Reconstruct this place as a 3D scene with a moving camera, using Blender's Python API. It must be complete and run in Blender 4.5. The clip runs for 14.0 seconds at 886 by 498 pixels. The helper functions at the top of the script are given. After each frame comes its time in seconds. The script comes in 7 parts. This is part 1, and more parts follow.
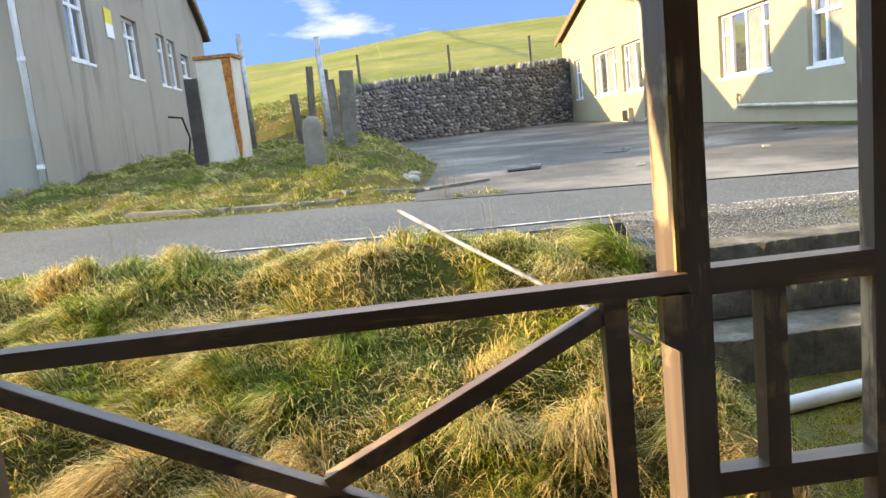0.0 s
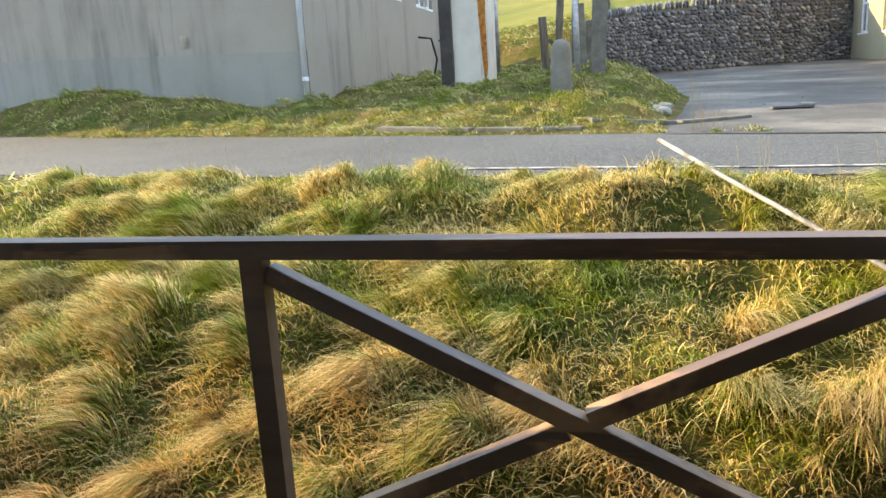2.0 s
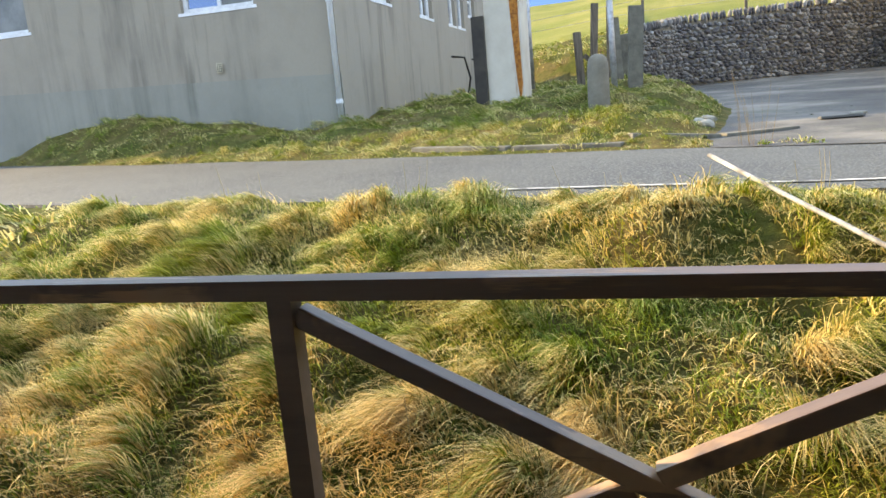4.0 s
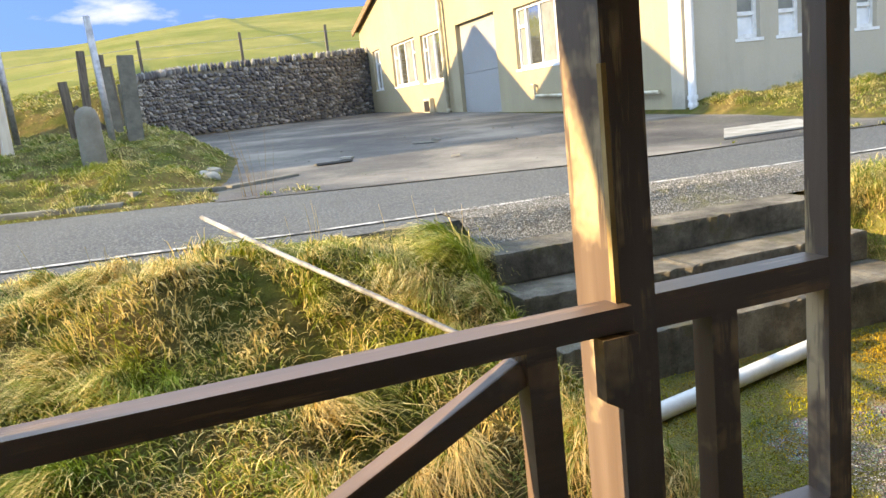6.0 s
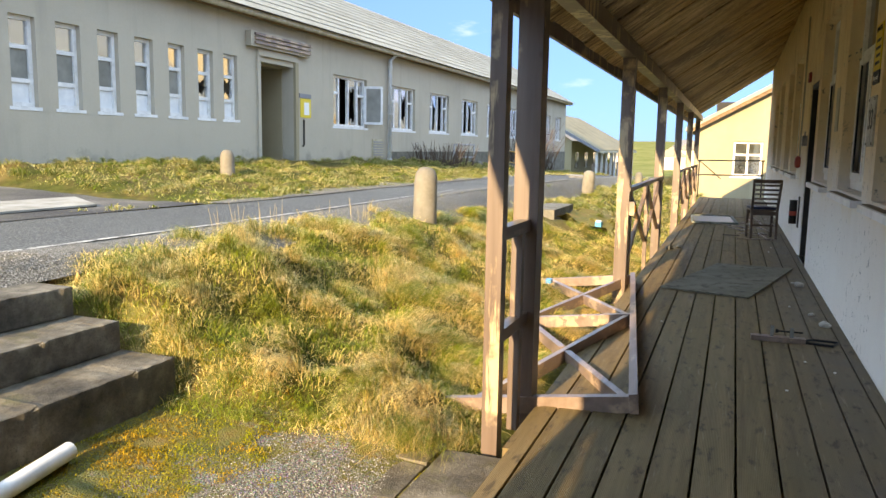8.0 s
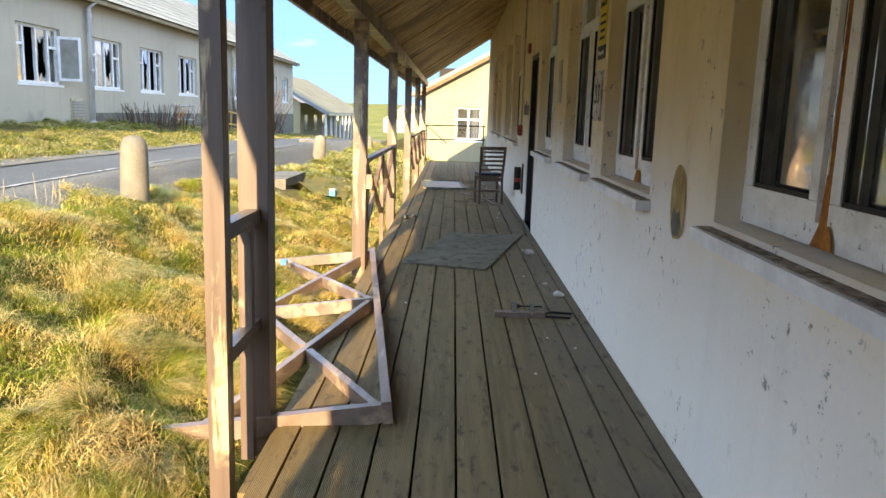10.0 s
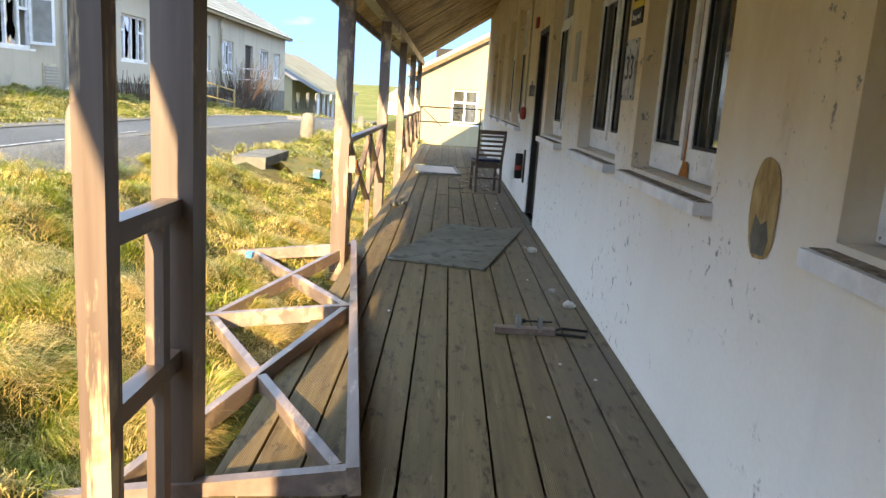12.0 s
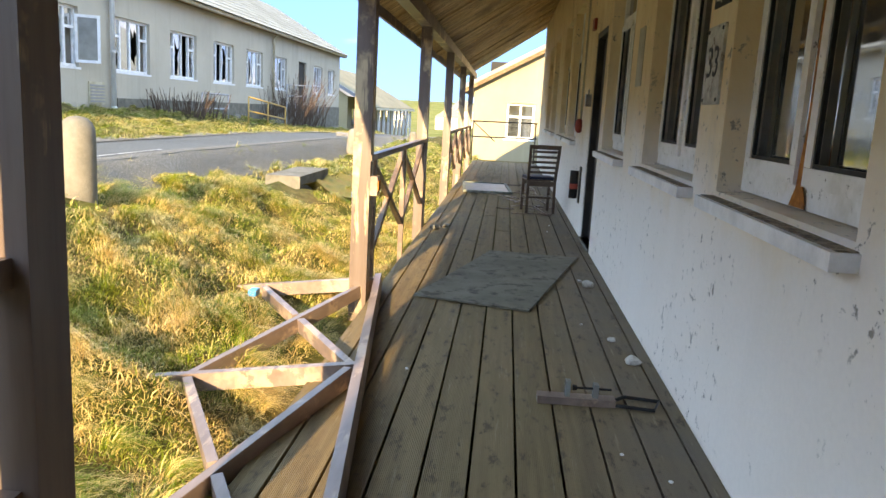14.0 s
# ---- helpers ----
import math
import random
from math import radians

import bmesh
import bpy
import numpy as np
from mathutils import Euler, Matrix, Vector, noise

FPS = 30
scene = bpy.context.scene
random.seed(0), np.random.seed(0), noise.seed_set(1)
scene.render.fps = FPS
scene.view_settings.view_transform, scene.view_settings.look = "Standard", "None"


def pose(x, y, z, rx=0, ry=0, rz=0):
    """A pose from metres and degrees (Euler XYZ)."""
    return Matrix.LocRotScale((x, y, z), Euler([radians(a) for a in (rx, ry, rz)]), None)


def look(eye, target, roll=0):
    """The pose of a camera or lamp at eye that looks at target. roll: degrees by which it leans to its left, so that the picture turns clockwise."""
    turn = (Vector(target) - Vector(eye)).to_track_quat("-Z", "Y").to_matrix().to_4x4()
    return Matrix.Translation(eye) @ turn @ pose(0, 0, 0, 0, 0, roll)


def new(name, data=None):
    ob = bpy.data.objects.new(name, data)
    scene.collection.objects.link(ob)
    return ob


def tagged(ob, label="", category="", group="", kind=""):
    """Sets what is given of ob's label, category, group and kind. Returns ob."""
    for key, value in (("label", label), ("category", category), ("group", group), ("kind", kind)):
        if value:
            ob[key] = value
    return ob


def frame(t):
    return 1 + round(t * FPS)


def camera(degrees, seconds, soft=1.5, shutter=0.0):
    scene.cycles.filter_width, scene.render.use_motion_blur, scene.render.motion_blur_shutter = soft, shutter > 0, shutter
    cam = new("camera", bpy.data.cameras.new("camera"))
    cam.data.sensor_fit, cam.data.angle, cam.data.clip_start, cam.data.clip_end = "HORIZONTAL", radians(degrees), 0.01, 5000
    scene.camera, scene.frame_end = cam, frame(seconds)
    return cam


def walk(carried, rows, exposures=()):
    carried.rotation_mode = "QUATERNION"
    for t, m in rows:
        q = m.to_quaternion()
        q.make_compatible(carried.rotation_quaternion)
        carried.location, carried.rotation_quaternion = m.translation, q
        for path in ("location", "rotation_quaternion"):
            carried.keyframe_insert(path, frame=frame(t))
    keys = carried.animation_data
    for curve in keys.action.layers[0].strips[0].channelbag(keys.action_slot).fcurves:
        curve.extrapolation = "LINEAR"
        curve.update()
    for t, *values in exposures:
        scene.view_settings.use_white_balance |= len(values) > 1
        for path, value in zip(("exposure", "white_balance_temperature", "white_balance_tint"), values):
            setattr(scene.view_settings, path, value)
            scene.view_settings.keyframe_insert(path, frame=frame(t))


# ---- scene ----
cam = camera(61.0, 14.0, soft=1.5)
PATH = [
    (0, (0.4, 0.236, 1.34), (0.527, 2.208, 1.036), -5.9),
    (0.5, (0.373, 0.26, 1.317), (0.355, 2.229, 0.968), -5.3),
    (1, (0.33, 0.297, 1.312), (0.177, 2.253, 0.924), -4.3),
    (1.5, (0.283, 0.337, 1.289), (-0.025, 2.269, 0.875), -3.5),
    (2, (0.266, 0.372, 1.293), (-0.2, 2.268, 0.858), -3.3),
    (2.2, (0.261, 0.398, 1.29), (-0.269, 2.275, 0.85), -3.5),
    (4.3, (0.209, 0.565, 1.302), (-0.34, 2.454, 0.94), -5.0),
    (4.5, (0.209, 0.602, 1.319), (-0.265, 2.514, 0.971), -5.6),
    (5, (0.224, 0.681, 1.351), (0.037, 2.639, 0.989), -6.5),
    (5.5, (0.295, 0.768, 1.346), (0.513, 2.717, 0.952), -6.8),
    (6, (0.375, 0.78, 1.336), (1.002, 2.641, 0.957), -6.2),
    (6.5, (0.502, 0.838, 1.334), (1.521, 2.528, 1.009), -4.4),
    (7, (0.588, 0.812, 1.355), (1.970, 2.230, 1.063), -2.2),
    (7.5, (0.670, 0.804, 1.358), (2.342, 1.87, 1.076), -0.6),
    (8, (0.817, 0.864, 1.35), (2.668, 1.572, 1.08), 1.0),
    (8.5, (0.947, 0.948, 1.399), (2.886, 1.353, 1.119), 0.9),
    (9, (1.055, 1.0, 1.427), (3.025, 1.165, 1.118), 0.2),
    (9.2, (1.112, 1.009, 1.423), (3.084, 1.121, 1.106), 0.0),
    (11.3, (1.952, 0.992, 1.346), (3.91, 0.934, 0.946), 4.4),
    (11.5, (2.054, 1.0, 1.33), (4.011, 0.945, 0.92), 4.5),
    (12, (2.31, 1.029, 1.338), (4.271, 1.019, 0.947), 3.9),
    (12.5, (2.537, 1.028, 1.353), (4.504, 1.073, 0.996), 3.2),
    (13, (2.767, 0.99, 1.321), (4.737, 1.071, 0.985), 2.9),
    (13.5, (3.023, 0.931, 1.313), (4.992, 1.037, 0.975), 3.0),
    (14, (3.248, 0.897, 1.308), (5.21, 1.043, 0.947), 3.2),
]
walk(cam, [(t, look(eye, target, roll)) for t, eye, target, roll in PATH], exposures=[(0, 3.55, 11000, 8), (4.5, 3.55, 11000, 8), (6, 3.5, 11000, 9), (7.5, 3.4, 11000, 9), (9, 3.5, 10600, 9), (11.3, 3.8, 10300, 9), (14, 3.75, 10300, 9)])

# ---- light ----
SUN_DIR = Vector((12.8, -1.5, -4.1)).normalized()   # the way the sunlight travels
world = bpy.data.worlds.new("sky")
scene.world = world
world.use_nodes = True
wn, wl = world.node_tree.nodes, world.node_tree.links
wn.clear()
sky = wn.new("ShaderNodeTexSky")
sky.sky_type = "NISHITA"
sky.sun_disc = False
sky.sun_elevation = math.asin(-SUN_DIR.z)
sky.sun_rotation = math.atan2(-SUN_DIR.x, -SUN_DIR.y) % (2 * math.pi)
sky.altitude, sky.air_density, sky.dust_density, sky.ozone_density = 1200, 0.6, 0.0, 3.0
coord = wn.new("ShaderNodeTexCoord")
mapping = wn.new("ShaderNodeMapping")
mapping.inputs["Scale"].default_value = (1.0, 1.0, 3.2)
mapping.inputs["Location"].default_value = (0.35, 0.1, 0.0)
cloud = wn.new("ShaderNodeTexNoise")
cloud.inputs["Scale"].default_value, cloud.inputs["Detail"].default_value, cloud.inputs["Roughness"].default_value = 2.1, 9, 0.55
cramp = wn.new("ShaderNodeValToRGB")
cramp.color_ramp.elements[0].position, cramp.color_ramp.elements[1].position = 0.545, 0.72
cmix = wn.new("ShaderNodeMix")
cmix.data_type = "RGBA"
cmix.inputs["B"].default_value = (1.5, 1.56, 1.66, 1)
bg = wn.new("ShaderNodeBackground")
bg.inputs["Strength"].default_value = 0.15
wout = wn.new("ShaderNodeOutputWorld")
wl.new(coord.outputs["Generated"], mapping.inputs["Vector"])
wl.new(mapping.outputs["Vector"], cloud.inputs["Vector"])
wl.new(cloud.outputs["Fac"], cramp.inputs["Fac"])
wl.new(cramp.outputs["Color"], cmix.inputs["Factor"])
tint = wn.new("ShaderNodeMix")
tint.data_type, tint.blend_type = "RGBA", "MULTIPLY"
tint.inputs["Factor"].default_value = 1.0
tint.inputs["B"].default_value = (0.60, 0.70, 0.98, 1)
wl.new(sky.outputs["Color"], tint.inputs["A"])
# sky dimmed low down; unseen overhead part boosted and warmed as fill light
height = wn.new("ShaderNodeSeparateXYZ")
hramp = wn.new("ShaderNodeValToRGB")
hramp.color_ramp.elements.new(0.19)
for el_, col_ in zip(hramp.color_ramp.elements, ((0.055, 0.075, 0.115, 1), (0.175, 0.215, 0.265, 1), (3.3, 2.45, 1.5, 1))):
    el_.color = col_
hramp.color_ramp.elements[2].position = 0.5
deep = wn.new("ShaderNodeMix")
deep.data_type, deep.blend_type = "RGBA", "MULTIPLY"
deep.inputs["Factor"].default_value = 1.0
wl.new(coord.outputs["Generated"], height.inputs[0])
wl.new(height.outputs["Z"], hramp.inputs["Fac"])
wl.new(tint.outputs["Result"], deep.inputs["A"])
wl.new(hramp.outputs["Color"], deep.inputs["B"])
wl.new(deep.outputs["Result"], cmix.inputs["A"])
wl.new(cmix.outputs["Result"], bg.inputs["Color"])
wl.new(bg.outputs["Background"], wout.inputs["Surface"])
sun = new("sun", bpy.data.lights.new("sun", "SUN"))
sun.data.energy, sun.data.angle, sun.data.color = 1.2, radians(0.53), (1.0, 0.885, 0.72)
sun.matrix_world = look((-40, 10, 30), Vector((-40, 10, 30)) + SUN_DIR)

# ---- materials ----
MATS = {}


def material(name, base, rough=0.8, metal=0.0, spec=0.3):
    m = bpy.data.materials.new(name)
    m.use_nodes = True
    b = m.node_tree.nodes["Principled BSDF"]
    b.inputs["Base Color"].default_value = (*base, 1)
    b.inputs["Roughness"].default_value, b.inputs["Metallic"].default_value = rough, metal
    b.inputs["Specular IOR Level"].default_value = spec
    MATS[name] = m
    return m


class Net:
    """Small builder for procedural materials in world space."""

    def __init__(self, name, base=(0.5, 0.5, 0.5), rough=0.8, metal=0.0, spec=0.3, local=False):
        self.m = material(name, base, rough, metal, spec)
        self.n, self.l = self.m.node_tree.nodes, self.m.node_tree.links
        self.b = self.n["Principled BSDF"]
        self.height = None
        if local:
            self.pos = self.n.new("ShaderNodeTexCoord").outputs["Object"]
        else:
            self.pos = self.n.new("ShaderNodeNewGeometry").outputs["Position"]

    def map(self, scale=(1, 1, 1), rot=(0, 0, 0), loc=(0, 0, 0)):
        k = self.n.new("ShaderNodeMapping")
        k.inputs["Scale"].default_value, k.inputs["Rotation"].default_value, k.inputs["Location"].default_value = scale, rot, loc
        self.l.new(self.pos, k.inputs["Vector"])
        return k.outputs["Vector"]

    def noise(self, scale, detail=4, rough=0.55, vec=None, distort=0.0):
        k = self.n.new("ShaderNodeTexNoise")
        k.inputs["Scale"].default_value, k.inputs["Detail"].default_value = scale, detail
        k.inputs["Roughness"].default_value, k.inputs["Distortion"].default_value = rough, distort
        self.l.new(vec if vec else self.pos, k.inputs["Vector"])
        return k.outputs["Fac"]

    def voronoi(self, scale, vec=None, feature="F1", out="Distance"):
        k = self.n.new("ShaderNodeTexVoronoi")
        k.feature = feature
        k.inputs["Scale"].default_value = scale
        self.l.new(vec if vec else self.pos, k.inputs["Vector"])
        return k.outputs[out]

    def ramp(self, fac, *stops):
        k = self.n.new("ShaderNodeValToRGB")
        r = k.color_ramp
        while len(r.elements) < len(stops):
            r.elements.new(0.5)
        for e, (p, c) in zip(r.elements, stops):
            e.position = p
            e.color = (*c, 1) if isinstance(c, tuple) else (c, c, c, 1)
        self.l.new(fac, k.inputs["Fac"])
        return k.outputs["Color"]

    def mix(self, fac, a, b, mode="MIX"):
        k = self.n.new("ShaderNodeMix")
        k.data_type, k.blend_type = "RGBA", mode
        for socket, v in (("Factor", fac), ("A", a), ("B", b)):
            if isinstance(v, (int, float)):
                k.inputs[socket].default_value = v if socket == "Factor" else (v, v, v, 1)
            elif isinstance(v, tuple):
                k.inputs[socket].default_value = (*v, 1)
            else:
                self.l.new(v, k.inputs[socket])
        return k.outputs["Result"]

    def math(self, op, a, b=0.0, clamp=False):
        k = self.n.new("ShaderNodeMath")
        k.operation, k.use_clamp = op, clamp
        for i, v in enumerate((a, b)):
            if isinstance(v, (int, float)):
                k.inputs[i].default_value = v
            else:
                self.l.new(v, k.inputs[i])
        return k.outputs[0]

    def axis(self, which):
        k = self.n.new("ShaderNodeSeparateXYZ")
        self.l.new(self.pos, k.inputs[0])
        return k.outputs[which]

    def island(self):
        return self.n.new("ShaderNodeNewGeometry").outputs["Random Per Island"]

    def thing(self):
        return self.n.new("ShaderNodeObjectInfo").outputs["Random"]

    def color(self, c):
        self.l.new(c, self.b.inputs["Base Color"])
        return self

    def rough(self, c):
        self.l.new(c, self.b.inputs["Roughness"])
        return self

    def bump(self, h, strength=0.3, dist=0.01):
        k = self.n.new("ShaderNodeBump")
        k.inputs["Strength"].default_value, k.inputs["Distance"].default_value = strength, dist
        self.l.new(h, k.inputs["Height"])
        if self.height:
            self.l.new(self.height, k.inputs["Normal"])
        self.height = k.outputs["Normal"]
        self.l.new(self.height, self.b.inputs["Normal"])
        return self


# brown stained timber with worn, paler patches
def timber(name, dark, light, worn, grain):
    k = Net(name, dark, 0.42, spec=0.5)
    g = k.noise(1.0, 5, 0.6, k.map(grain))
    tone = k.mix(k.ramp(g, (0.3, 0.0), (0.7, 1.0)), dark, light)
    big = k.noise(2.3, 5, 0.6)
    flake = k.noise(1.0, 6, 0.7, k.map(tuple(v * 0.6 for v in grain)))
    mask = k.math("MULTIPLY", k.ramp(big, (0.50, 0.0), (0.58, 1.0)), k.ramp(flake, (0.47, 0.0), (0.52, 1.0)))
    knots = k.ramp(k.voronoi(2.6), (0.03, 1.0), (0.06, 0.0))
    tone = k.mix(mask, tone, worn)
    k.color(k.mix(k.math("MULTIPLY", knots, 0.5), tone, (0.05, 0.025, 0.015)))
    k.bump(g, 0.25, 0.004)
    k.bump(mask, 0.4, -0.002)
    return k.m


timber("post_wood", (0.098, 0.066, 0.053), (0.165, 0.12, 0.10), (0.50, 0.38, 0.24), (16, 16, 1.2))
timber("rail_wood", (0.10, 0.066, 0.05), (0.165, 0.11, 0.085), (0.34, 0.22, 0.14), (1.2, 16, 16))
timber("fallen_wood", (0.15, 0.105, 0.085), (0.25, 0.18, 0.15), (0.42, 0.30, 0.21), (2.5, 12, 12))

# grooved, greyed and algae-stained deck boards
k = Net("deck_wood", (0.2, 0.15, 0.08), 0.72, spec=0.25)
g = k.noise(1.0, 5, 0.65, k.map((1.1, 22, 22)))
blot = k.noise(1.6, 6, 0.65)
r = k.thing()
tone = k.mix(k.ramp(g, (0.3, 0.0), (0.72, 1.0)), (0.085, 0.056, 0.028), (0.245, 0.175, 0.088))
tone = k.mix(k.ramp(blot, (0.35, 0.0), (0.7, 0.6)), tone, (0.125, 0.10, 0.045))
tone = k.mix(k.math("MULTIPLY", r, 0.5), tone, (0.26, 0.185, 0.095))
near = k.ramp(k.axis("Y"), (0.25, 1.0), (0.62, 0.0))
tone = k.mix(k.math("MULTIPLY", near, k.ramp(k.noise(3, 5), (0.3, 0.3), (0.7, 0.75))), tone, (0.13, 0.115, 0.10))
pale = k.ramp(k.noise(1.0, 6, 0.7, k.map((2.2, 30, 30))), (0.6, 0.0), (0.68, 0.55))
tone = k.mix(pale, tone, (0.30, 0.25, 0.17))
spot = k.ramp(k.noise(11, 6, 0.72, k.map((0.5, 1.3, 1))), (0.55, 0.0), (0.64, 0.75))
tone = k.mix(spot, tone, (0.05, 0.04, 0.027))
k.color(tone)
k.bump(k.math("SINE", k.math("MULTIPLY", k.axis("Y"), 900.0)), 0.5, 0.0015)
k.bump(g, 0.3, 0.003)

k = Net("deck_joist", (0.05, 0.04, 0.03), 0.9)
k.color(k.ramp(k.noise(6, 4), (0.3, (0.03, 0.025, 0.02)), (0.7, (0.07, 0.055, 0.04))))

# plywood soffit
k = Net("soffit", (0.2, 0.13, 0.06), 0.7)
g = k.noise(1.0, 6, 0.7, k.map((17, 1.0, 1.0)), distort=0.5)
tone = k.ramp(g, (0.32, (0.12, 0.062, 0.022)), (0.46, (0.48, 0.29, 0.11)), (0.66, (0.84, 0.60, 0.29)))
tone = k.mix(k.ramp(k.noise(0.9, 5, 0.6), (0.46, 0.0), (0.64, 0.75)), tone, (0.13, 0.075, 0.032))
flake = k.ramp(k.noise(1.0, 7, 0.75, k.map((30, 5, 5))), (0.52, 0.0), (0.57, 0.85))
tone = k.mix(k.math("MULTIPLY", flake, k.ramp(k.noise(1.7, 4), (0.40, 0.0), (0.54, 1.0))), tone, (0.88, 0.68, 0.38))
crack = k.ramp(k.noise(1.0, 7, 0.75, k.map((22, 2.5, 2.5), loc=(3, 1, 0))), (0.57, 0.0), (0.62, 0.9))
k.color(k.mix(crack, tone, (0.06, 0.03, 0.012)))
k.bump(crack, 0.6, -0.006)
k.bump(g, 0.5, 0.006)


def render_wall(name, clean, dirty, streak, bumps=0.35, dirt=(0.45, 0.75), streaks=0.5):
    k = Net(name, clean, 0.88, spec=0.2)
    big = k.noise(0.55, 6, 0.62)
    fine = k.noise(38, 4, 0.6)
    drip = k.noise(1.0, 6, 0.65, k.map((3.2, 3.2, 0.28)))
    tone = k.mix(k.ramp(big, (dirt[0], 0.0), (dirt[1], 1.0)), clean, dirty)
    where = k.ramp(k.noise(0.42, 4, 0.6), (0.40, 0.15), (0.62, 1.0))
    thin = k.noise(1.0, 5, 0.6, k.map((0.9, 0.9, 0.16)))
    tone = k.mix(k.math("MULTIPLY", k.math("MULTIPLY", k.ramp(drip, (0.52, 0.0), (0.72, 1.0)), streaks), where), tone, streak)
    tone = k.mix(k.math("MULTIPLY", k.math("MULTIPLY", k.ramp(thin, (0.55, 0.0), (0.68, 0.8)), streaks), where), tone, streak)
    tone = k.mix(k.ramp(k.noise(2.6, 7, 0.7), (0.55, 0.0), (0.75, 0.35)), tone, dirty)
    tone = k.mix(k.ramp(fine, (0.3, 0.10), (0.6, 0.0)), tone, tuple(c * 0.6 for c in clean))
    k.color(tone)
    k.bump(k.noise(90, 3, 0.6), bumps, 0.004)
    k.bump(k.noise(7, 4, 0.6), 0.2, 0.012)
    return k, tone


k, tone = render_wall("render_hall", (0.46, 0.415, 0.34), (0.39, 0.35, 0.285), (0.28, 0.26, 0.215))
lm = k.ramp(k.math("ADD", k.math("MULTIPLY", k.axis("Z"), 0.5), k.math("MULTIPLY", k.noise(1.7, 6, 0.65), 0.9)), (0.85, 0.75), (1.02, 0.0))
k.color(k.mix(lm, tone, (0.25, 0.24, 0.2)))
k, tone = render_wall("render_gable", (0.34, 0.29, 0.195), (0.29, 0.24, 0.155), (0.50, 0.40, 0.25), streaks=0.35)
k, tone = render_wall("render_hut", (0.33, 0.29, 0.235), (0.255, 0.225, 0.185), (0.11, 0.10, 0.085), streaks=0.9)
k, tone = render_wall("render_plinth", (0.285, 0.275, 0.235), (0.22, 0.215, 0.185), (0.11, 0.11, 0.09), streaks=0.6)
k, tone = render_wall("render_end", (0.36, 0.305, 0.20), (0.31, 0.26, 0.165), (0.55, 0.45, 0.3), streaks=0.25)
k, tone = render_wall("render_dark", (0.33, 0.29, 0.22), (0.24, 0.21, 0.17), (0.14, 0.12, 0.10))

# veranda wall: painted render, clean and pale low down, algae and damp stains higher up
k, tone = render_wall("render_veranda", (0.83, 0.77, 0.70), (0.78, 0.71, 0.63), (0.60, 0.55, 0.48), bumps=0.25, streaks=0.25)
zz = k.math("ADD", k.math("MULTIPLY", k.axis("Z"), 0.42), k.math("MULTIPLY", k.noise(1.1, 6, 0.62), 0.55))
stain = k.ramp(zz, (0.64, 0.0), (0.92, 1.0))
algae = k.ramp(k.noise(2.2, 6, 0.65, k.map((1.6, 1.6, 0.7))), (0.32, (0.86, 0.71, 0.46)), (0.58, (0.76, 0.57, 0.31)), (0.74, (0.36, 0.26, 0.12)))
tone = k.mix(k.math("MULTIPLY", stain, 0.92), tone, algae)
chips = k.math("MULTIPLY", k.ramp(k.noise(12, 6, 0.75), (0.585, 0.0), (0.62, 1.0)), k.ramp(k.noise(1.3, 3), (0.45, 0.0), (0.55, 1.0)))
k.color(k.mix(k.math("MULTIPLY", chips, 0.9), tone, (0.24, 0.215, 0.18)))
k.bump(chips, 0.5, -0.003)

k = Net("bare_patch", (0.42, 0.30, 0.16), 0.9)
k.color(k.ramp(k.noise(14, 6, 0.7, k.map((1, 1, 0.35))), (0.3, (0.20, 0.12, 0.05)), (0.5, (0.42, 0.28, 0.12)), (0.75, (0.62, 0.46, 0.25))))
k.bump(k.noise(30, 4), 0.5, 0.006)

# ground surfaces
k = Net("asphalt", (0.06, 0.06, 0.062), 0.78, spec=0.4)
stone = k.voronoi(48)
tone = k.mix(k.ramp(stone, (0.1, 1.0), (0.5, 0.0)), (0.04, 0.042, 0.042), (0.20, 0.20, 0.185))
tone = k.mix(k.ramp(k.noise(0.7, 6, 0.6), (0.35, 0.0), (0.7, 0.45)), tone, (0.12, 0.122, 0.11))
k.color(k.mix(k.ramp(k.noise(2.4, 6, 0.7), (0.62, 0.0), (0.72, 0.4)), tone, (0.055, 0.06, 0.035)))
k.bump(stone, 0.7, 0.006)
k = Net("asphalt_patch", (0.045, 0.042, 0.046), 0.7, spec=0.4)
k.color(k.ramp(k.noise(3, 6, 0.7), (0.3, (0.07, 0.068, 0.066)), (0.7, (0.12, 0.118, 0.11))))
k.bump(k.noise(120, 3), 0.6, 0.004)
k = Net("yard_concrete", (0.22, 0.2, 0.18), 0.8)
tone = k.ramp(k.noise(0.45, 7, 0.62), (0.38, (0.03, 0.029, 0.03)), (0.5, (0.08, 0.074, 0.068)), (0.64, (0.21, 0.19, 0.16)))
tone = k.mix(k.ramp(k.noise(1.6, 6, 0.7), (0.52, 0.0), (0.7, 0.7)), tone, (0.085, 0.085, 0.06))
k.color(k.mix(k.ramp(k.voronoi(60), (0.1, 0.35), (0.4, 0.0)), tone, (0.36, 0.34, 0.31)))
k.bump(k.noise(45, 4), 0.5, 0.006)
k = Net("gravel_path", (0.28, 0.27, 0.24), 0.9)
peb = k.voronoi(130, out="Color")
pd = k.voronoi(130)
tone = k.mix(0.55, k.ramp(k.noise(50, 3), (0.3, (0.16, 0.15, 0.13)), (0.7, (0.40, 0.385, 0.35))), k.mix(1.0, (0.30, 0.29, 0.265), peb, "SOFT_LIGHT"))
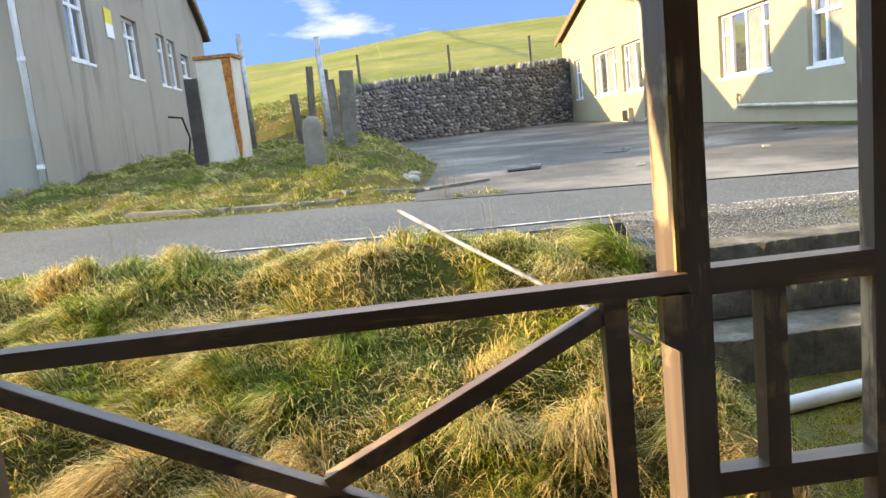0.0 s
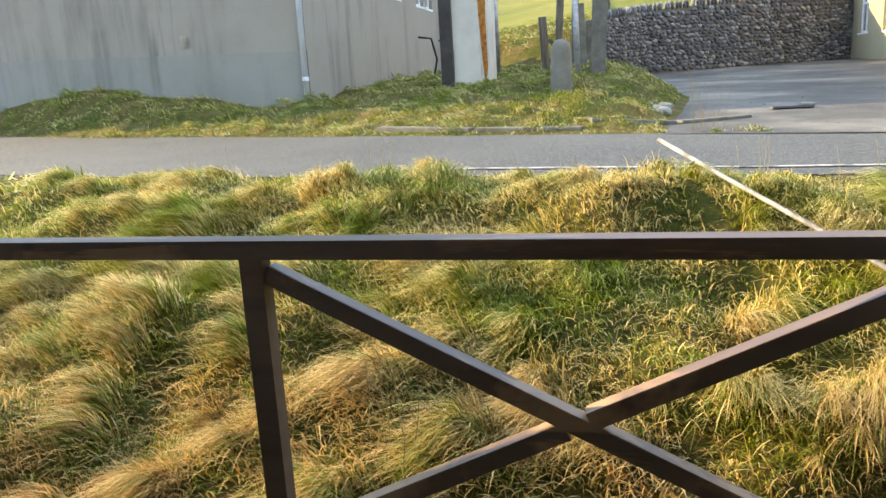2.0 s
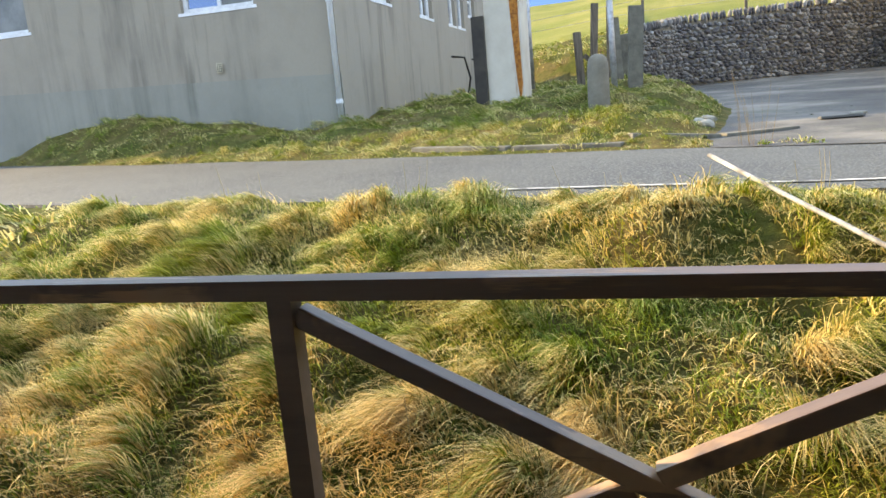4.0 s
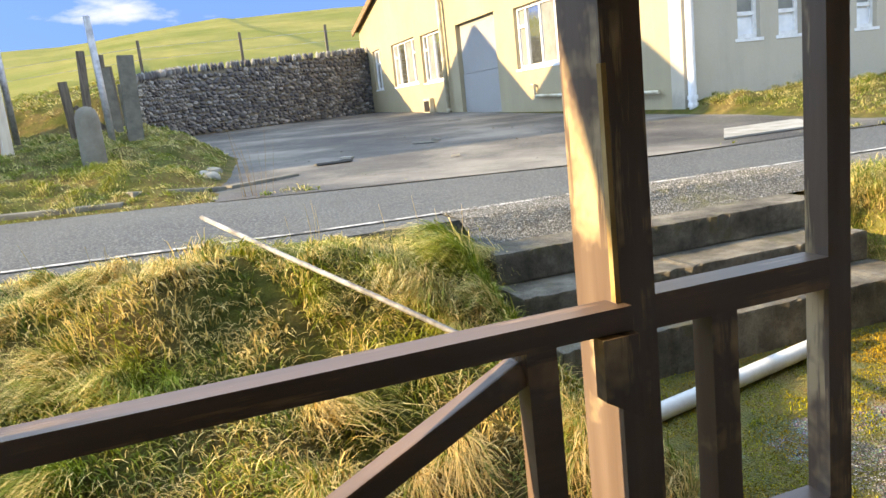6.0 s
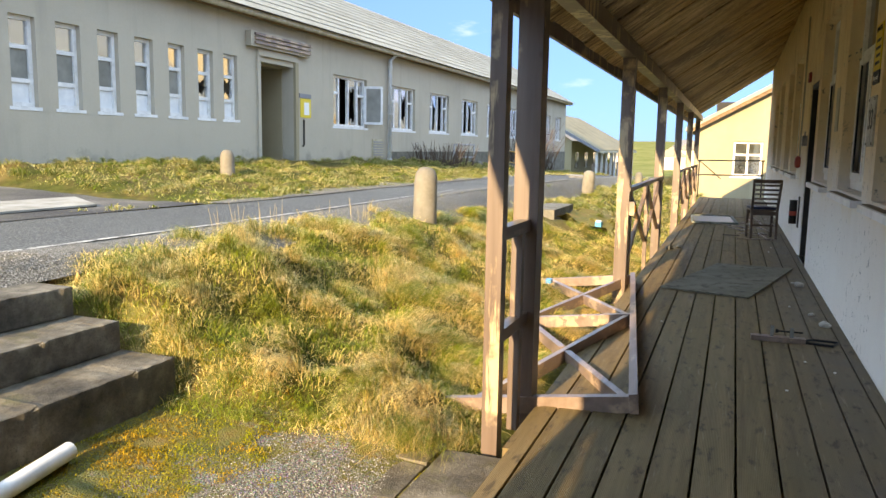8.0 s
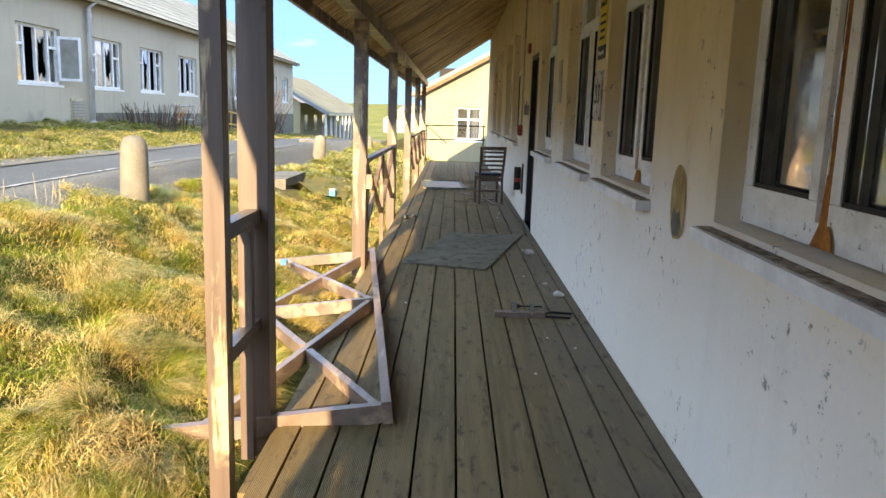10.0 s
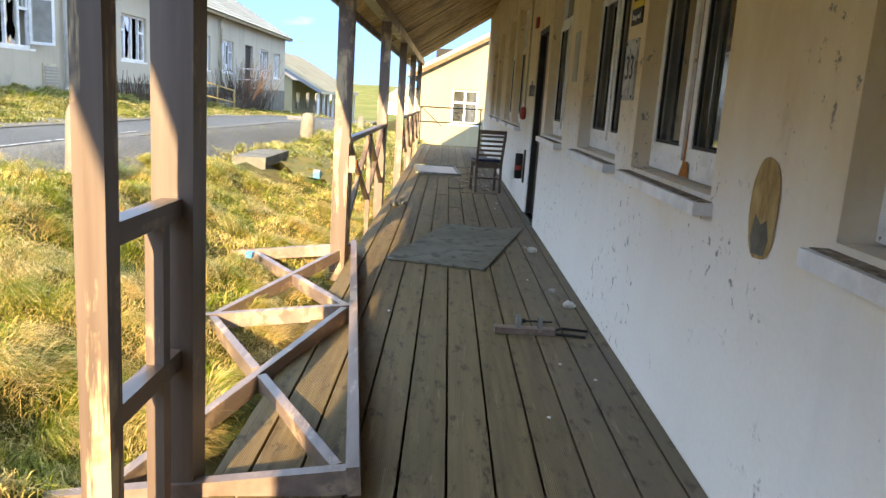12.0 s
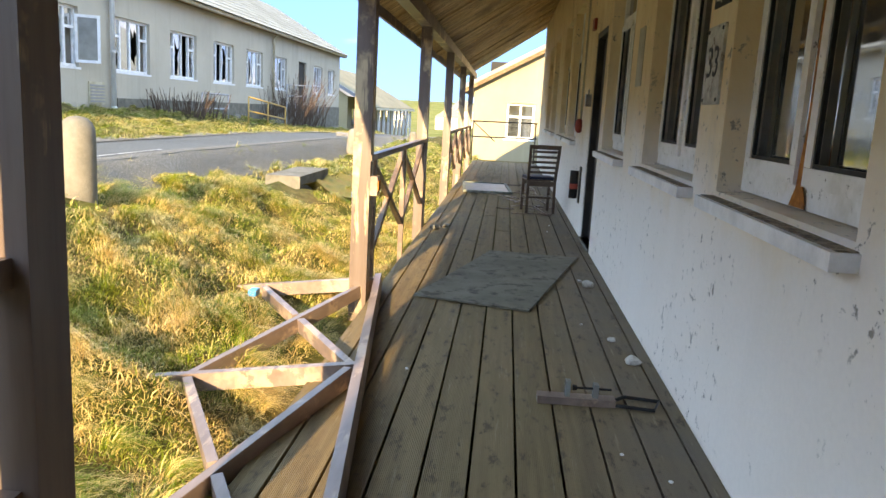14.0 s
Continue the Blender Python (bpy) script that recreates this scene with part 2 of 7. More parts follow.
tone = k.mix(k.ramp(pd, (0.35, 0.0), (0.6, 0.75)), tone, (0.07, 0.062, 0.045))
cx_ = k.math("ABSOLUTE", k.math("SUBTRACT", k.axis("X"), 3.05))
cy_ = k.math("ABSOLUTE", k.math("SUBTRACT", k.axis("Y"), 2.45))
away = k.math("MAXIMUM", k.math("MULTIPLY", cx_, 1.1), k.math("MULTIPLY", cy_, 2.0))
moss = k.ramp(k.math("ADD", k.math("MULTIPLY", away, 0.22), k.noise(3.1, 8, 0.7)), (0.60, 0.0), (0.68, 1.0))
mcol = k.ramp(k.noise(5.5, 5, 0.6), (0.3, (0.075, 0.09, 0.012)), (0.5, (0.17, 0.15, 0.022)), (0.7, (0.22, 0.13, 0.028)))
k.color(k.mix(k.math("MULTIPLY", moss, 0.85), tone, mcol))
k.bump(pd, 0.8, 0.012)
k.bump(k.noise(140, 3), 0.5, 0.005)
k = Net("gravel_grey", (0.28, 0.27, 0.25), 0.9)
pd = k.voronoi(110)
tone = k.ramp(k.noise(60, 3, 0.7), (0.3, (0.12, 0.115, 0.10)), (0.55, (0.27, 0.26, 0.235)), (0.75, (0.50, 0.49, 0.45)))
tone = k.mix(k.ramp(pd, (0.35, 0.0), (0.6, 0.8)), tone, (0.06, 0.055, 0.045))
k.color(k.mix(k.ramp(k.noise(1.8, 7, 0.7), (0.56, 0.0), (0.66, 0.6)), tone, (0.15, 0.14, 0.045)))
k.bump(pd, 0.8, 0.012)
k = Net("gravel_chip", (0.3, 0.29, 0.27), 0.85)
k.color(k.ramp(k.island(), (0.0, (0.05, 0.047, 0.04)), (0.5, (0.15, 0.145, 0.13)), (0.85, (0.28, 0.27, 0.25)), (1.0, (0.50, 0.49, 0.46))))
k = Net("soil_grass", (0.1, 0.09, 0.03), 0.95, spec=0.1)
k.color(k.mix(k.ramp(k.noise(1.7, 6, 0.62), (0.4, 0.0), (0.62, 1.0)), k.ramp(k.noise(9, 5), (0.3, (0.045, 0.055, 0.012)), (0.7, (0.10, 0.105, 0.025))), k.ramp(k.noise(9, 5), (0.3, (0.09, 0.065, 0.025)), (0.7, (0.20, 0.15, 0.06)))))
k.bump(k.noise(22, 5, 0.7), 0.9, 0.05)
k = Net("hill_grass", (0.12, 0.12, 0.03), 0.95, spec=0.1)
tone = k.mix(k.ramp(k.noise(0.12, 7, 0.6), (0.35, 0.0), (0.65, 1.0)), (0.135, 0.15, 0.028), (0.26, 0.225, 0.07))
k.color(k.mix(k.ramp(k.noise(1.1, 6, 0.7, k.map((1, 0.4, 1))), (0.35, 0.35), (0.65, 0.0)), tone, (0.075, 0.085, 0.018)))
k.bump(k.noise(0.9, 6, 0.7), 0.8, 0.25)


def blades(name, green, straw, split):
    k = Net(name, green, 0.6, spec=0.25)
    i = k.island()
    field = k.noise(2.3, 5, 0.62)
    lowdry = k.ramp(k.math("MULTIPLY", k.axis("Y"), 0.2), (0.44, 1.0), (0.66, 0.0))
    east = k.ramp(k.math("MULTIPLY", k.axis("X"), 0.1), (0.3, 0.0), (0.6, 0.01))
    lowdry = k.math("MULTIPLY", lowdry, k.ramp(k.math("MULTIPLY", k.axis("X"), 0.1), (0.25, 1.0), (0.4, 0.25)))
    field = k.math("ADD", field, k.math("ADD", k.math("MULTIPLY", lowdry, 0.12), east))
    mask = k.ramp(k.math("ADD", field, k.math("MULTIPLY", k.math("SUBTRACT", i, 0.5), 0.32)), (split - 0.06, 0.0), (split + 0.06, 1.0))
    gcol = k.mix(k.ramp(k.noise(1.5, 4), (0.4, 0.0), (0.6, 0.6)), k.ramp(i, (0.0, tuple(c * 0.3 for c in green)), (0.5, green), (1.0, tuple(c * 1.6 for c in green))), (0.13, 0.23, 0.025))
    scol = k.ramp(i, (0.0, tuple(c * 0.38 for c in straw)), (0.5, straw), (1.0, tuple(min(1, c * 1.35) for c in straw)))
    red = k.ramp(k.noise(0.9, 4), (0.58, 0.0), (0.7, 0.4))
    scol = k.mix(red, scol, (0.52, 0.29, 0.11))
    scol = k.mix(k.math("MULTIPLY", lowdry, 0.75), scol, k.ramp(i, (0.0, (0.16, 0.07, 0.025)), (0.6, (0.48, 0.26, 0.09)), (1.0, (0.74, 0.52, 0.24))))
    k.color(k.mix(mask, gcol, scol))
    k.b.inputs["Subsurface Weight"].default_value = 0.0
    tr = k.n.new("ShaderNodeBsdfTranslucent")
    add = k.n.new("ShaderNodeMixShader")
    add.inputs[0].default_value = 0.2
    out = k.n["Material Output"]
    k.l.new(k.mix(mask, gcol, scol), tr.inputs["Color"])
    k.l.new(k.b.outputs[0], add.inputs[1])
    k.l.new(tr.outputs[0], add.inputs[2])
    k.l.new(add.outputs[0], out.inputs["Surface"])
    return k.m


blades("grass_bank", (0.28, 0.31, 0.03), (0.74, 0.56, 0.24), 0.535)
blades("grass_verge", (0.25, 0.28, 0.04), (0.62, 0.52, 0.24), 0.55)

# stone and concrete
k = Net("step_concrete", (0.24, 0.22, 0.18), 0.9)
tone = k.ramp(k.noise(3.4, 9, 0.72), (0.32, (0.035, 0.03, 0.024)), (0.5, (0.12, 0.105, 0.082)), (0.68, (0.27, 0.24, 0.19)))
tone = k.mix(k.ramp(k.voronoi(85), (0.12, 0.5), (0.34, 0.0)), tone, (0.045, 0.04, 0.03))
k.color(k.mix(k.ramp(k.noise(4.5, 6, 0.7), (0.55, 0.0), (0.66, 0.6)), tone, (0.095, 0.09, 0.04)))
k.bump(k.noise(60, 5, 0.7), 0.9, 0.008)
k.bump(k.noise(8, 5), 0.6, 0.02)
k = Net("bollard_concrete", (0.42, 0.39, 0.33), 0.9)
tone = k.ramp(k.noise(3.5, 7, 0.7), (0.3, (0.12, 0.108, 0.085)), (0.6, (0.205, 0.185, 0.15)), (0.8, (0.27, 0.25, 0.205)))
k.color(k.mix(k.ramp(k.voronoi(75), (0.12, 0.5), (0.3, 0.0)), tone, (0.2, 0.185, 0.15)))
k.bump(k.noise(80, 3), 0.6, 0.005)
k = Net("dark_concrete", (0.16, 0.15, 0.12), 0.9)
k.color(k.ramp(k.noise(5, 7, 0.7), (0.3, (0.085, 0.08, 0.065)), (0.7, (0.21, 0.195, 0.16))))
k.bump(k.noise(60, 3), 0.6, 0.006)
k = Net("wall_stone", (0.2, 0.19, 0.17), 0.9)
ra = k.thing()
tone = k.ramp(ra, (0.0, (0.07, 0.07, 0.078)), (0.6, (0.15, 0.15, 0.158)), (1.0, (0.34, 0.34, 0.33)))
tone = k.mix(k.ramp(k.noise(9, 5, 0.7), (0.3, 0.0), (0.75, 0.7)), tone, (0.11, 0.10, 0.09))
k.color(k.mix(k.ramp(k.noise(2, 5), (0.56, 0.0), (0.66, 0.6)), tone, (0.36, 0.35, 0.31)))
k.bump(k.noise(25, 5, 0.7), 0.8, 0.02)
k = Net("wall_stone_far", (0.2, 0.19, 0.17), 0.9)
ra = k.island()
tone = k.ramp(ra, (0.0, (0.07, 0.07, 0.078)), (0.6, (0.15, 0.15, 0.158)), (1.0, (0.34, 0.34, 0.33)))
k.color(k.mix(k.ramp(k.noise(9, 5, 0.7), (0.3, 0.0), (0.75, 0.5)), tone, (0.11, 0.105, 0.105)))
k.bump(k.noise(25, 5, 0.7), 0.8, 0.02)

# roofs
k = Net("slate_roof", (0.3, 0.29, 0.25), 0.85)
tone = k.ramp(k.noise(0.7, 7, 0.62), (0.3, (0.24, 0.23, 0.185)), (0.7, (0.37, 0.36, 0.31)))
tone = k.mix(k.math("MULTIPLY", k.island(), 0.55), tone, (0.205, 0.20, 0.165))
k.color(k.mix(k.ramp(k.noise(4, 6, 0.7), (0.56, 0.0), (0.68, 0.7)), tone, (0.40, 0.37, 0.27)))
k.bump(k.noise(35, 4), 0.4, 0.006)
k = Net("tan_roof", (0.3, 0.26, 0.18), 0.9)
k.color(k.ramp(k.noise(0.9, 7, 0.65), (0.3, (0.17, 0.14, 0.085)), (0.7, (0.29, 0.245, 0.15))))
k.bump(k.noise(12, 4), 0.5, 0.02)
material("roof_under", (0.05, 0.045, 0.04), 0.9)
k = Net("bargeboard", (0.2, 0.12, 0.07), 0.8)
k.color(k.ramp(k.noise(6, 6, 0.7, k.map((4, 1, 4))), (0.35, (0.10, 0.06, 0.035)), (0.65, (0.30, 0.19, 0.10))))

# joinery and small stuff
k = Net("upvc", (0.78, 0.79, 0.80), 0.4, spec=0.4)
k.color(k.ramp(k.noise(6, 6, 0.7), (0.35, (0.60, 0.61, 0.62)), (0.6, (0.78, 0.79, 0.80))))
k = Net("old_upvc", (0.7, 0.68, 0.62), 0.5, spec=0.4)
tone = k.ramp(k.noise(7, 6, 0.7), (0.3, (0.64, 0.62, 0.56)), (0.55, (0.84, 0.83, 0.80)))
up = k.ramp(k.math("ADD", k.math("MULTIPLY", k.axis("Z"), 0.5), k.math("MULTIPLY", k.noise(3, 5), 0.5)), (1.0, 0.0), (1.35, 0.65))
tone = k.mix(up, tone, (0.30, 0.24, 0.14))
k.color(k.mix(k.ramp(k.noise(26, 5, 0.7), (0.62, 0.0), (0.68, 0.85)), tone, (0.10, 0.08, 0.05)))
k = Net("sill_top", (0.3, 0.28, 0.24), 0.9)
k.color(k.ramp(k.noise(24, 6, 0.75), (0.36, (0.06, 0.05, 0.04)), (0.5, (0.24, 0.19, 0.14)), (0.66, (0.46, 0.41, 0.33))))
k.bump(k.noise(40, 4), 0.4, 0.004)
k = Net("gasket", (0.02, 0.02, 0.02), 0.6)
k = Net("rust", (0.3, 0.12, 0.04), 0.85)
k.color(k.ramp(k.noise(16, 6, 0.7), (0.35, (0.18, 0.055, 0.015)), (0.58, (0.46, 0.17, 0.035)), (0.8, (0.58, 0.30, 0.09))))
glass = material("glass", (0.9, 0.95, 0.95), 0.02)
gb = glass.node_tree.nodes["Principled BSDF"]
gb.inputs["Transmission Weight"].default_value, gb.inputs["IOR"].default_value = 1.0, 1.45
k = Net("dirty_glass", (0.10, 0.115, 0.115), 0.06, spec=1.0)
k.b.inputs["IOR"].default_value = 3.0
k.color(k.ramp(k.noise(2.5, 6, 0.7), (0.3, (0.03, 0.033, 0.03)), (0.75, (0.12, 0.125, 0.108))))
k.rough(k.ramp(k.noise(5, 6, 0.7), (0.45, 0.03), (0.75, 0.22)))
k = Net("film_pane", (0.62, 0.66, 0.70), 0.35)
k.color(k.ramp(k.noise(5, 5), (0.3, (0.62, 0.66, 0.70)), (0.7, (0.80, 0.83, 0.86))))
k = Net("milky_pane", (0.2, 0.22, 0.21), 0.15)
k.color(k.ramp(k.noise(2.2, 6, 0.65), (0.3, (0.15, 0.155, 0.145)), (0.7, (0.27, 0.28, 0.265))))
k = Net("sash_green", (0.12, 0.14, 0.11), 0.6)
k.color(k.ramp(k.noise(12, 6, 0.7), (0.35, (0.07, 0.085, 0.065)), (0.65, (0.24, 0.25, 0.21))))
k = Net("film_green", (0.05, 0.07, 0.055), 0.35)
k.color(k.ramp(k.noise(4, 6, 0.7), (0.35, (0.03, 0.045, 0.035)), (0.65, (0.10, 0.12, 0.095))))
# near-black: the darkness of unlit rooms is put into the colour
material("interior_shade", (0.035, 0.033, 0.03), 0.95)
k = Net("downpipe", (0.72, 0.74, 0.76), 0.45)
k.color(k.ramp(k.noise(3, 6, 0.7, k.map((4, 4, 0.6))), (0.35, (0.50, 0.52, 0.54)), (0.65, (0.74, 0.76, 0.78))))
k = Net("old_pipe", (0.5, 0.46, 0.36), 0.6)
k.color(k.ramp(k.noise(4, 6, 0.7), (0.35, (0.36, 0.31, 0.21)), (0.65, (0.56, 0.51, 0.40))))
k = Net("white_pipe", (0.8, 0.8, 0.8), 0.35)
k.color(k.ramp(k.noise(5, 6, 0.7), (0.35, (0.60, 0.60, 0.58)), (0.6, (0.80, 0.80, 0.79))))
k = Net("weathered_pole", (0.5, 0.5, 0.48), 0.6, local=True)
k.color(k.ramp(k.noise(9, 6, 0.7), (0.4, (0.12, 0.115, 0.11)), (0.64, (0.36, 0.355, 0.345))))
k = Net("metal_pole", (0.35, 0.35, 0.36), 0.5, 0.6)
k.color(k.ramp(k.noise(9, 6, 0.7), (0.35, (0.22, 0.22, 0.22)), (0.6, (0.42, 0.42, 0.43))))
k = Net("grey_timber", (0.15, 0.125, 0.10), 0.9)
k.color(k.ramp(k.noise(1, 6, 0.7, k.map((20, 20, 2))), (0.35, (0.07, 0.055, 0.045)), (0.65, (0.20, 0.165, 0.13))))
material("black_metal", (0.025, 0.024, 0.024), 0.5, 0.3)
k = Net("dark_door", (0.03, 0.028, 0.025), 0.5)
k.color(k.ramp(k.noise(4, 5), (0.3, (0.022, 0.02, 0.018)), (0.7, (0.06, 0.05, 0.04))))
material("yellow_paint", (0.48, 0.30, 0.09), 0.6)
material("notice_yellow", (0.75, 0.55, 0.06), 0.5)
material("notice_white", (0.78, 0.78, 0.76), 0.5)
k = Net("worn_plate", (0.5, 0.5, 0.46), 0.6)
tone = k.ramp(k.noise(9, 6, 0.7), (0.35, (0.30, 0.29, 0.25)), (0.6, (0.58, 0.57, 0.52)))
k.color(k.mix(k.ramp(k.noise(22, 5, 0.7), (0.56, 0.0), (0.62, 0.9)), tone, (0.16, 0.10, 0.06)))
material("notice_grey", (0.2, 0.21, 0.24), 0.5)
material("ink", (0.02, 0.02, 0.02), 0.6)
material("red_plastic", (0.32, 0.05, 0.035), 0.5)
material("grey_plastic", (0.3, 0.3, 0.29), 0.5)
k = Net("white_card", (0.5, 0.5, 0.47), 0.8)
k.color(k.ramp(k.noise(3, 6, 0.7), (0.35, (0.20, 0.19, 0.16)), (0.6, (0.34, 0.33, 0.30))))
k = Net("chair_wood", (0.08, 0.05, 0.035), 0.45, spec=0.4)
k.color(k.ramp(k.noise(1, 5, 0.6, k.map((6, 6, 14))), (0.3, (0.075, 0.048, 0.035)), (0.7, (0.135, 0.09, 0.065))))
material("seat_blue", (0.02, 0.025, 0.055), 0.55)
k = Net("plywood_sheet", (0.2, 0.19, 0.15), 0.85)
tone = k.ramp(k.noise(2.2, 7, 0.65), (0.3, (0.115, 0.105, 0.075)), (0.7, (0.21, 0.195, 0.15)))
k.color(k.mix(k.ramp(k.noise(7, 6, 0.72), (0.52, 0.0), (0.62, 0.85)), tone, (0.055, 0.05, 0.035)))
k.bump(k.noise(20, 4), 0.3, 0.004)
k = Net("chalk_stone", (0.5, 0.48, 0.43), 0.9)
k.color(k.ramp(k.noise(30, 5), (0.3, (0.33, 0.31, 0.27)), (0.7, (0.58, 0.56, 0.50))))
k.bump(k.noise(50, 4), 0.7, 0.006)
k = Net("pebbledash", (0.45, 0.45, 0.44), 0.9)
peb = k.voronoi(55)
k.color(k.mix(k.ramp(peb, (0.1, 1.0), (0.45, 0.0)), (0.27, 0.27, 0.27), (0.55, 0.55, 0.53)))
k.bump(peb, 0.9, 0.012)
k = Net("rusty_panel", (0.5, 0.45, 0.38), 0.8)
tone = k.ramp(k.noise(2, 6, 0.6), (0.3, (0.48, 0.43, 0.36)), (0.7, (0.62, 0.58, 0.50)))
drip = k.noise(1.0, 6, 0.65, k.map((4.5, 4.5, 0.5)))
k.color(k.mix(k.ramp(drip, (0.54, 0.0), (0.66, 0.8)), tone, k.ramp(k.noise(11, 5), (0.3, (0.20, 0.08, 0.03)), (0.7, (0.42, 0.19, 0.075)))))
k = Net("twig", (0.28, 0.19, 0.10), 0.9)
k = Net("bramble", (0.09, 0.06, 0.045), 0.9)
k = Net("straw_stalk", (0.42, 0.34, 0.19), 0.8)
k = Net("dock_red", (0.22, 0.09, 0.04), 0.9)
k = Net("kerb_stone", (0.33, 0.31, 0.27), 0.9)
k.color(k.ramp(k.noise(3.5, 6, 0.7), (0.3, (0.18, 0.165, 0.13)), (0.7, (0.40, 0.38, 0.33))))
k.bump(k.noise(50, 3), 0.5, 0.005)
k = Net("edge_line", (0.6, 0.59, 0.54), 0.8)
k.color(k.ramp(k.noise(9, 6, 0.75), (0.42, (0.10, 0.10, 0.095)), (0.56, (0.50, 0.49, 0.45))))
material("far_wall", (0.68, 0.62, 0.52), 0.9)
material("far_roof", (0.24, 0.22, 0.2), 0.9)
material("blue_litter", (0.05, 0.3, 0.6), 0.4)
k = Net("moss", (0.2, 0.2, 0.03), 0.95, spec=0.1)
k.color(k.mix(k.ramp(k.noise(5, 5, 0.65), (0.42, 0.0), (0.6, 1.0)), k.ramp(k.island(), (0.0, (0.10, 0.12, 0.008)), (1.0, (0.42, 0.40, 0.03))), k.ramp(k.island(), (0.0, (0.20, 0.12, 0.015)), (1.0, (0.56, 0.35, 0.04)))))
k.bump(k.noise(120, 3), 0.8, 0.01)

# ---- mesh helpers ----


def mesh_object(name, bm, mat, parent=None, smooth=False, bevel=0.0):
    if bevel:
        bmesh.ops.bevel(bm, geom=[e for e in bm.edges if len(e.link_faces) == 2 and e.calc_face_angle(0) > 0.6], offset=bevel, segments=2, affect="EDGES", profile=0.7)
    bmesh.ops.recalc_face_normals(bm, faces=bm.faces)
    me = bpy.data.meshes.new(name)
    bm.to_mesh(me)
    bm.free()
    me.materials.append(MATS[mat])
    if smooth:
        for p in me.polygons:
            p.use_smooth = True
    ob = new(name, me)
    if parent:
        ob.parent = parent
    return ob


def part(name, bm, mat, parent, label="", smooth=False, bevel=0.0):
    ob = mesh_object(name, bm, mat, parent, smooth, bevel)
    return tagged(ob, label) if label else ob


def empty(name, m, label, category, group="", kind=""):
    e = new(name)
    e.empty_display_size = 0.1
    e.matrix_basis = m
    return tagged(e, label, category, group, kind)


def boxes(*specs):
    """A bmesh of boxes, each (x0, x1, y0, y1, z0, z1)."""
    bm = bmesh.new()
    for s in specs:
        add_box(bm, *s)
    return bm


def add_box(bm, x0, x1, y0, y1, z0, z1, m=None):
    v = [bm.verts.new((x, y, z)) for x in (x0, x1) for y in (y0, y1) for z in (z0, z1)]
    for f in ((0, 1, 3, 2), (4, 6, 7, 5), (0, 4, 5, 1), (2, 3, 7, 6), (0, 2, 6, 4), (1, 5, 7, 3)):
        bm.faces.new([v[i] for i in f])
    if m is not None:
        bmesh.ops.transform(bm, matrix=m, verts=v)
    return v


def beam(a, b, w, h, roll=0.0):
    """A squared timber from a to b; w across, h in the upright sense."""
    a, b = Vector(a), Vector(b)
    bm = bmesh.new()
    d = b - a
    q = d.to_track_quat("X", "Z").to_matrix().to_4x4()
    add_box(bm, 0, d.length, -w / 2, w / 2, -h / 2, h / 2, Matrix.Translation(a) @ q @ Matrix.Rotation(roll, 4, "X"))
    return bm


def tube(points, radius, sides=10, cap=True, r_end=None):
    bm = bmesh.new()
    pts = [Vector(p) for p in points]
    rings, ref = [], None
    for i, p in enumerate(pts):
        d = (pts[min(i + 1, len(pts) - 1)] - pts[max(i - 1, 0)]).normalized()
        if ref is None:
            ref = d.orthogonal().normalized()
        ref = (ref - d * ref.dot(d)).normalized()
        q = d.cross(ref)
        r = radius + ((r_end if r_end is not None else radius) - radius) * i / max(1, len(pts) - 1)
        rings.append([bm.verts.new(p + ref * (r * math.cos(a)) + q * (r * math.sin(a))) for a in (2 * math.pi * j / sides for j in range(sides))])
    for r0, r1 in zip(rings, rings[1:]):
        for j in range(sides):
            bm.faces.new((r0[j], r0[(j + 1) % sides], r1[(j + 1) % sides], r1[j]))
    if cap:
        bm.faces.new(list(reversed(rings[0])))
        bm.faces.new(rings[-1])
    return bm


def lathe(profile, sides=20):
    bm = bmesh.new()
    rings = [[bm.verts.new((r * math.cos(2 * math.pi * j / sides), r * math.sin(2 * math.pi * j / sides), z)) for j in range(sides)] for r, z in profile]
    for r0, r1 in zip(rings, rings[1:]):
        for j in range(sides):
            bm.faces.new((r0[j], r0[(j + 1) % sides], r1[(j + 1) % sides], r1[j]))
    bm.faces.new(list(reversed(rings[0])))
    bm.faces.new(rings[-1])
    return bm


def prism(poly, y0, y1, m=None):
    """An (x, z) polygon drawn out from y0 to y1."""
    bm = bmesh.new()
    a = [bm.verts.new((x, y0, z)) for x, z in poly]
    b = [bm.verts.new((x, y1, z)) for x, z in poly]
    n = len(poly)
    bm.faces.new(a)
    bm.faces.new(list(reversed(b)))
    for i in range(n):
        bm.faces.new((a[i], b[i], b[(i + 1) % n], a[(i + 1) % n]))
    if m is not None:
        bmesh.ops.transform(bm, matrix=m, verts=bm.verts)
    return bm


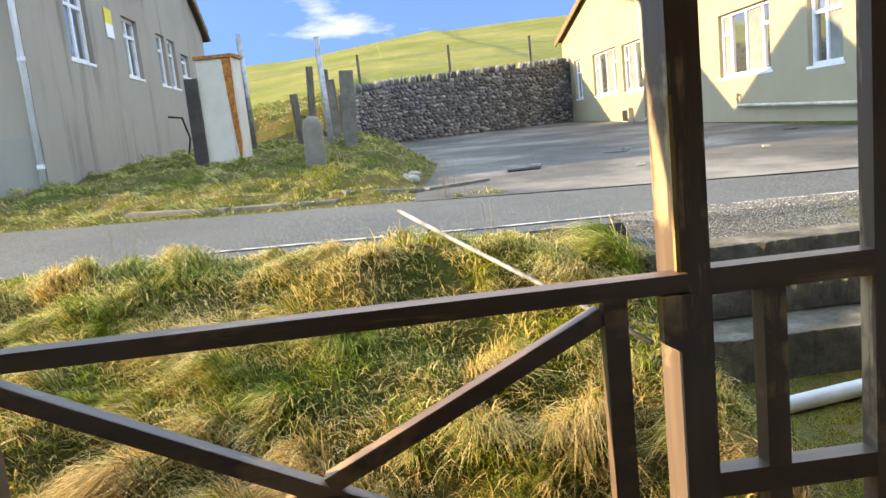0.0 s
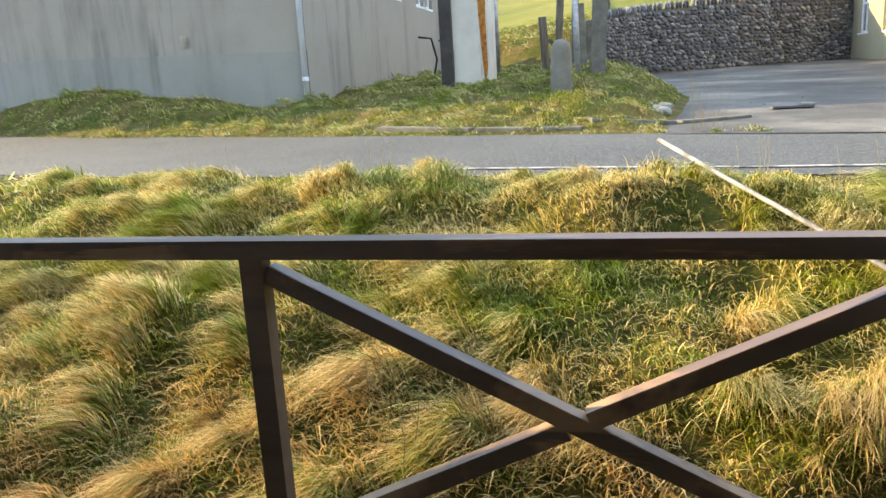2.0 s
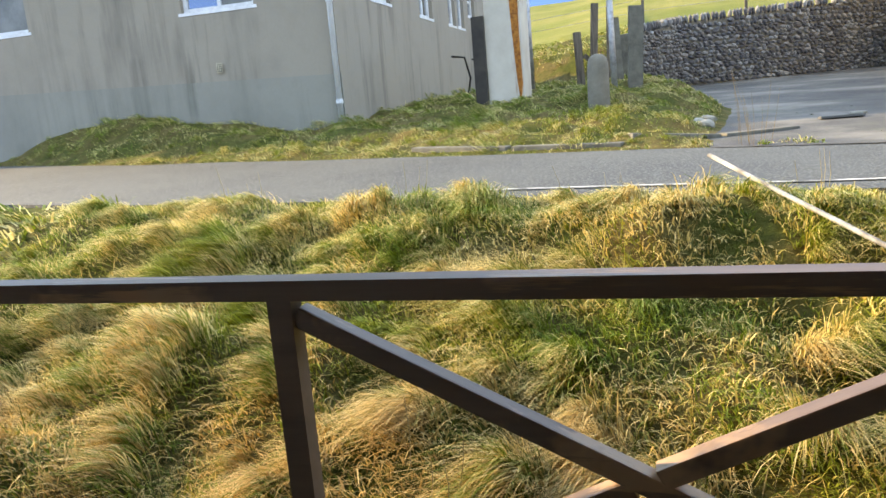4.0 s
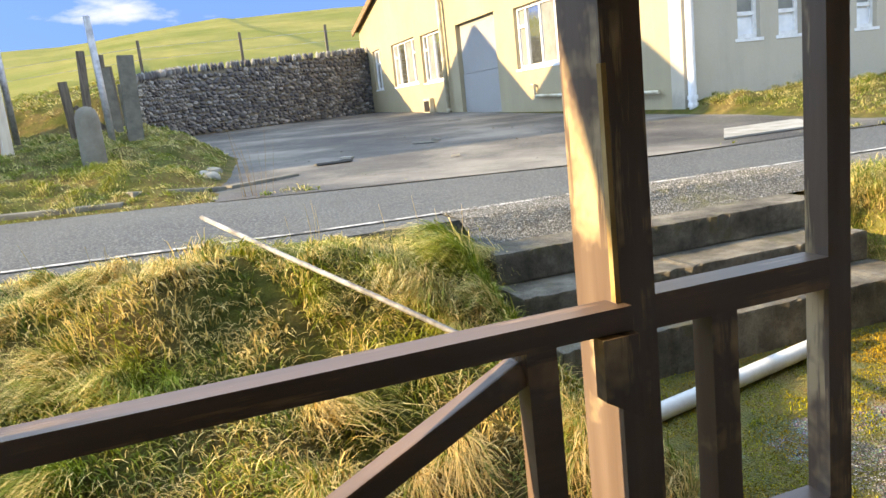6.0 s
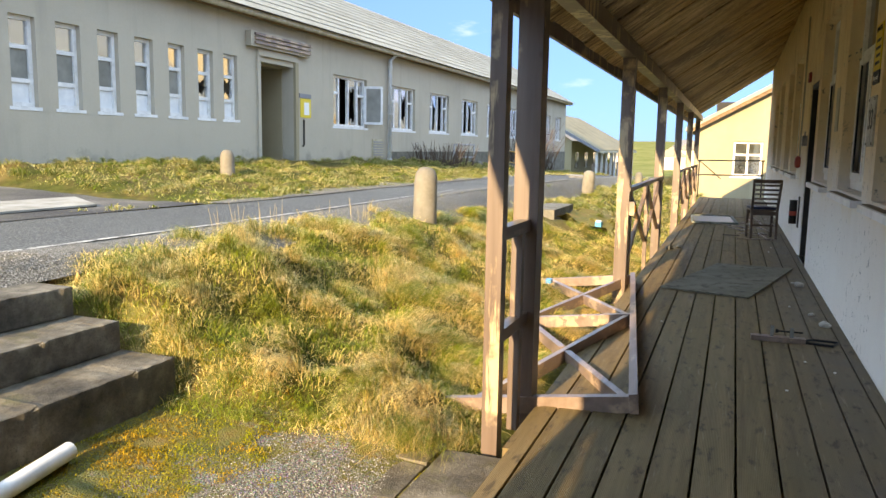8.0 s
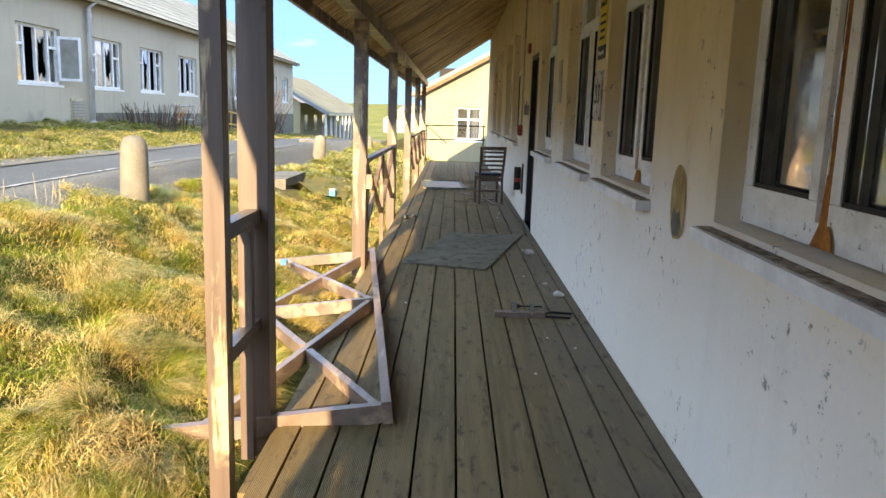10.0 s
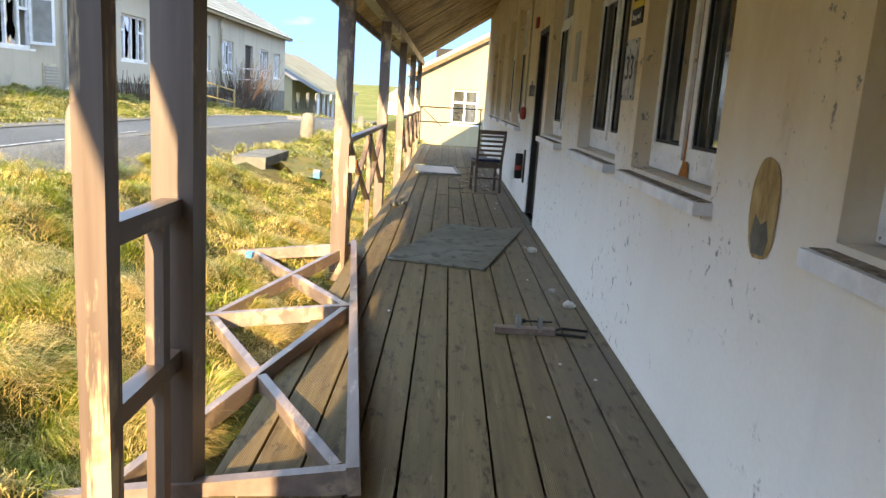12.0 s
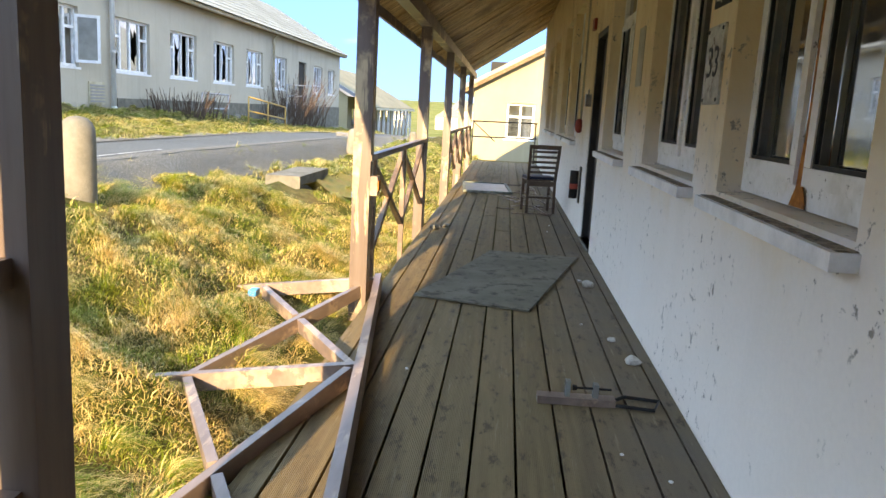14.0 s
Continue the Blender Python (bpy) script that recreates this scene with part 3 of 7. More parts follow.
def wall_mesh(u0, u1, z0, z1, thick, holes, top=None, m=None):
    """A wall in the x-z plane, front at y = 0, going back to y = thick, with holes (u0, u1, z0, z1) right through; top: extra outline above z1."""
    us = sorted({u0, u1, *[h[0] for h in holes], *[h[1] for h in holes]})
    zs = sorted({z0, z1, *[h[2] for h in holes], *[h[3] for h in holes]})
    us, zs = [u for u in us if u0 <= u <= u1], [z for z in zs if z0 <= z <= z1]
    bm = bmesh.new()
    verts = {}

    def v(i, j, back):
        key = (i, j, back)
        if key not in verts:
            verts[key] = bm.verts.new((us[i], thick if back else 0.0, zs[j]))
        return verts[key]

    def solid(i, j):
        if not (0 <= i < len(us) - 1 and 0 <= j < len(zs) - 1):
            return False
        cu, cz = (us[i] + us[i + 1]) / 2, (zs[j] + zs[j + 1]) / 2
        return not any(h[0] < cu < h[1] and h[2] < cz < h[3] for h in holes)

    for i in range(len(us) - 1):
        for j in range(len(zs) - 1):
            if not solid(i, j):
                continue
            bm.faces.new((v(i, j, 0), v(i + 1, j, 0), v(i + 1, j + 1, 0), v(i, j + 1, 0)))
            bm.faces.new((v(i, j, 1), v(i, j + 1, 1), v(i + 1, j + 1, 1), v(i + 1, j, 1)))
            for di, dj, a, b in ((-1, 0, (i, j), (i, j + 1)), (1, 0, (i + 1, j + 1), (i + 1, j)), (0, -1, (i + 1, j), (i, j)), (0, 1, (i, j + 1), (i + 1, j + 1))):
                if not solid(i + di, j + dj) and not (top and (dj == 1 and j == len(zs) - 2)):
                    bm.faces.new((v(*a, 0), v(*b, 0), v(*b, 1), v(*a, 1)))
    if top:
        poly = [(u0, z1), (u1, z1)] + top
        f = [bm.verts.new((x, 0, z)) for x, z in poly]
        b = [bm.verts.new((x, thick, z)) for x, z in poly]
        bm.faces.new(f)
        bm.faces.new(list(reversed(b)))
        for i in range(1, len(poly)):
            bm.faces.new((f[i], b[i], b[(i + 1) % len(poly)], f[(i + 1) % len(poly)]))
    if m is not None:
        bmesh.ops.transform(bm, matrix=m, verts=bm.verts)
    return bm


def shard_pane(x0, x1, z0, z1, y, rng, broken):
    """A pane of glass; a broken one keeps jagged rests along its edges."""
    bm = bmesh.new()
    if not broken:
        add_box(bm, x0, x1, y, y + 0.006, z0, z1)
        return bm
    n = 14
    cx, cz = (x0 + x1) / 2 + rng.uniform(-0.15, 0.15) * (x1 - x0), (z0 + z1) / 2 + rng.uniform(-0.15, 0.15) * (z1 - z0)
    outer, inner = [], []
    for i in range(n):
        a = 2 * math.pi * i / n
        c, s = math.cos(a), math.sin(a)
        k = 1 / max(abs(c), abs(s))
        outer.append(((x0 + x1) / 2 + c * k * (x1 - x0) / 2, (z0 + z1) / 2 + s * k * (z1 - z0) / 2))
        f = rng.uniform(0.35, 0.95)
        inner.append((cx + (outer[-1][0] - cx) * f, cz + (outer[-1][1] - cz) * f))
    o = [bm.verts.new((x, y, z)) for x, z in outer]
    q = [bm.verts.new((x, y, z)) for x, z in inner]
    o2 = [bm.verts.new((x, y + 0.005, z)) for x, z in outer]
    q2 = [bm.verts.new((x, y + 0.005, z)) for x, z in inner]
    for i in range(n):
        j = (i + 1) % n
        bm.faces.new((o[i], o[j], q[j], q[i]))
        bm.faces.new((o2[i], q2[i], q2[j], o2[j]))
        bm.faces.new((q[i], q[j], q2[j], q2[i]))
    return bm


# ---- lie of the land ----
def lerp(x, *pts):
    return float(np.interp(x, [p[0] for p in pts], [p[1] for p in pts]))


def road_near(x):
    return lerp(x, (-40, 19.0), (-14, 8.0), (-7, 5.8), (-2.5, 4.75), (1, 4.42), (6, 4.42), (12, 4.7), (30, 5.0), (60, 4.0), (300, 4.0))


def road_far(x):
    return lerp(x, (-40, 24.5), (-14, 12.2), (-7, 9.5), (-1.7, 7.75), (1, 7.05), (4, 6.35), (8, 6.1), (12, 6.25), (30, 7.6), (60, 7.0), (300, 7.0))


def road_z(x):
    return lerp(x, (-60, 1.6), (-14, 0.9), (-7, 0.8), (0, 0.75), (4, 0.70), (12, 0.66), (20, 0.55), (30, 0.30), (45, -0.15), (80, -2.0), (300, -9))


def smooth(a, b, x):
    t = min(1.0, max(0.0, (x - a) / (b - a)))
    return t * t * (3 - 2 * t)


STEP_X0, STEP_X1 = 1.80, 3.70


def yard_z(x, y):
    edge = smooth(0.3, 2.6, y - road_far(x))
    return road_z(x) + (road_z(2) - road_z(x)) * edge + max(0.0, min(y, 29.0) - 7.0) * 0.026 * edge


def knoll_side(y):
    """Where the grassed knoll ends and the yard begins."""
    return lerp(y, (6, 0.55), (8, 0.5), (10, 0.75), (12, 0.95), (14, 0.8), (20, 0.2), (27, -0.2))


def ground_z(x, y, rough=True):
    n1 = noise.noise((x * 1.35, y * 1.6, 3.3)) * 0.16 + noise.noise((x * 3.1, y * 3.4, 9.1)) * 0.11
    yn, yf, zr = road_near(x), road_far(x), road_z(x)
    if y < yn:
        top = zr - 0.01
        if x < 2.4:
            z = lerp(y, (1.7, -0.14), (2.0, -0.06), (3.1, 0.30), (yn - 0.55, 0.68), (yn - 0.1, top), (yn + 9, top))
        else:
            low = lerp(x, (4, -0.10), (9, -0.16), (14, -0.25), (26, -0.45))
            crest = lerp(x, (3.7, 0.60), (6, 0.58), (9, 0.42), (12, 0.25), (20, 0.05), (30, 0.0))
            z = lerp(y, (1.7, low - 0.05), (2.1, low), (3.0, low + (crest - low) * 0.42), (3.9, crest), (yn - 0.1, min(top, crest + 0.08)), (yn, top), (yn + 9, top))
        wob = n1 * smooth(1.9, 2.5, y) * smooth(yn - 0.05, yn - 0.5, y)
        wob -= (max(0.0, wob) + 0.05) * smooth(0.9, 1.4, x) * smooth(2.6, 2.3, x) * smooth(3.0, 3.6, y)
        sx = lerp(y, (1.9, 1.45), (2.8, 1.8), (3.5, STEP_X0))
        path = smooth(sx - 0.3, sx + 0.08, x) * smooth(STEP_X1 + 0.4, STEP_X1 - 0.1, x)
        pz = lerp(y, (1.7, -0.09), (2.2, -0.06), (3.4, 0.10), (3.95, 0.13), (4.0, 0.5))
        z = (z + wob) * (1 - path) + pz * path
        if y < 1.7:
            z = min(z, -0.14)
        return z
    if y < yf:
        return zr - 0.03
    d = y - yf
    # verge and the knoll on the near side of the hut
    left = zr + 0.10 * smooth(0, 0.6, d) + 0.42 * smooth(0.3, 5.2, d) + 0.022 * max(0, d - 5.2)
    left += 0.62 * smooth(-4.2, -9.0, x) * smooth(0.05, 1.3, d)
    left += n1 * 0.9 * smooth(0.1, 0.7, d)
    yard = yard_z(x, y)
    right = zr + 0.06 * smooth(0, 0.5, d) + (lerp(x, (7, 0.96), (28, 0.85), (36, 0.3), (45, -0.25), (80, -2.2), (300, -9)) - zr) * smooth(0.4, 3.6, d) + n1 * 0.7 * smooth(0.1, 0.7, d) * (1 - smooth(3.2, 4.0, d))
    k = knoll_side(y)
    wl_ = smooth(k + 0.35, k - 0.5, x) * smooth(38, 26, y)
    wr_ = smooth(7.2, 7.9, x) if y < 27 else smooth(7.2, 9, x)
    z = left * wl_ + (1 - wl_) * (yard * (1 - wr_) + right * wr_)
    hs = lerp(x, (-9, 25.5), (-3, 22.5), (-0.3, 21.6), (0.9, 24.3), (7.6, 28.5), (20, 29.5))
    hill = lerp(x, (-6, 0.6), (-0.3, 0.95), (1, 1.4), (7.6, 2.0)) * smooth(hs, hs + 0.7, y) + max(0.0, min(y, 92) - hs - 0.7) * lerp(x, (-9, 0.146), (0, 0.149), (8, 0.165), (20, 0.172)) - max(0.0, y - 92) * 0.05
    hill *= 1 - 0.98 * smooth(26, 75, x)
    hill += (14 + 3.5 * noise.noise((x * 0.004, y * 0.006, 7))) * smooth(260, 620, x) + 2.2 * smooth(70, 150, x)
    hill += 0.35 * noise.noise((x * 0.06, y * 0.06, 1.0)) * smooth(28, 45, y)
    return z + hill


def span(*segs):
    out = []
    for a, b, s in segs:
        n = max(1, round((b - a) / s))
        out += [a + (b - a) * i / n for i in range(n)]
    return out + [segs[-1][1]]


gx = span((-900, -60, 60), (-60, -16, 2.2), (-16, -4, 0.4), (-4, 12, 0.11), (12, 30, 0.45), (30, 70, 2.0), (70, 1500, 60))
gy = span((-900, -30, 60), (-30, 1.3, 4), (1.3, 8.2, 0.11), (8.2, 14, 0.22), (14, 26, 0.8), (26, 30, 0.3), (30, 100, 2.5), (100, 1500, 70))
gv = [(x, y, ground_z(x, y)) for y in gy for x in gx]
nx = len(gx)
gf = [(j * nx + i, j * nx + i + 1, (j + 1) * nx + i + 1, (j + 1) * nx + i) for j in range(len(gy) - 1) for i in range(nx - 1)]
gme = bpy.data.meshes.new("ground")
gme.from_pydata(gv, [], gf)
for mname in ("soil_grass", "hill_grass", "gravel_path"):
    gme.materials.append(MATS[mname])
for p in gme.polygons:
    c = p.center
    p.use_smooth = True
    if c.y > 26.5 or abs(c.x) > 45 or c.y < -20:
        p.material_index = 1
    elif lerp(c.y, (1.9, 1.35), (2.8, 1.75), (3.4, 1.9)) < c.x < STEP_X1 + 0.25 and 1.5 < c.y < 4.5:
        p.material_index = 2
ground = tagged(new("ground", gme), "rough grassed ground rising to a hill", "ground", kind="structure")


def strip(name, xs, lo, hi, z, mat, across=10, label="", category="", thick=0.0):
    bm = bmesh.new()
    rows = []
    for x in xs:
        line = [(x, lo(x) + (hi(x) - lo(x)) * j / across) for j in range(across + 1)]
        line = [(px, py, z(px, py)) for px, py in line]
        if thick:
            line = [(x, line[0][1] - 0.05, line[0][2] - thick)] + line + [(x, line[-1][1] + 0.05, line[-1][2] - thick)]
        rows.append([bm.verts.new(p) for p in line])
    for a, b in zip(rows, rows[1:]):
        for j in range(len(a) - 1):
            bm.faces.new((a[j], b[j], b[j + 1], a[j + 1]))
    ob = mesh_object(name, bm, mat, smooth=not thick)
    return tagged(ob, label, category, kind="structure")


rx = span((-40, -8, 1.0), (-8, 14, 0.25), (14, 90, 2.0))
strip("road", rx, road_near, road_far, lambda x, y: road_z(x) + 0.004 + 0.006 * noise.noise((x * 0.7, y * 0.7, 0)), "asphalt", 12, "worn grey tarmac lane with frayed edges", "road", 0.5)
# gravelly shoulder behind the steps and the edge of the yard
strip("gravel_shoulder", span((1.7, 4.4, 0.15)), lambda x: 4.22, lambda x: road_near(x) + 0.25 + 0.06 * noise.noise((x * 3, 0, 0)), lambda x, y: (0.612 + (road_z(x) + 0.012 - 0.612) * smooth(4.22, 4.38, y)) + 0.008 * noise.noise((x * 5, y * 5, 0)), "gravel_grey", 5, "loose gravel shoulder at the head of the steps", "pavement")
strip("edge_line", span((-1, 12, 0.2)), lambda x: road_near(x) + 0.26, lambda x: road_near(x) + 0.31 + 0.015 * noise.noise((x * 4, 1, 0)), lambda x, y: road_z(x) + 0.013, "edge_line", 1, "worn white line along the tarmac edge", "road marking")
strip("verge_grit", span((7.6, 44, 0.5)), lambda x: road_far(x) - 0.12 - 0.06 * noise.noise((x * 1.7, 0, 0)), lambda x: road_far(x) + 0.45, lambda x, y: (road_z(x) + 0.016 if y < road_far(x) + 0.01 else road_z(x) + 0.016 + (ground_z(x, road_far(x) + 0.45) - 0.03 - road_z(x)) * min(1.0, (y - road_far(x)) / 0.45)), "gravel_grey", 6, "loose grit along the edge of the lane", "pavement")
strip("bank_grit", span((4.4, 44, 0.5)), lambda x: road_near(x) - 0.4, lambda x: road_near(x) + 0.16 + 0.06 * noise.noise((x * 1.7, 5, 0)), lambda x, y: (road_z(x) + 0.016 if y > road_near(x) - 0.01 else road_z(x) + 0.016 + (ground_z(x, road_near(x) - 0.4) - 0.03 - road_z(x)) * min(1.0, (road_near(x) - y) / 0.4)), "gravel_grey", 6, "loose grit along the edge of the lane", "pavement")
# bm of the yard between knoll and hall
bm = bmesh.new()
ys = span((6.2, 12, 0.4), (12, 27.2, 0.8))
rows = []
for y in ys:
    x0, x1 = knoll_side(y) + 0.1, 7.5
    rows.append([bm.verts.new((x0 + (x1 - x0) * j / 10, max(y, road_far(x0 + (x1 - x0) * j / 10) - 0.1), yard_z(x0 + (x1 - x0) * j / 10, max(y, road_far(x0 + (x1 - x0) * j / 10))) + 0.012)) for j in range(11)])
for a, b in zip(rows, rows[1:]):
    for j in range(10):
        bm.faces.new((a[j], a[j + 1], b[j + 1], b[j]))
bmesh.ops.remove_doubles(bm, verts=bm.verts, dist=0.003)
tagged(mesh_object("yard", bm, "yard_concrete"), "cracked concrete yard with damp stains and grit", "yard", kind="structure")

# ---- windows ----
UPVC_RNG = random.Random(7)


def window(name, w, h, cols, rows, m, mat="upvc", label="white plastic casement window", glass_kinds=None, sill=True, frame_w=0.06, depth=0.07, group="", sill_out=0.09, sill_mat=None, tall=()):
    """A casement window; front plane at local y = 0 looking to -y. cols, rows: fractions; glass_kinds: {(col, row): kind}."""
    e = empty(name, m, label, "window", group, "structure")
    fw = frame_w
    part("window_frame", boxes((0, w, 0, depth, 0, fw), (0, w, 0, depth, h - fw, h), (0, fw, 0, depth, fw, h - fw), (w - fw, w, 0, depth, fw, h - fw)), mat, e, bevel=0.006)
    xs, zs = [0.0], [0.0]
    for c in cols:
        xs.append(xs[-1] + c)
    for c in rows:
        zs.append(zs[-1] + c)
    xs, zs = [x / xs[-1] * w for x in xs], [z / zs[-1] * h for z in zs]
    for x in xs[1:-1]:
        part("mullion", boxes((x - fw / 2, x + fw / 2, 0.002, depth - 0.002, fw, h - fw)), mat, e)
    for i in range(len(xs) - 1):
        for z in zs[1:-1] if i not in tall else []:
            part("transom", boxes((xs[i] + fw / 2, xs[i + 1] - fw / 2, 0.004, depth - 0.004, z - fw / 2, z + fw / 2)), mat, e)
        for j in range(len(zs) - 1 if i not in tall else 1):
            kind = (glass_kinds or {}).get((i, j), "dirty_glass")
            x0, x1 = xs[i] + fw / 2, xs[i + 1] - fw / 2
            z0, z1 = zs[j] + fw / 2, (zs[-1] if i in tall else zs[j + 1]) - fw / 2
            if kind == "none":
                continue
            broken = kind == "broken"
            part("pane", shard_pane(x0, x1, z0, z1, depth * 0.5, UPVC_RNG, broken), "dirty_glass" if broken else kind, e)
    if sill:
        part("window_sill", boxes((-0.05, w + 0.05, -sill_out, depth, -0.05, -0.002)), sill_mat or mat, e, bevel=0.008)
    return e


def face(x, y, z, turn):
    """Pose of a wall-mounted thing; turn 0: its front looks to -y, -90: to -x, 90: to +x."""
    return pose(x, y, z, 0, 0, turn)


def slate_roof(name, ridge, eave_l, eave_r, y0, y1, m, label, rows=9, per=0.9, mat="slate_roof"):
    """A pitched roof whose ridge runs along local y; ridge, eave: (x, z). Courses overlap as shallow steps."""
    e = empty(name, m, label, "roof", kind="structure")
    for side, eave in (("slope", eave_l), ("slope", eave_r)):
        bm = bmesh.new()
        rx_, rz_ = ridge
        ex, ez = eave
        L = math.hypot(ex - rx_, ez - rz_)
        nz = Vector((-(ez - rz_), 0, (ex - rx_))).normalized()
        if nz.z < 0:
            nz = -nz
        ncol = max(1, round((y1 - y0) / per))
        for r_ in range(rows):
            a, b = r_ / rows, (r_ + 1) / rows + 0.02
            lift = 0.02
            for c in range(ncol):
                ya, yb = y0 + (y1 - y0) * c / ncol, y0 + (y1 - y0) * (c + 1) / ncol - 0.008
                pa = Vector((rx_ + (ex - rx_) * a, 0, rz_ + (ez - rz_) * a))
                pb = Vector((rx_ + (ex - rx_) * b, 0, rz_ + (ez - rz_) * b)) + nz * lift
                q = [pa + Vector((0, ya, 0)), pa + Vector((0, yb, 0)), pb + Vector((0, yb, 0)), pb + Vector((0, ya, 0))]
                top_ = [bm.verts.new(p + nz * 0.012) for p in q]
                low_ = [bm.verts.new(p) for p in q]
                bm.faces.new(top_)
                bm.faces.new(list(reversed(low_)))
                for i in range(4):
                    bm.faces.new((top_[i], low_[i], low_[(i + 1) % 4], top_[(i + 1) % 4]))
        part(side, bm, mat, e)
        n2 = nz * -0.06
        und = bmesh.new()
        add = [Vector((rx_, y0 + 0.05, rz_)), Vector((rx_, y1 - 0.05, rz_)), Vector((ex, y1 - 0.05, ez)), Vector((ex, y0 + 0.05, ez))]
        t_ = [und.verts.new(p + nz * -0.004) for p in add]
        l_ = [und.verts.new(p + n2) for p in add]
        und.faces.new(t_)
        und.faces.new(list(reversed(l_)))
        for i in range(4):
            und.faces.new((t_[i], l_[i], l_[(i + 1) % 4], t_[(i + 1) % 4]))
        part("roof_board", und, "roof_under", e)
    return e

# ---- the long hall (far side of the lane) ----
AX, AY, AZ = 7.46, 10.1, 0.5      # corner of the hall, and the foot of its walls
A_END = 44.4
A_EAVE = 3.86
strips_u = [(8.44, 8.86), (9.2, 9.64), (9.97, 10.39), (10.74, 11.16), (11.53, 11.94), (12.3, 12.73), (13.04, 13.47)]
bw = [(17.3, 19.1), (20.6, 22.35), (23.55, 25.3), (26.6, 28.4), (29.6, 31.4), (32.7, 34.5), (38.9, 40.6), (41.8, 43.2)]
holes = [(a, b, 1.8, 3.04) for a, b in strips_u] + [(14.2, 15.5, 0.93, 3.02)] + [(a, b, 1.8, 3.05) for a, b in bw] + [(36.3, 37.6, 0.9, 3.08)]
tagged(mesh_object("wall_south", wall_mesh(AX, A_END, AZ - 0.9, A_EAVE, 0.3, holes, m=pose(0, AY, 0)), "render_hall"), "long rendered wall of the hall, grey and stained", "wall", kind="structure")
gh = [(26.25, 27.2), (22.4, 24.85), (20.0, 21.85), (13.55, 15.6), (11.4, 12.35)]
gz = [(2.03, 3.36), (2.0, 3.32), (1.95, 3.27), (1.86, 3.1), (1.8, 3.06)]
# gable wall, its x runs from the far end to the corner
GY1 = 28.8
gholes = [(GY1 - b, GY1 - a, z0, z1) for (a, b), (z0, z1) in zip(gh, gz)] + [(GY1 - 19.0, GY1 - 16.6, 0.8, 3.2)]
gtop = [(GY1 - 10.4, 4.2), (GY1 - 13.8, 6.15), (GY1 - 20.0, 4.25), (GY1 - 24.4, 5.35), (0.0, 4.35)]
gm = pose(AX, GY1, 0) @ pose(0, 0, 0, 0, 0, -90)
tagged(mesh_object("wall_west", wall_mesh(0, GY1 - AY - 0.3, AZ - 0.2, 4.1, 0.3, gholes, top=[(GY1 - AY - 0.3, 4.15)] + gtop[1:], m=gm), "render_gable"), "sunlit cream rendered gable wall", "wall", kind="structure")
tagged(mesh_object("wall_north", boxes((AX + 0.3, A_END, GY1 - 0.3, GY1, AZ, 4.1)), "render_hall"), "plain back wall of the hall", "wall", kind="structure")
tagged(mesh_object("wall_east", wall_mesh(AY + 0.3, 20, AZ - 2, A_EAVE, 0.3, [], top=[(20, 4.2), (13.8, 6.15)], m=pose(A_END, 0, 0, 0, 0, 90)), "render_hall"), "plain end wall of the hall", "wall", kind="structure")
# floor, partition and ceiling carry the room's shade as near-black colour
tagged(mesh_object("floor", boxes((AX + 0.3, A_END - 0.3, AY + 0.3, GY1 - 0.3, 0.75, 0.85)), "interior_shade"), "bare floor inside the hall, coloured near-black for shade", "floor", kind="structure")
tagged(mesh_object("partition", boxes((AX + 0.4, A_END - 0.4, AY + 3.5, AY + 3.6, 0.86, 3.9)), "interior_shade"), "partition wall inside the hall, coloured near-black for shade", "wall", kind="structure")
tagged(mesh_object("ceiling", boxes((AX + 0.3, A_END - 0.3, AY + 0.3, GY1 - 0.3, 3.92, 4.0)), "interior_shade"), "ceiling inside the hall, coloured near-black for shade", "ceiling", kind="structure")
slate_roof("roof_1", (0, 6.28), (-4.05, 3.95), (6.25, 4.3), AX - 0.12, A_END + 0.25, pose(0, 13.8, 0) @ pose(0, 0, 0, 0, 0, -90) @ Matrix.Diagonal((-1, 1, 1, 1)), "long pale grey lichened slate roof of the hall", rows=11, per=0.62)
slate_roof("roof_2", (0, 5.45), (-4.45, 4.3), (4.75, 4.3), AX - 0.12, A_END - 14, pose(0, 24.4, 0) @ pose(0, 0, 0, 0, 0, -90) @ Matrix.Diagonal((-1, 1, 1, 1)), "second slate roof of the hall behind the first", rows=9, per=1.2)
for ya, za, yb, zb in ((29.2, 4.2, 24.4, 5.42), (20.0, 4.25, 24.4, 5.42), (20.0, 4.25, 13.8, 6.25), (9.75, 3.92, 13.8, 6.25)):
    tagged(mesh_object("bargeboard", beam((AX - 0.15, ya, za), (AX - 0.15, yb, zb), 0.05, 0.2), "bargeboard"), "brown weathered timber bargeboard on the gable", "bargeboard", kind="structure")
# gutter and fascia along the front
e = empty("gutter", pose(0, 0, 0), "grey half-round gutter under the eaves", "gutter", kind="structure")
part("channel", tube([(AX - 0.1, AY - 0.3, 3.88), (A_END + 0.2, AY - 0.3, 3.88)], 0.065, 10), "old_pipe", e)
part("fascia", boxes((AX - 0.1, A_END + 0.2, AY - 0.22, AY - 0.18, 3.8, 3.96)), "bargeboard", e)


def downpipe(name, pts, r, mat, label):
    e = empty(name, pose(0, 0, 0), label, "downpipe", kind="structure")
    part("pipe", tube(pts, r, 10), mat, e, smooth=True)
    a, b = Vector(pts[-2]), Vector(pts[-1])
    for f in (0.06, 0.5, 0.93):
        p = a.lerp(b, f)
        part("bracket", tube([p + Vector((0, 0, -0.03)), p + Vector((0, 0, 0.03))], r * 1.25, 10), mat, e)
    return e


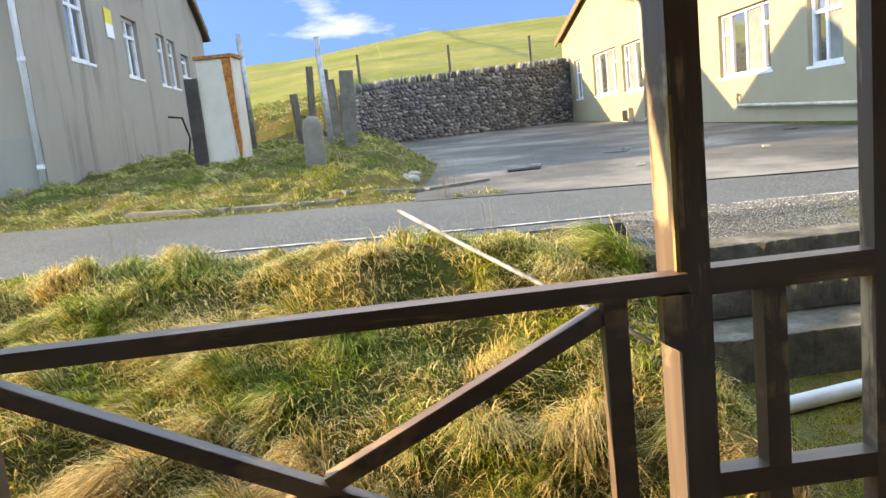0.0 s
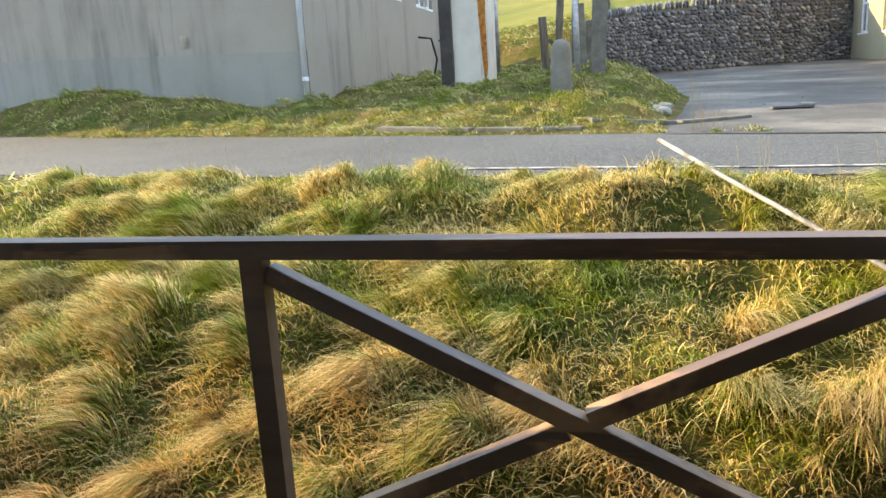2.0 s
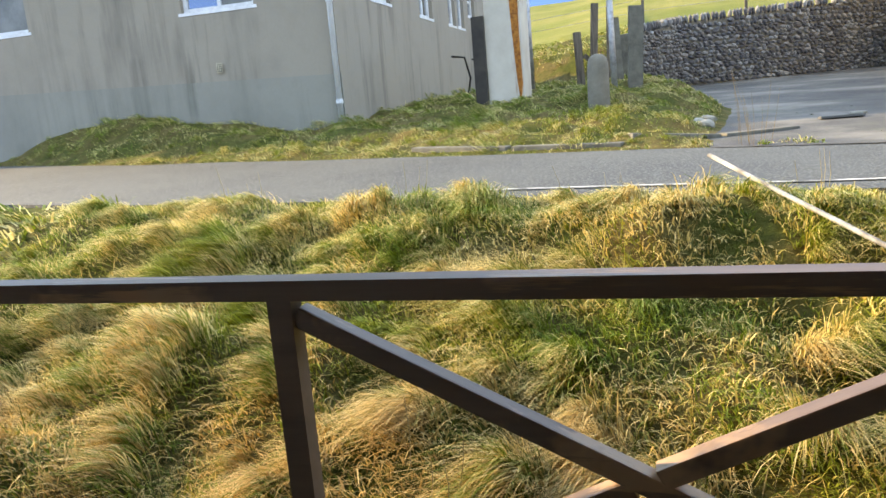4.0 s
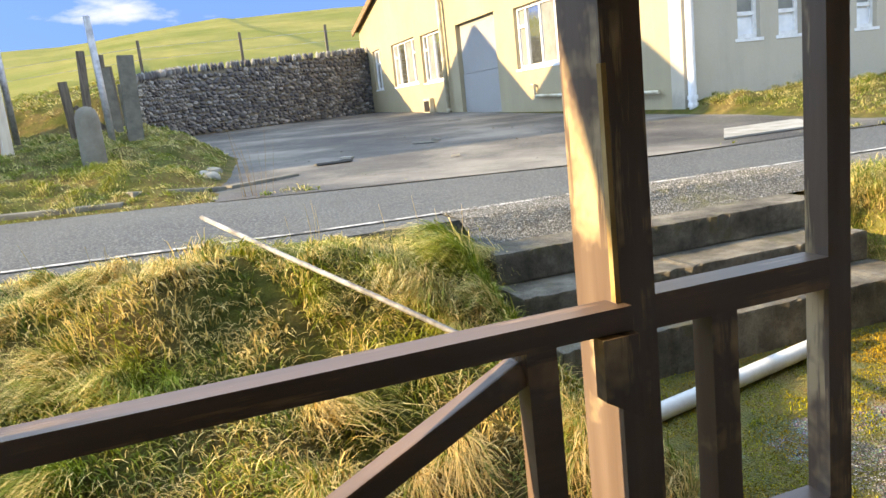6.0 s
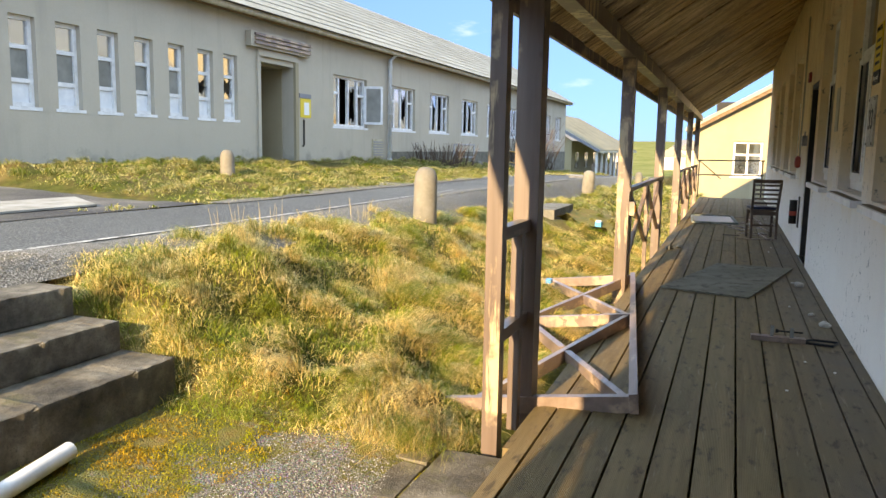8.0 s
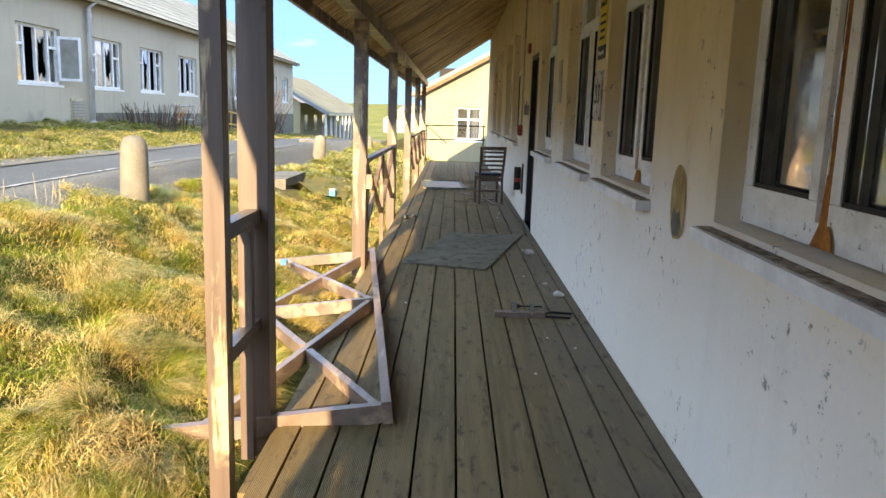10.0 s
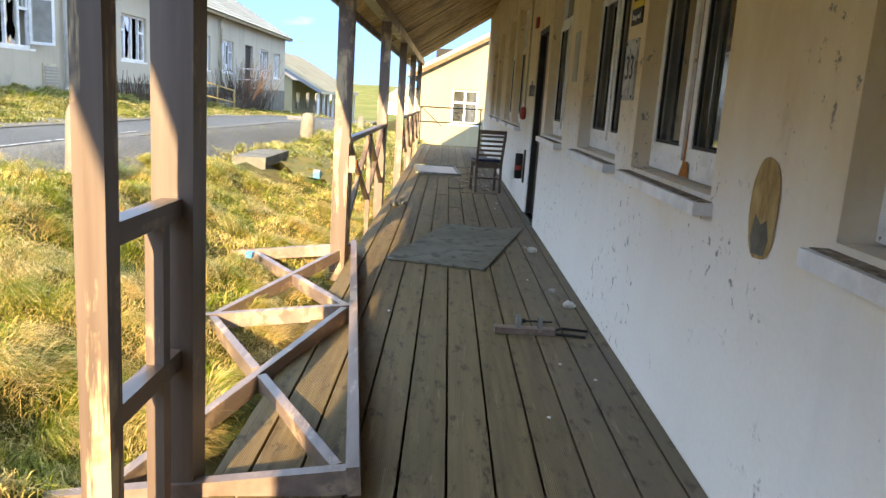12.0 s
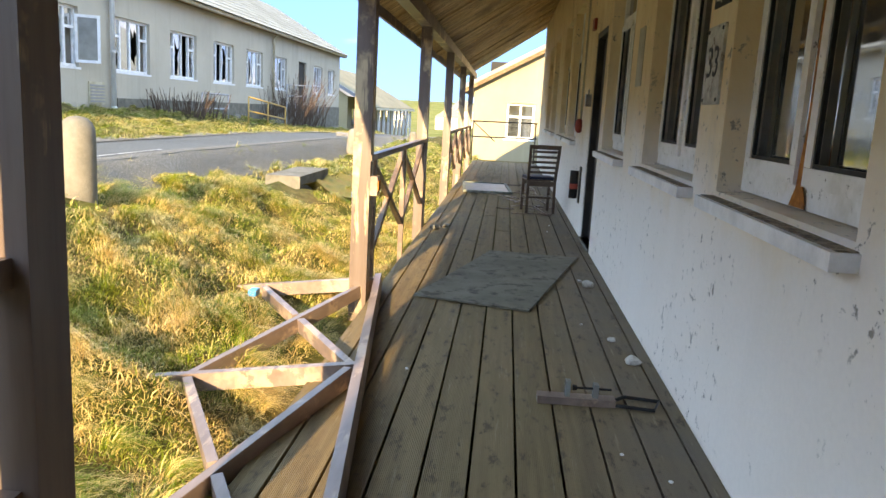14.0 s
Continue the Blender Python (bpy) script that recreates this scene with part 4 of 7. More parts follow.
downpipe("downpipe", [(7.62, AY - 0.28, 3.85), (7.52, AY - 0.1, 3.65), (7.52, AY - 0.1, 1.05), (7.50, AY - 0.14, 0.80)], 0.06, "downpipe", "white plastic rainwater downpipe at the corner of the hall")
downpipe("downpipe", [(20.33, AY - 0.28, 3.85), (20.33, AY - 0.1, 3.7), (20.33, AY - 0.1, 0.75)], 0.055, "downpipe", "pale rainwater downpipe on the hall front")
downpipe("downpipe", [(32.4, AY - 0.28, 3.85), (32.4, AY - 0.1, 3.7), (32.4, AY - 0.1, 1.2)], 0.05, "old_pipe", "old yellowed downpipe on the hall front")
downpipe("downpipe", [(AX - 0.12, 20.0, 4.25), (AX - 0.12, 19.75, 3.9), (AX - 0.12, 19.7, 0.95)], 0.06, "old_pipe", "cream downpipe in the valley between two gables")
tagged(mesh_object("pipe", tube([(AX - 0.08, 10.6, 1.15), (AX - 0.08, 14.7, 1.28), (AX - 0.08, 14.75, 1.5), (AX - 0.05, 14.9, 1.5)], 0.03, 8), "old_pipe"), "thin service pipe along the gable wall", "pipe")

for i, (a, b) in enumerate(strips_u):
    kinds = {(0, 0): "film_pane", (0, 1): ("broken" if i in (5, 6) else "milky_pane"), (0, 2): "dirty_glass"}
    window(f"window_{i + 1}", b - a, 1.24, [1], [0.36, 0.46, 0.42], face(a, AY + 0.08, 1.8, 0), glass_kinds=kinds, group="tall narrow windows of the hall", label="tall narrow white window with a filmed lower pane", sill_mat="upvc")
for i, (a, b) in enumerate(bw):
    kinds = {}
    for c in range(4):
        kinds[(c, 0)] = ("none", "broken", "dirty_glass", "broken")[(i + c + (i == 0)) % 4]
        kinds[(c, 1)] = ("dirty_glass", "broken", "none", "dirty_glass")[(i * 3 + c) % 4]
    if i == 0:
        kinds = {(0, 0): "dirty_glass", (0, 1): "dirty_glass", (1, 0): "none", (1, 1): "none", (2, 0): "broken", (2, 1): "broken", (3, 0): "none", (3, 1): "dirty_glass"}
    window(f"window_{i + 10}", b - a, 1.25, [0.9, 1.1, 1.1, 0.9], [0.8, 0.42], face(a, AY + 0.08, 1.8, 0), glass_kinds=kinds, tall=(1, 2), group="broken windows of the hall", label="white plastic window with smashed panes")
# opened sash of the first broken window
e = empty("window_sash", face(19.05, AY + 0.06, 1.9, -62), "white window sash hanging open", "window sash")
part("sash_frame", boxes((0, 0.5, 0, 0.045, 0, 0.06), (0, 0.5, 0, 0.045, 0.94, 1.0), (0, 0.06, 0, 0.045, 0.06, 0.94), (0.44, 0.5, 0, 0.045, 0.06, 0.94)), "upvc", e)
part("pane", boxes((0.06, 0.44, 0.02, 0.026, 0.06, 0.94)), "milky_pane", e)

gl = [[1], [1, 1.5, 1.5, 1], [1, 1.5, 1.5, 1], [1, 1.6, 1.6, 1], [1, 1.3]]
gl[0] = [1, 1]
for i, ((a, b), (z0, z1)) in enumerate(zip(gh, gz)):
    window(f"window_{i + 20}", b - a, z1 - z0, gl[i], [0.66, 0.34] if i in (0, 4) else [1], face(AX + 0.08, b, z0, -90), label="white plastic casement window in the sunlit gable", glass_kinds={(c, r): "milky_pane" if (c + i) % 2 else "dirty_glass" for c in range(4) for r in range(2)})
    if i in (1, 2, 3):
        w_ = b - a
        for side in (0.0, w_ * (1 - 1 / sum(gl[i]) * 1)):
            tagged(mesh_object("window_bar", boxes((side + 0.03, side + w_ / sum(gl[i]) - 0.03, 0.0, 0.07, (z1 - z0) * 0.66, (z1 - z0) * 0.66 + 0.06)), "upvc"), "white glazing bar across a narrow casement", "glazing bar", kind="structure").matrix_basis = face(AX + 0.082, b, z0, -90)
# blocked doorway, pebbledashed
tagged(mesh_object("blocked_doorway", boxes((0, 2.4, 0, 0.12, 0, 1.18), (0, 2.4, 0.02, 0.12, 1.19, 2.4)), "pebbledash"), "wide doorway blocked with grey pebbledash panels", "doorway", kind="structure").matrix_basis = face(AX + 0.1, 19.0, 0.8, -90)
e = empty("gable_vent", face(AX - 0.01, 18.1, 4.15, -90), "pale louvred vent high in the gable", "vent")
part("frame", boxes((0, 0.6, -0.02, 0.02, 0, 0.05), (0, 0.6, -0.02, 0.02, 0.4, 0.45), (0, 0.05, -0.02, 0.02, 0.05, 0.4), (0.55, 0.6, -0.02, 0.02, 0.05, 0.4)), "old_pipe", e)
for i in range(5):
    part("slat", boxes((0.05, 0.55, -0.02, 0.01, 0.07 + i * 0.068, 0.1 + i * 0.068)), "old_pipe", e)
e = empty("wall_box", face(AX - 0.02, 21.75, 1.08, -90), "rusted metal vent box on the gable wall", "vent")
case = part("case", boxes((0, 0.6, -0.12, 0.0, 0, 0.42)), "old_pipe", e, bevel=0.015)
part("grille", boxes((0.08, 0.52, -0.135, -0.121, 0.06, 0.36)), "black_metal", case)
e = empty("bulkhead_light", face(AX - 0.02, 17.3, 3.62, -90), "small yellowed bulkhead lamp over the doorway", "wall lamp")
part("base", boxes((0, 0.28, -0.03, 0.0, 0, 0.12)), "old_pipe", e, bevel=0.01)
part("cover", boxes((0.03, 0.25, -0.09, -0.031, 0.015, 0.105)), "notice_yellow", e, bevel=0.02)

# porch doorway of the hall
e = empty("door_1", pose(14.2, AY, 0.93), "deep open doorway with a dark stained porch", "doorway", kind="structure")
part("porch_side", boxes((0.0, 0.03, 0.3, 1.5, 0, 2.09)), "render_hall", e)
part("porch_side", boxes((1.27, 1.3, 0.3, 1.5, 0, 2.09)), "render_gable", e)
part("porch_back", boxes((0.0, 1.3, 1.5, 1.55, 0, 2.09)), "render_dark", e)
part("porch_floor", boxes((0.0, 1.3, 0.0, 1.5, -0.06, 0.0)), "dark_concrete", e)
part("porch_ceiling", boxes((0.0, 1.3, 0.3, 1.5, 2.05, 2.09)), "render_dark", e)
part("jamb", boxes((-0.1, -0.002, -0.05, 0.05, 0, 2.2)), "render_hall", e)
part("jamb", boxes((1.302, 1.42, -0.06, 0.05, 0, 2.2)), "render_gable", e)
part("lintel", boxes((-0.1, 1.42, -0.06, 0.05, 2.2, 2.33)), "render_hall", e)
e = empty("door_canopy", pose(13.75, AY, 3.28), "weathered timber sign board over the doorway", "canopy")
part("board", boxes((0, 2.25, -0.14, -0.004, 0, 0.3)), "render_hall", e, bevel=0.01)
for i in range(3):
    part("slat", boxes((0.1, 2.2, -0.19, -0.142, 0.05 + i * 0.085, 0.1 + i * 0.085)), "fallen_wood", e)
e = empty("door_steps", pose(14.0, AY - 1.2, 0.45), "worn concrete steps to the hall doorway", "steps")
for i in range(3):
    part("step", boxes((0, 1.75, i * 0.4, 1.19, i * 0.16, i * 0.16 + 0.158)), "step_concrete", e, bevel=0.012)
e = empty("notice_board", pose(15.72, AY, 1.95), "faded notices fixed beside the doorway", "sign")
part("header", boxes((0, 0.5, -0.02, 0, 0.44, 0.53)), "notice_grey", e)
part("sheet", boxes((0.05, 0.5, -0.012, 0, 0.0, 0.42)), "notice_yellow", e)
part("sheet", boxes((0.2, 0.42, -0.016, -0.0125, 0.06, 0.34)), "notice_white", e)
tagged(mesh_object("conduit", tube([(15.9, AY - 0.02, 1.9), (15.9, AY - 0.02, 1.35), (15.85, AY - 0.02, 1.3)], 0.02, 6), "black_metal"), "thin dark conduit below the notices", "conduit")
for x0, x1 in ((19.4, 20.05), (26.0, 26.7)):
    e = empty("air_vent", pose(x0, AY, 1.02), "rusty louvred air vent low on the hall wall", "vent")
    vf = part("frame", boxes((0, x1 - x0, -0.03, 0, 0, 0.5)), "old_pipe", e, bevel=0.01)
    for i in range(6):
        part("slat", boxes((0.04, x1 - x0 - 0.04, -0.05, -0.031, 0.05 + i * 0.07, 0.09 + i * 0.07)), "grey_plastic", vf)
# soot and rough low plinth between them
tagged(mesh_object("plinth", wall_mesh(20.6, 44.3, 0.2, 1.18, 0.05, [(36.2, 37.7, 0.5, 1.2)], m=pose(0, AY - 0.05, 0)), "dark_concrete"), "dark damp-stained plinth of the hall", "plinth", kind="structure")


def hand_rail(name, pts, posts, mat, label, r=0.025):
    e = empty(name, pose(0, 0, 0), label, "railing")
    part("top_rail", tube(pts, r, 8), mat, e, smooth=True)
    part("mid_rail", tube([Vector(p) - Vector((0, 0, 0.42)) for p in pts], r, 8), mat, e, smooth=True)
    for p in posts:
        part("post", tube([(p[0], p[1], p[2]), (p[0], p[1], p[3])], r, 8), mat, e, smooth=True)
    return e


hand_rail("ramp_railing", [(26.1, 8.8, 1.4), (30.0, 8.8, 1.12)], [(26.1, 8.8, 0.45, 1.4), (28.0, 8.8, 0.4, 1.26), (30.0, 8.8, 0.3, 1.12)], "yellow_paint", "yellow tubular handrail beside the ramp")
hand_rail("ramp_railing", [(24.0, 9.4, 1.42), (26.0, 9.4, 1.42)], [(24.0, 9.4, 0.5, 1.42), (26.0, 9.4, 0.5, 1.42)], "metal_pole", "grey tubular handrail at the ramp head")
hand_rail("ramp_railing", [(31.5, 9.2, 1.95), (37.5, 9.2, 2.05)], [(31.5 + i * 1.2, 9.2, 0.1, 1.95 + i * 0.02) for i in range(6)], "metal_pole", "grey guard rail in front of the side door")
tagged(mesh_object("ramp", prism([(26.2, 0.2), (36.3, -0.1), (38, 0.95), (34.5, 0.95)], 9.2, 10.0), "dark_concrete"), "concrete access ramp to the side door", "ramp")
# a near-black sheet fills the opening in place of the shade inside
tagged(mesh_object("side_door", boxes((36.35, 37.55, AY + 0.1, AY + 0.16, 0.95, 3.05)), "interior_shade"), "near-black sheet standing for the shade in the hall's side doorway", "door", kind="structure")

# ---- the low hut with a lean-to beyond the hall ----
e = empty("far_house", pose(52.0, 9.6, 0), "low house with a tan slate roof carried down over a veranda", "house")
part("wall", boxes((0.4, 19.6, 1.7, 9.4, -1.6, 1.9)), "render_end", e)
part("gable", prism([(1.7, 1.9), (9.4, 1.9), (5.0, 3.9)], 0.4, 0.6, pose(0, 0, 0) @ Matrix(((0, 1, 0, 0), (1, 0, 0, 0), (0, 0, 1, 0), (0, 0, 0, 1)))), "render_end", e)
part("roof", prism([(-0.25, 1.30), (5.0, 4.15), (10.2, 1.9), (10.2, 1.8), (5.0, 4.02), (-0.25, 1.18)], 0.0, 20.0, Matrix(((0, 1, 0, 0), (1, 0, 0, 0), (0, 0, 1, 0), (0, 0, 0, 1)))), "tan_roof", e)
part("bargeboard", beam((-0.04, -0.25, 1.22), (-0.04, 5.0, 4.05), 0.06, 0.2), "notice_grey", e, "blue-grey painted bargeboard")
part("fascia", boxes((0.0, 20.0, -0.32, -0.27, 1.1, 1.26)), "old_pipe", e)
for i in range(10):
    part("porch_post", boxes((0.3 + i * 2.1, 0.44 + i * 2.1, -0.1, 0.04, -1.6, 1.19)), "downpipe", e)
for i in range(18):
    part("slat", boxes((0.8 + i * 1.05, 1.2 + i * 1.05, 0.3, 0.36, -1.6, 0.35)), "fallen_wood", e)
for i in range(5):
    part("window", boxes((1.6 + i * 3.6, 2.7 + i * 3.6, 1.66, 1.698, 0.0, 1.1)), "dirty_glass", e)
# near-black panel on the solid wall, painted shade of a doorway
part("doorway", boxes((0.36, 0.398, 2.6, 3.5, -1.6, 0.6)), "interior_shade", e)

# ---- the hut on the knoll: two gables side by side ----
DX, DY, DZ = -4.31, 11.2, 0.95
D_MID, D_END = 16.4, 22.5
DE, DA = 4.85, (6.4, 6.72)
K = (DY - 0.25) / 13.25


def hut_z(z):
    return 1.34 + (z - 1.34) * K


dh = [(12.84, 13.8, 3.09, 4.38), (15.57, 16.49, 3.04, 4.19), (17.8, 18.45, 3.03, 4.16), (18.66, 19.3, 3.03, 4.14), (19.75, 20.5, 3.38, 3.92)]
tagged(mesh_object("wall_hut_east", wall_mesh(DY + 0.3, D_END, DZ, DE, 0.3, dh, top=[(D_END, DE + 0.02), ((D_MID + D_END) / 2, DA[1]), (D_MID, DE + 0.06), ((D_MID + DY) / 2, DA[0]), (DY + 0.3, DE + 0.32)], m=pose(DX, 0, 0, 0, 0, 90)), "render_hut"), "gable wall of the hut with dark rain streaks", "wall", kind="structure")
fh = [(-11.3, -9.8, hut_z(3.36), 4.05), (-6.86, -5.6, hut_z(3.33), 4.05)]
tagged(mesh_object("wall_hut_south", wall_mesh(-18, DX, DZ, DE + 0.02, 0.3, fh, m=pose(0, DY, 0)), "render_hut"), "front wall of the hut in pale stained render", "wall", kind="structure")
tagged(mesh_object("plinth_hut", prism([(-18, 0.8), (DX + 0.02, 0.8), (DX + 0.02, hut_z(1.95)), (-18, hut_z(2.45))], DY - 0.025, DY - 0.003), "render_plinth"), "grey-green painted plinth of the hut", "plinth", kind="structure")
tagged(mesh_object("wall_hut_back", boxes((-18, DX - 0.3, D_END - 0.3, D_END, DZ, DE)), "render_hut"), "plain back wall of the hut", "wall", kind="structure")
tagged(mesh_object("wall_hut_west", boxes((-18.3, -18, DY, D_END, DZ, DE)), "render_hut"), "plain end wall of the hut", "wall", kind="structure")
tagged(mesh_object("partition_hut", boxes((-17.9, DX - 1.6, DY + 1.8, DY + 1.9, DZ, DE - 0.05), (DX - 1.7, DX - 1.6, DY + 1.9, D_END - 0.4, DZ, DE - 0.05)), "render_dark"), "dim inner wall of the hut", "wall", kind="structure")
SWAP = Matrix(((0, 1, 0, 0), (1, 0, 0, 0), (0, 0, 1, 0), (0, 0, 0, 1)))
for n_, (ya, yb) in enumerate(((DY, D_MID), (D_MID, D_END))):
    mid = (ya + yb) / 2
    half = (yb - ya) / 2
    out_l, out_r = (0.25 if n_ == 0 else 0.0), (0.25 if n_ == 1 else 0.0)
    slate_roof(f"roof_{n_ + 3}", (0, DA[n_] + 0.08), (-half - out_l, DE - 0.0 - out_l), (half + out_r, DE - 0.0 - out_r), 22.0, 36.0, pose(-36.0 + DX + 0.18, mid, 0) @ SWAP, "steep slate roof of the hut", rows=9, per=1.0)
    for s_ in (-1, 1):
        tagged(mesh_object("bargeboard", beam((DX + 0.14, mid + s_ * (half + 0.1), DE - 0.1), (DX + 0.14, mid, DA[n_] + 0.05), 0.05, 0.2), "bargeboard"), "dark timber bargeboard of the hut", "bargeboard", kind="structure")
for i, (a, b, z0, z1) in enumerate(dh):
    window(f"window_{i + 30}", b - a, z1 - z0, [1, 1] if i < 2 else [1], [0.7, 0.3], face(DX - 0.08, a, z0, 90), label="white plastic window in the hut gable", glass_kinds={(c, r): "dirty_glass" for c in range(2) for r in range(2)})
for i, (a, b, z0, z1) in enumerate(fh):
    window(f"window_{i + 40}", b - a, z1 - z0, [1, 1], [1], face(a, DY + 0.08, z0, 0), label="white plastic window in the hut front", glass_kinds={(0, 0): "dirty_glass", (1, 0): "milky_pane"})
downpipe("downpipe", [(DX - 0.04, DY - 0.05, 4.8), (DX - 0.02, DY - 0.09, 4.6), (DX - 0.02, DY - 0.09, 1.2)], 0.045, "downpipe", "white downpipe at the corner of the hut")
e = empty("wall_notice", face(DX + 0.01, 14.6, 3.65, 90), "faded yellow and white notice on the hut wall", "sign")
part("sheet", boxes((0, 0.37, -0.012, 0, 0, 0.25)), "notice_white", e)
part("sheet", boxes((0, 0.37, -0.012, 0, 0.252, 0.52)), "notice_yellow", e)
e = empty("air_brick", pose(-6.35, DY - 0.03, hut_z(2.18)), "small rusty air brick in the hut wall", "air brick")
part("frame", boxes((0, 0.1, -0.006, 0.0, 0, 0.15)), "old_pipe", e)
# raised black blocks painted as the shade in the brick's openings
for i in range(3):
    for j in range(4):
        part("hole", boxes((0.012 + i * 0.03, 0.028 + i * 0.03, -0.008, -0.0061, 0.015 + j * 0.033, 0.033 + j * 0.033)), "ink", e)
for y0 in (17.6, 19.6):
    tagged(mesh_object("cycle_hoop", tube([(DX + 0.05, y0, 2.3), (DX + 0.35, y0, 2.25), (DX + 0.4, y0 + 0.25, 1.8), (DX + 0.25, y0 + 0.35, 1.2)], 0.025, 8), "black_metal"), "bent black metal hoop against the hut wall", "hoop")

# ---- stone retaining wall behind the yard: packed stones ----
SW = [(-0.3, 21.0, 1.2, 2.62), (0.9, 23.8, 1.3, 2.95), (7.6, 28.0, 1.35, 3.42)]
core = bmesh.new()
for (xa, ya, za, ta), (xb, yb, zb, tb) in zip(SW, SW[1:]):
    d = Vector((xb - xa, yb - ya, 0))
    nrm = Vector((-d.y, d.x, 0)).normalized() * 0.4
    f = [core.verts.new(p) for p in ((xa, ya, za - 0.4), (xb, yb, zb - 0.4), (xb, yb, tb), (xa, ya, ta))]
    b = [core.verts.new((v.co + nrm)) for v in f]
    core.faces.new(f)
    core.faces.new(list(reversed(b)))
    for i in range(4):
        core.faces.new((f[i], b[i], b[(i + 1) % 4], f[(i + 1) % 4]))
stone_wall = tagged(mesh_object("retaining_wall", core, "dark_concrete"), "drystone retaining wall of dark rubble with upright coping", "wall", kind="structure")

# ---- the veranda building ----
VX0, VX1 = -3.2, 24.4
wins = [(-1.9, -0.75), (2.92, 4.24), (5.2, 6.5), (6.92, 8.3), (9.12, 10.45), (13.2, 14.6), (15.0, 16.4), (17.6, 19.0), (19.6, 21.0)]
vholes = [(a, b, 1.04, 2.78) for a, b in wins] + [(10.72, 11.62, 0.02, 2.2), (-0.25, 1.0, 0.02, 2.15)]
vm = pose(0, 0, 0) @ Matrix.Diagonal((1, -1, 1, 1))
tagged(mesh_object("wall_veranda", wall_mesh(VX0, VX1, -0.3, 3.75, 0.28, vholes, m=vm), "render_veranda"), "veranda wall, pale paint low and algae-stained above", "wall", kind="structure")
tagged(mesh_object("wall_room", boxes((VX0, VX1, -3.3, -3.2, 0, 3.7), (VX0, VX0 + 0.1, -3.2, -0.28, 0, 3.7), (VX1 - 0.1, VX1, -3.2, -0.28, 0, 3.7), (1.6, 1.7, -3.2, -0.29, 0, 3.7), (-1.2, -1.1, -3.2, -0.29, 0, 3.7)), "render_dark"), "dim inner walls behind the windows", "wall", kind="structure")
# room shade painted into floor and ceiling as near-black
tagged(mesh_object("floor_room", boxes((VX0, VX1, -3.3, -0.001, -0.2, -0.01)), "interior_shade"), "floor of the rooms, coloured near-black for shade", "floor", kind="structure")
tagged(mesh_object("ceiling_room", boxes((VX0, VX1, -3.3, -0.28, 3.7, 3.78)), "interior_shade"), "ceiling of the rooms, coloured near-black for shade", "ceiling", kind="structure")

# added out of view: keeps the low sun off the veranda wall
tagged(mesh_object("wall_end", boxes((VX0 - 0.25, VX0, 0.0, 2.2, -0.4, 3.6)), "render_veranda"), "unseen wall added across the veranda end to block the sun", "wall", kind="structure")
# deck on joists
joist = boxes((VX0, VX1, 1.60, 1.68, -0.20, -0.034), (VX0, VX1, 0.05, 0.12, -0.20, -0.034), (VX0, VX1, 0.85, 0.92, -0.2, -0.034))
tagged(mesh_object("deck_frame", joist, "deck_joist"), "dark joists under the boards", "deck frame", kind="structure")
deck = empty("deck", pose(0, 0, 0), "grooved timber veranda deck, worn and green with algae", "deck", kind="structure")
PITCH = 0.1745
rng = random.Random(3)
lens_ = [(VX0, -0.9), (-0.896, 12.6), (12.604, 18.2), (18.204, VX1)]
for i in range(11):
    y0 = 0.0815 + (i - 1) * PITCH
    y1 = min(y0 + PITCH - 0.011, 1.733)
    y0 = max(y0, 0.004)
    off = rng.uniform(-0.9, 0.9)
    for j, (a, b) in enumerate(lens_):
        a2 = a if j == 0 else a + off
        b2 = b if j == len(lens_) - 1 else b + off
        bm = bmesh.new()
        z = rng.uniform(-0.003, 0.002)
        add_box(bm, a2, b2 - 0.004, y0, y1, -0.032, z)
        part("board", bm, "deck_wood", deck, bevel=0.004)
# concrete edge at the opening
tagged(mesh_object("threshold_slab", boxes((1.55, 3.97, 1.745, 2.04, -0.3, -0.055)), "step_concrete", bevel=0.012), "worn concrete slab at the edge of the deck", "slab", kind="structure")
tagged(mesh_object("deck_edge", boxes((VX0, 1.545, 1.735, 1.765, -0.2, -0.004), (3.975, VX1, 1.735, 1.765, -0.2, -0.004)), "deck_wood"), "edge board of the veranda deck", "board", kind="structure")

e = empty("broken_slab", pose(0, 0, 0), "cracked concrete slab fragments beside the gravel", "slab")
FLAT = Matrix(((1, 0, 0, 0), (0, 0, 1, 0), (0, 1, 0, 0), (0, 0, 0, 1)))
part("fragment", prism([(3.98, 2.46), (4.06, 2.30), (4.04, 2.06), (3.79, 2.06), (3.80, 2.24)], -0.12, -0.052, FLAT), "step_concrete", e, bevel=0.006)
part("fragment", prism([(3.775, 2.06), (3.785, 2.24), (3.60, 2.27), (3.41, 2.20), (3.44, 2.06)], -0.12, -0.06, FLAT), "step_concrete", e, bevel=0.006)

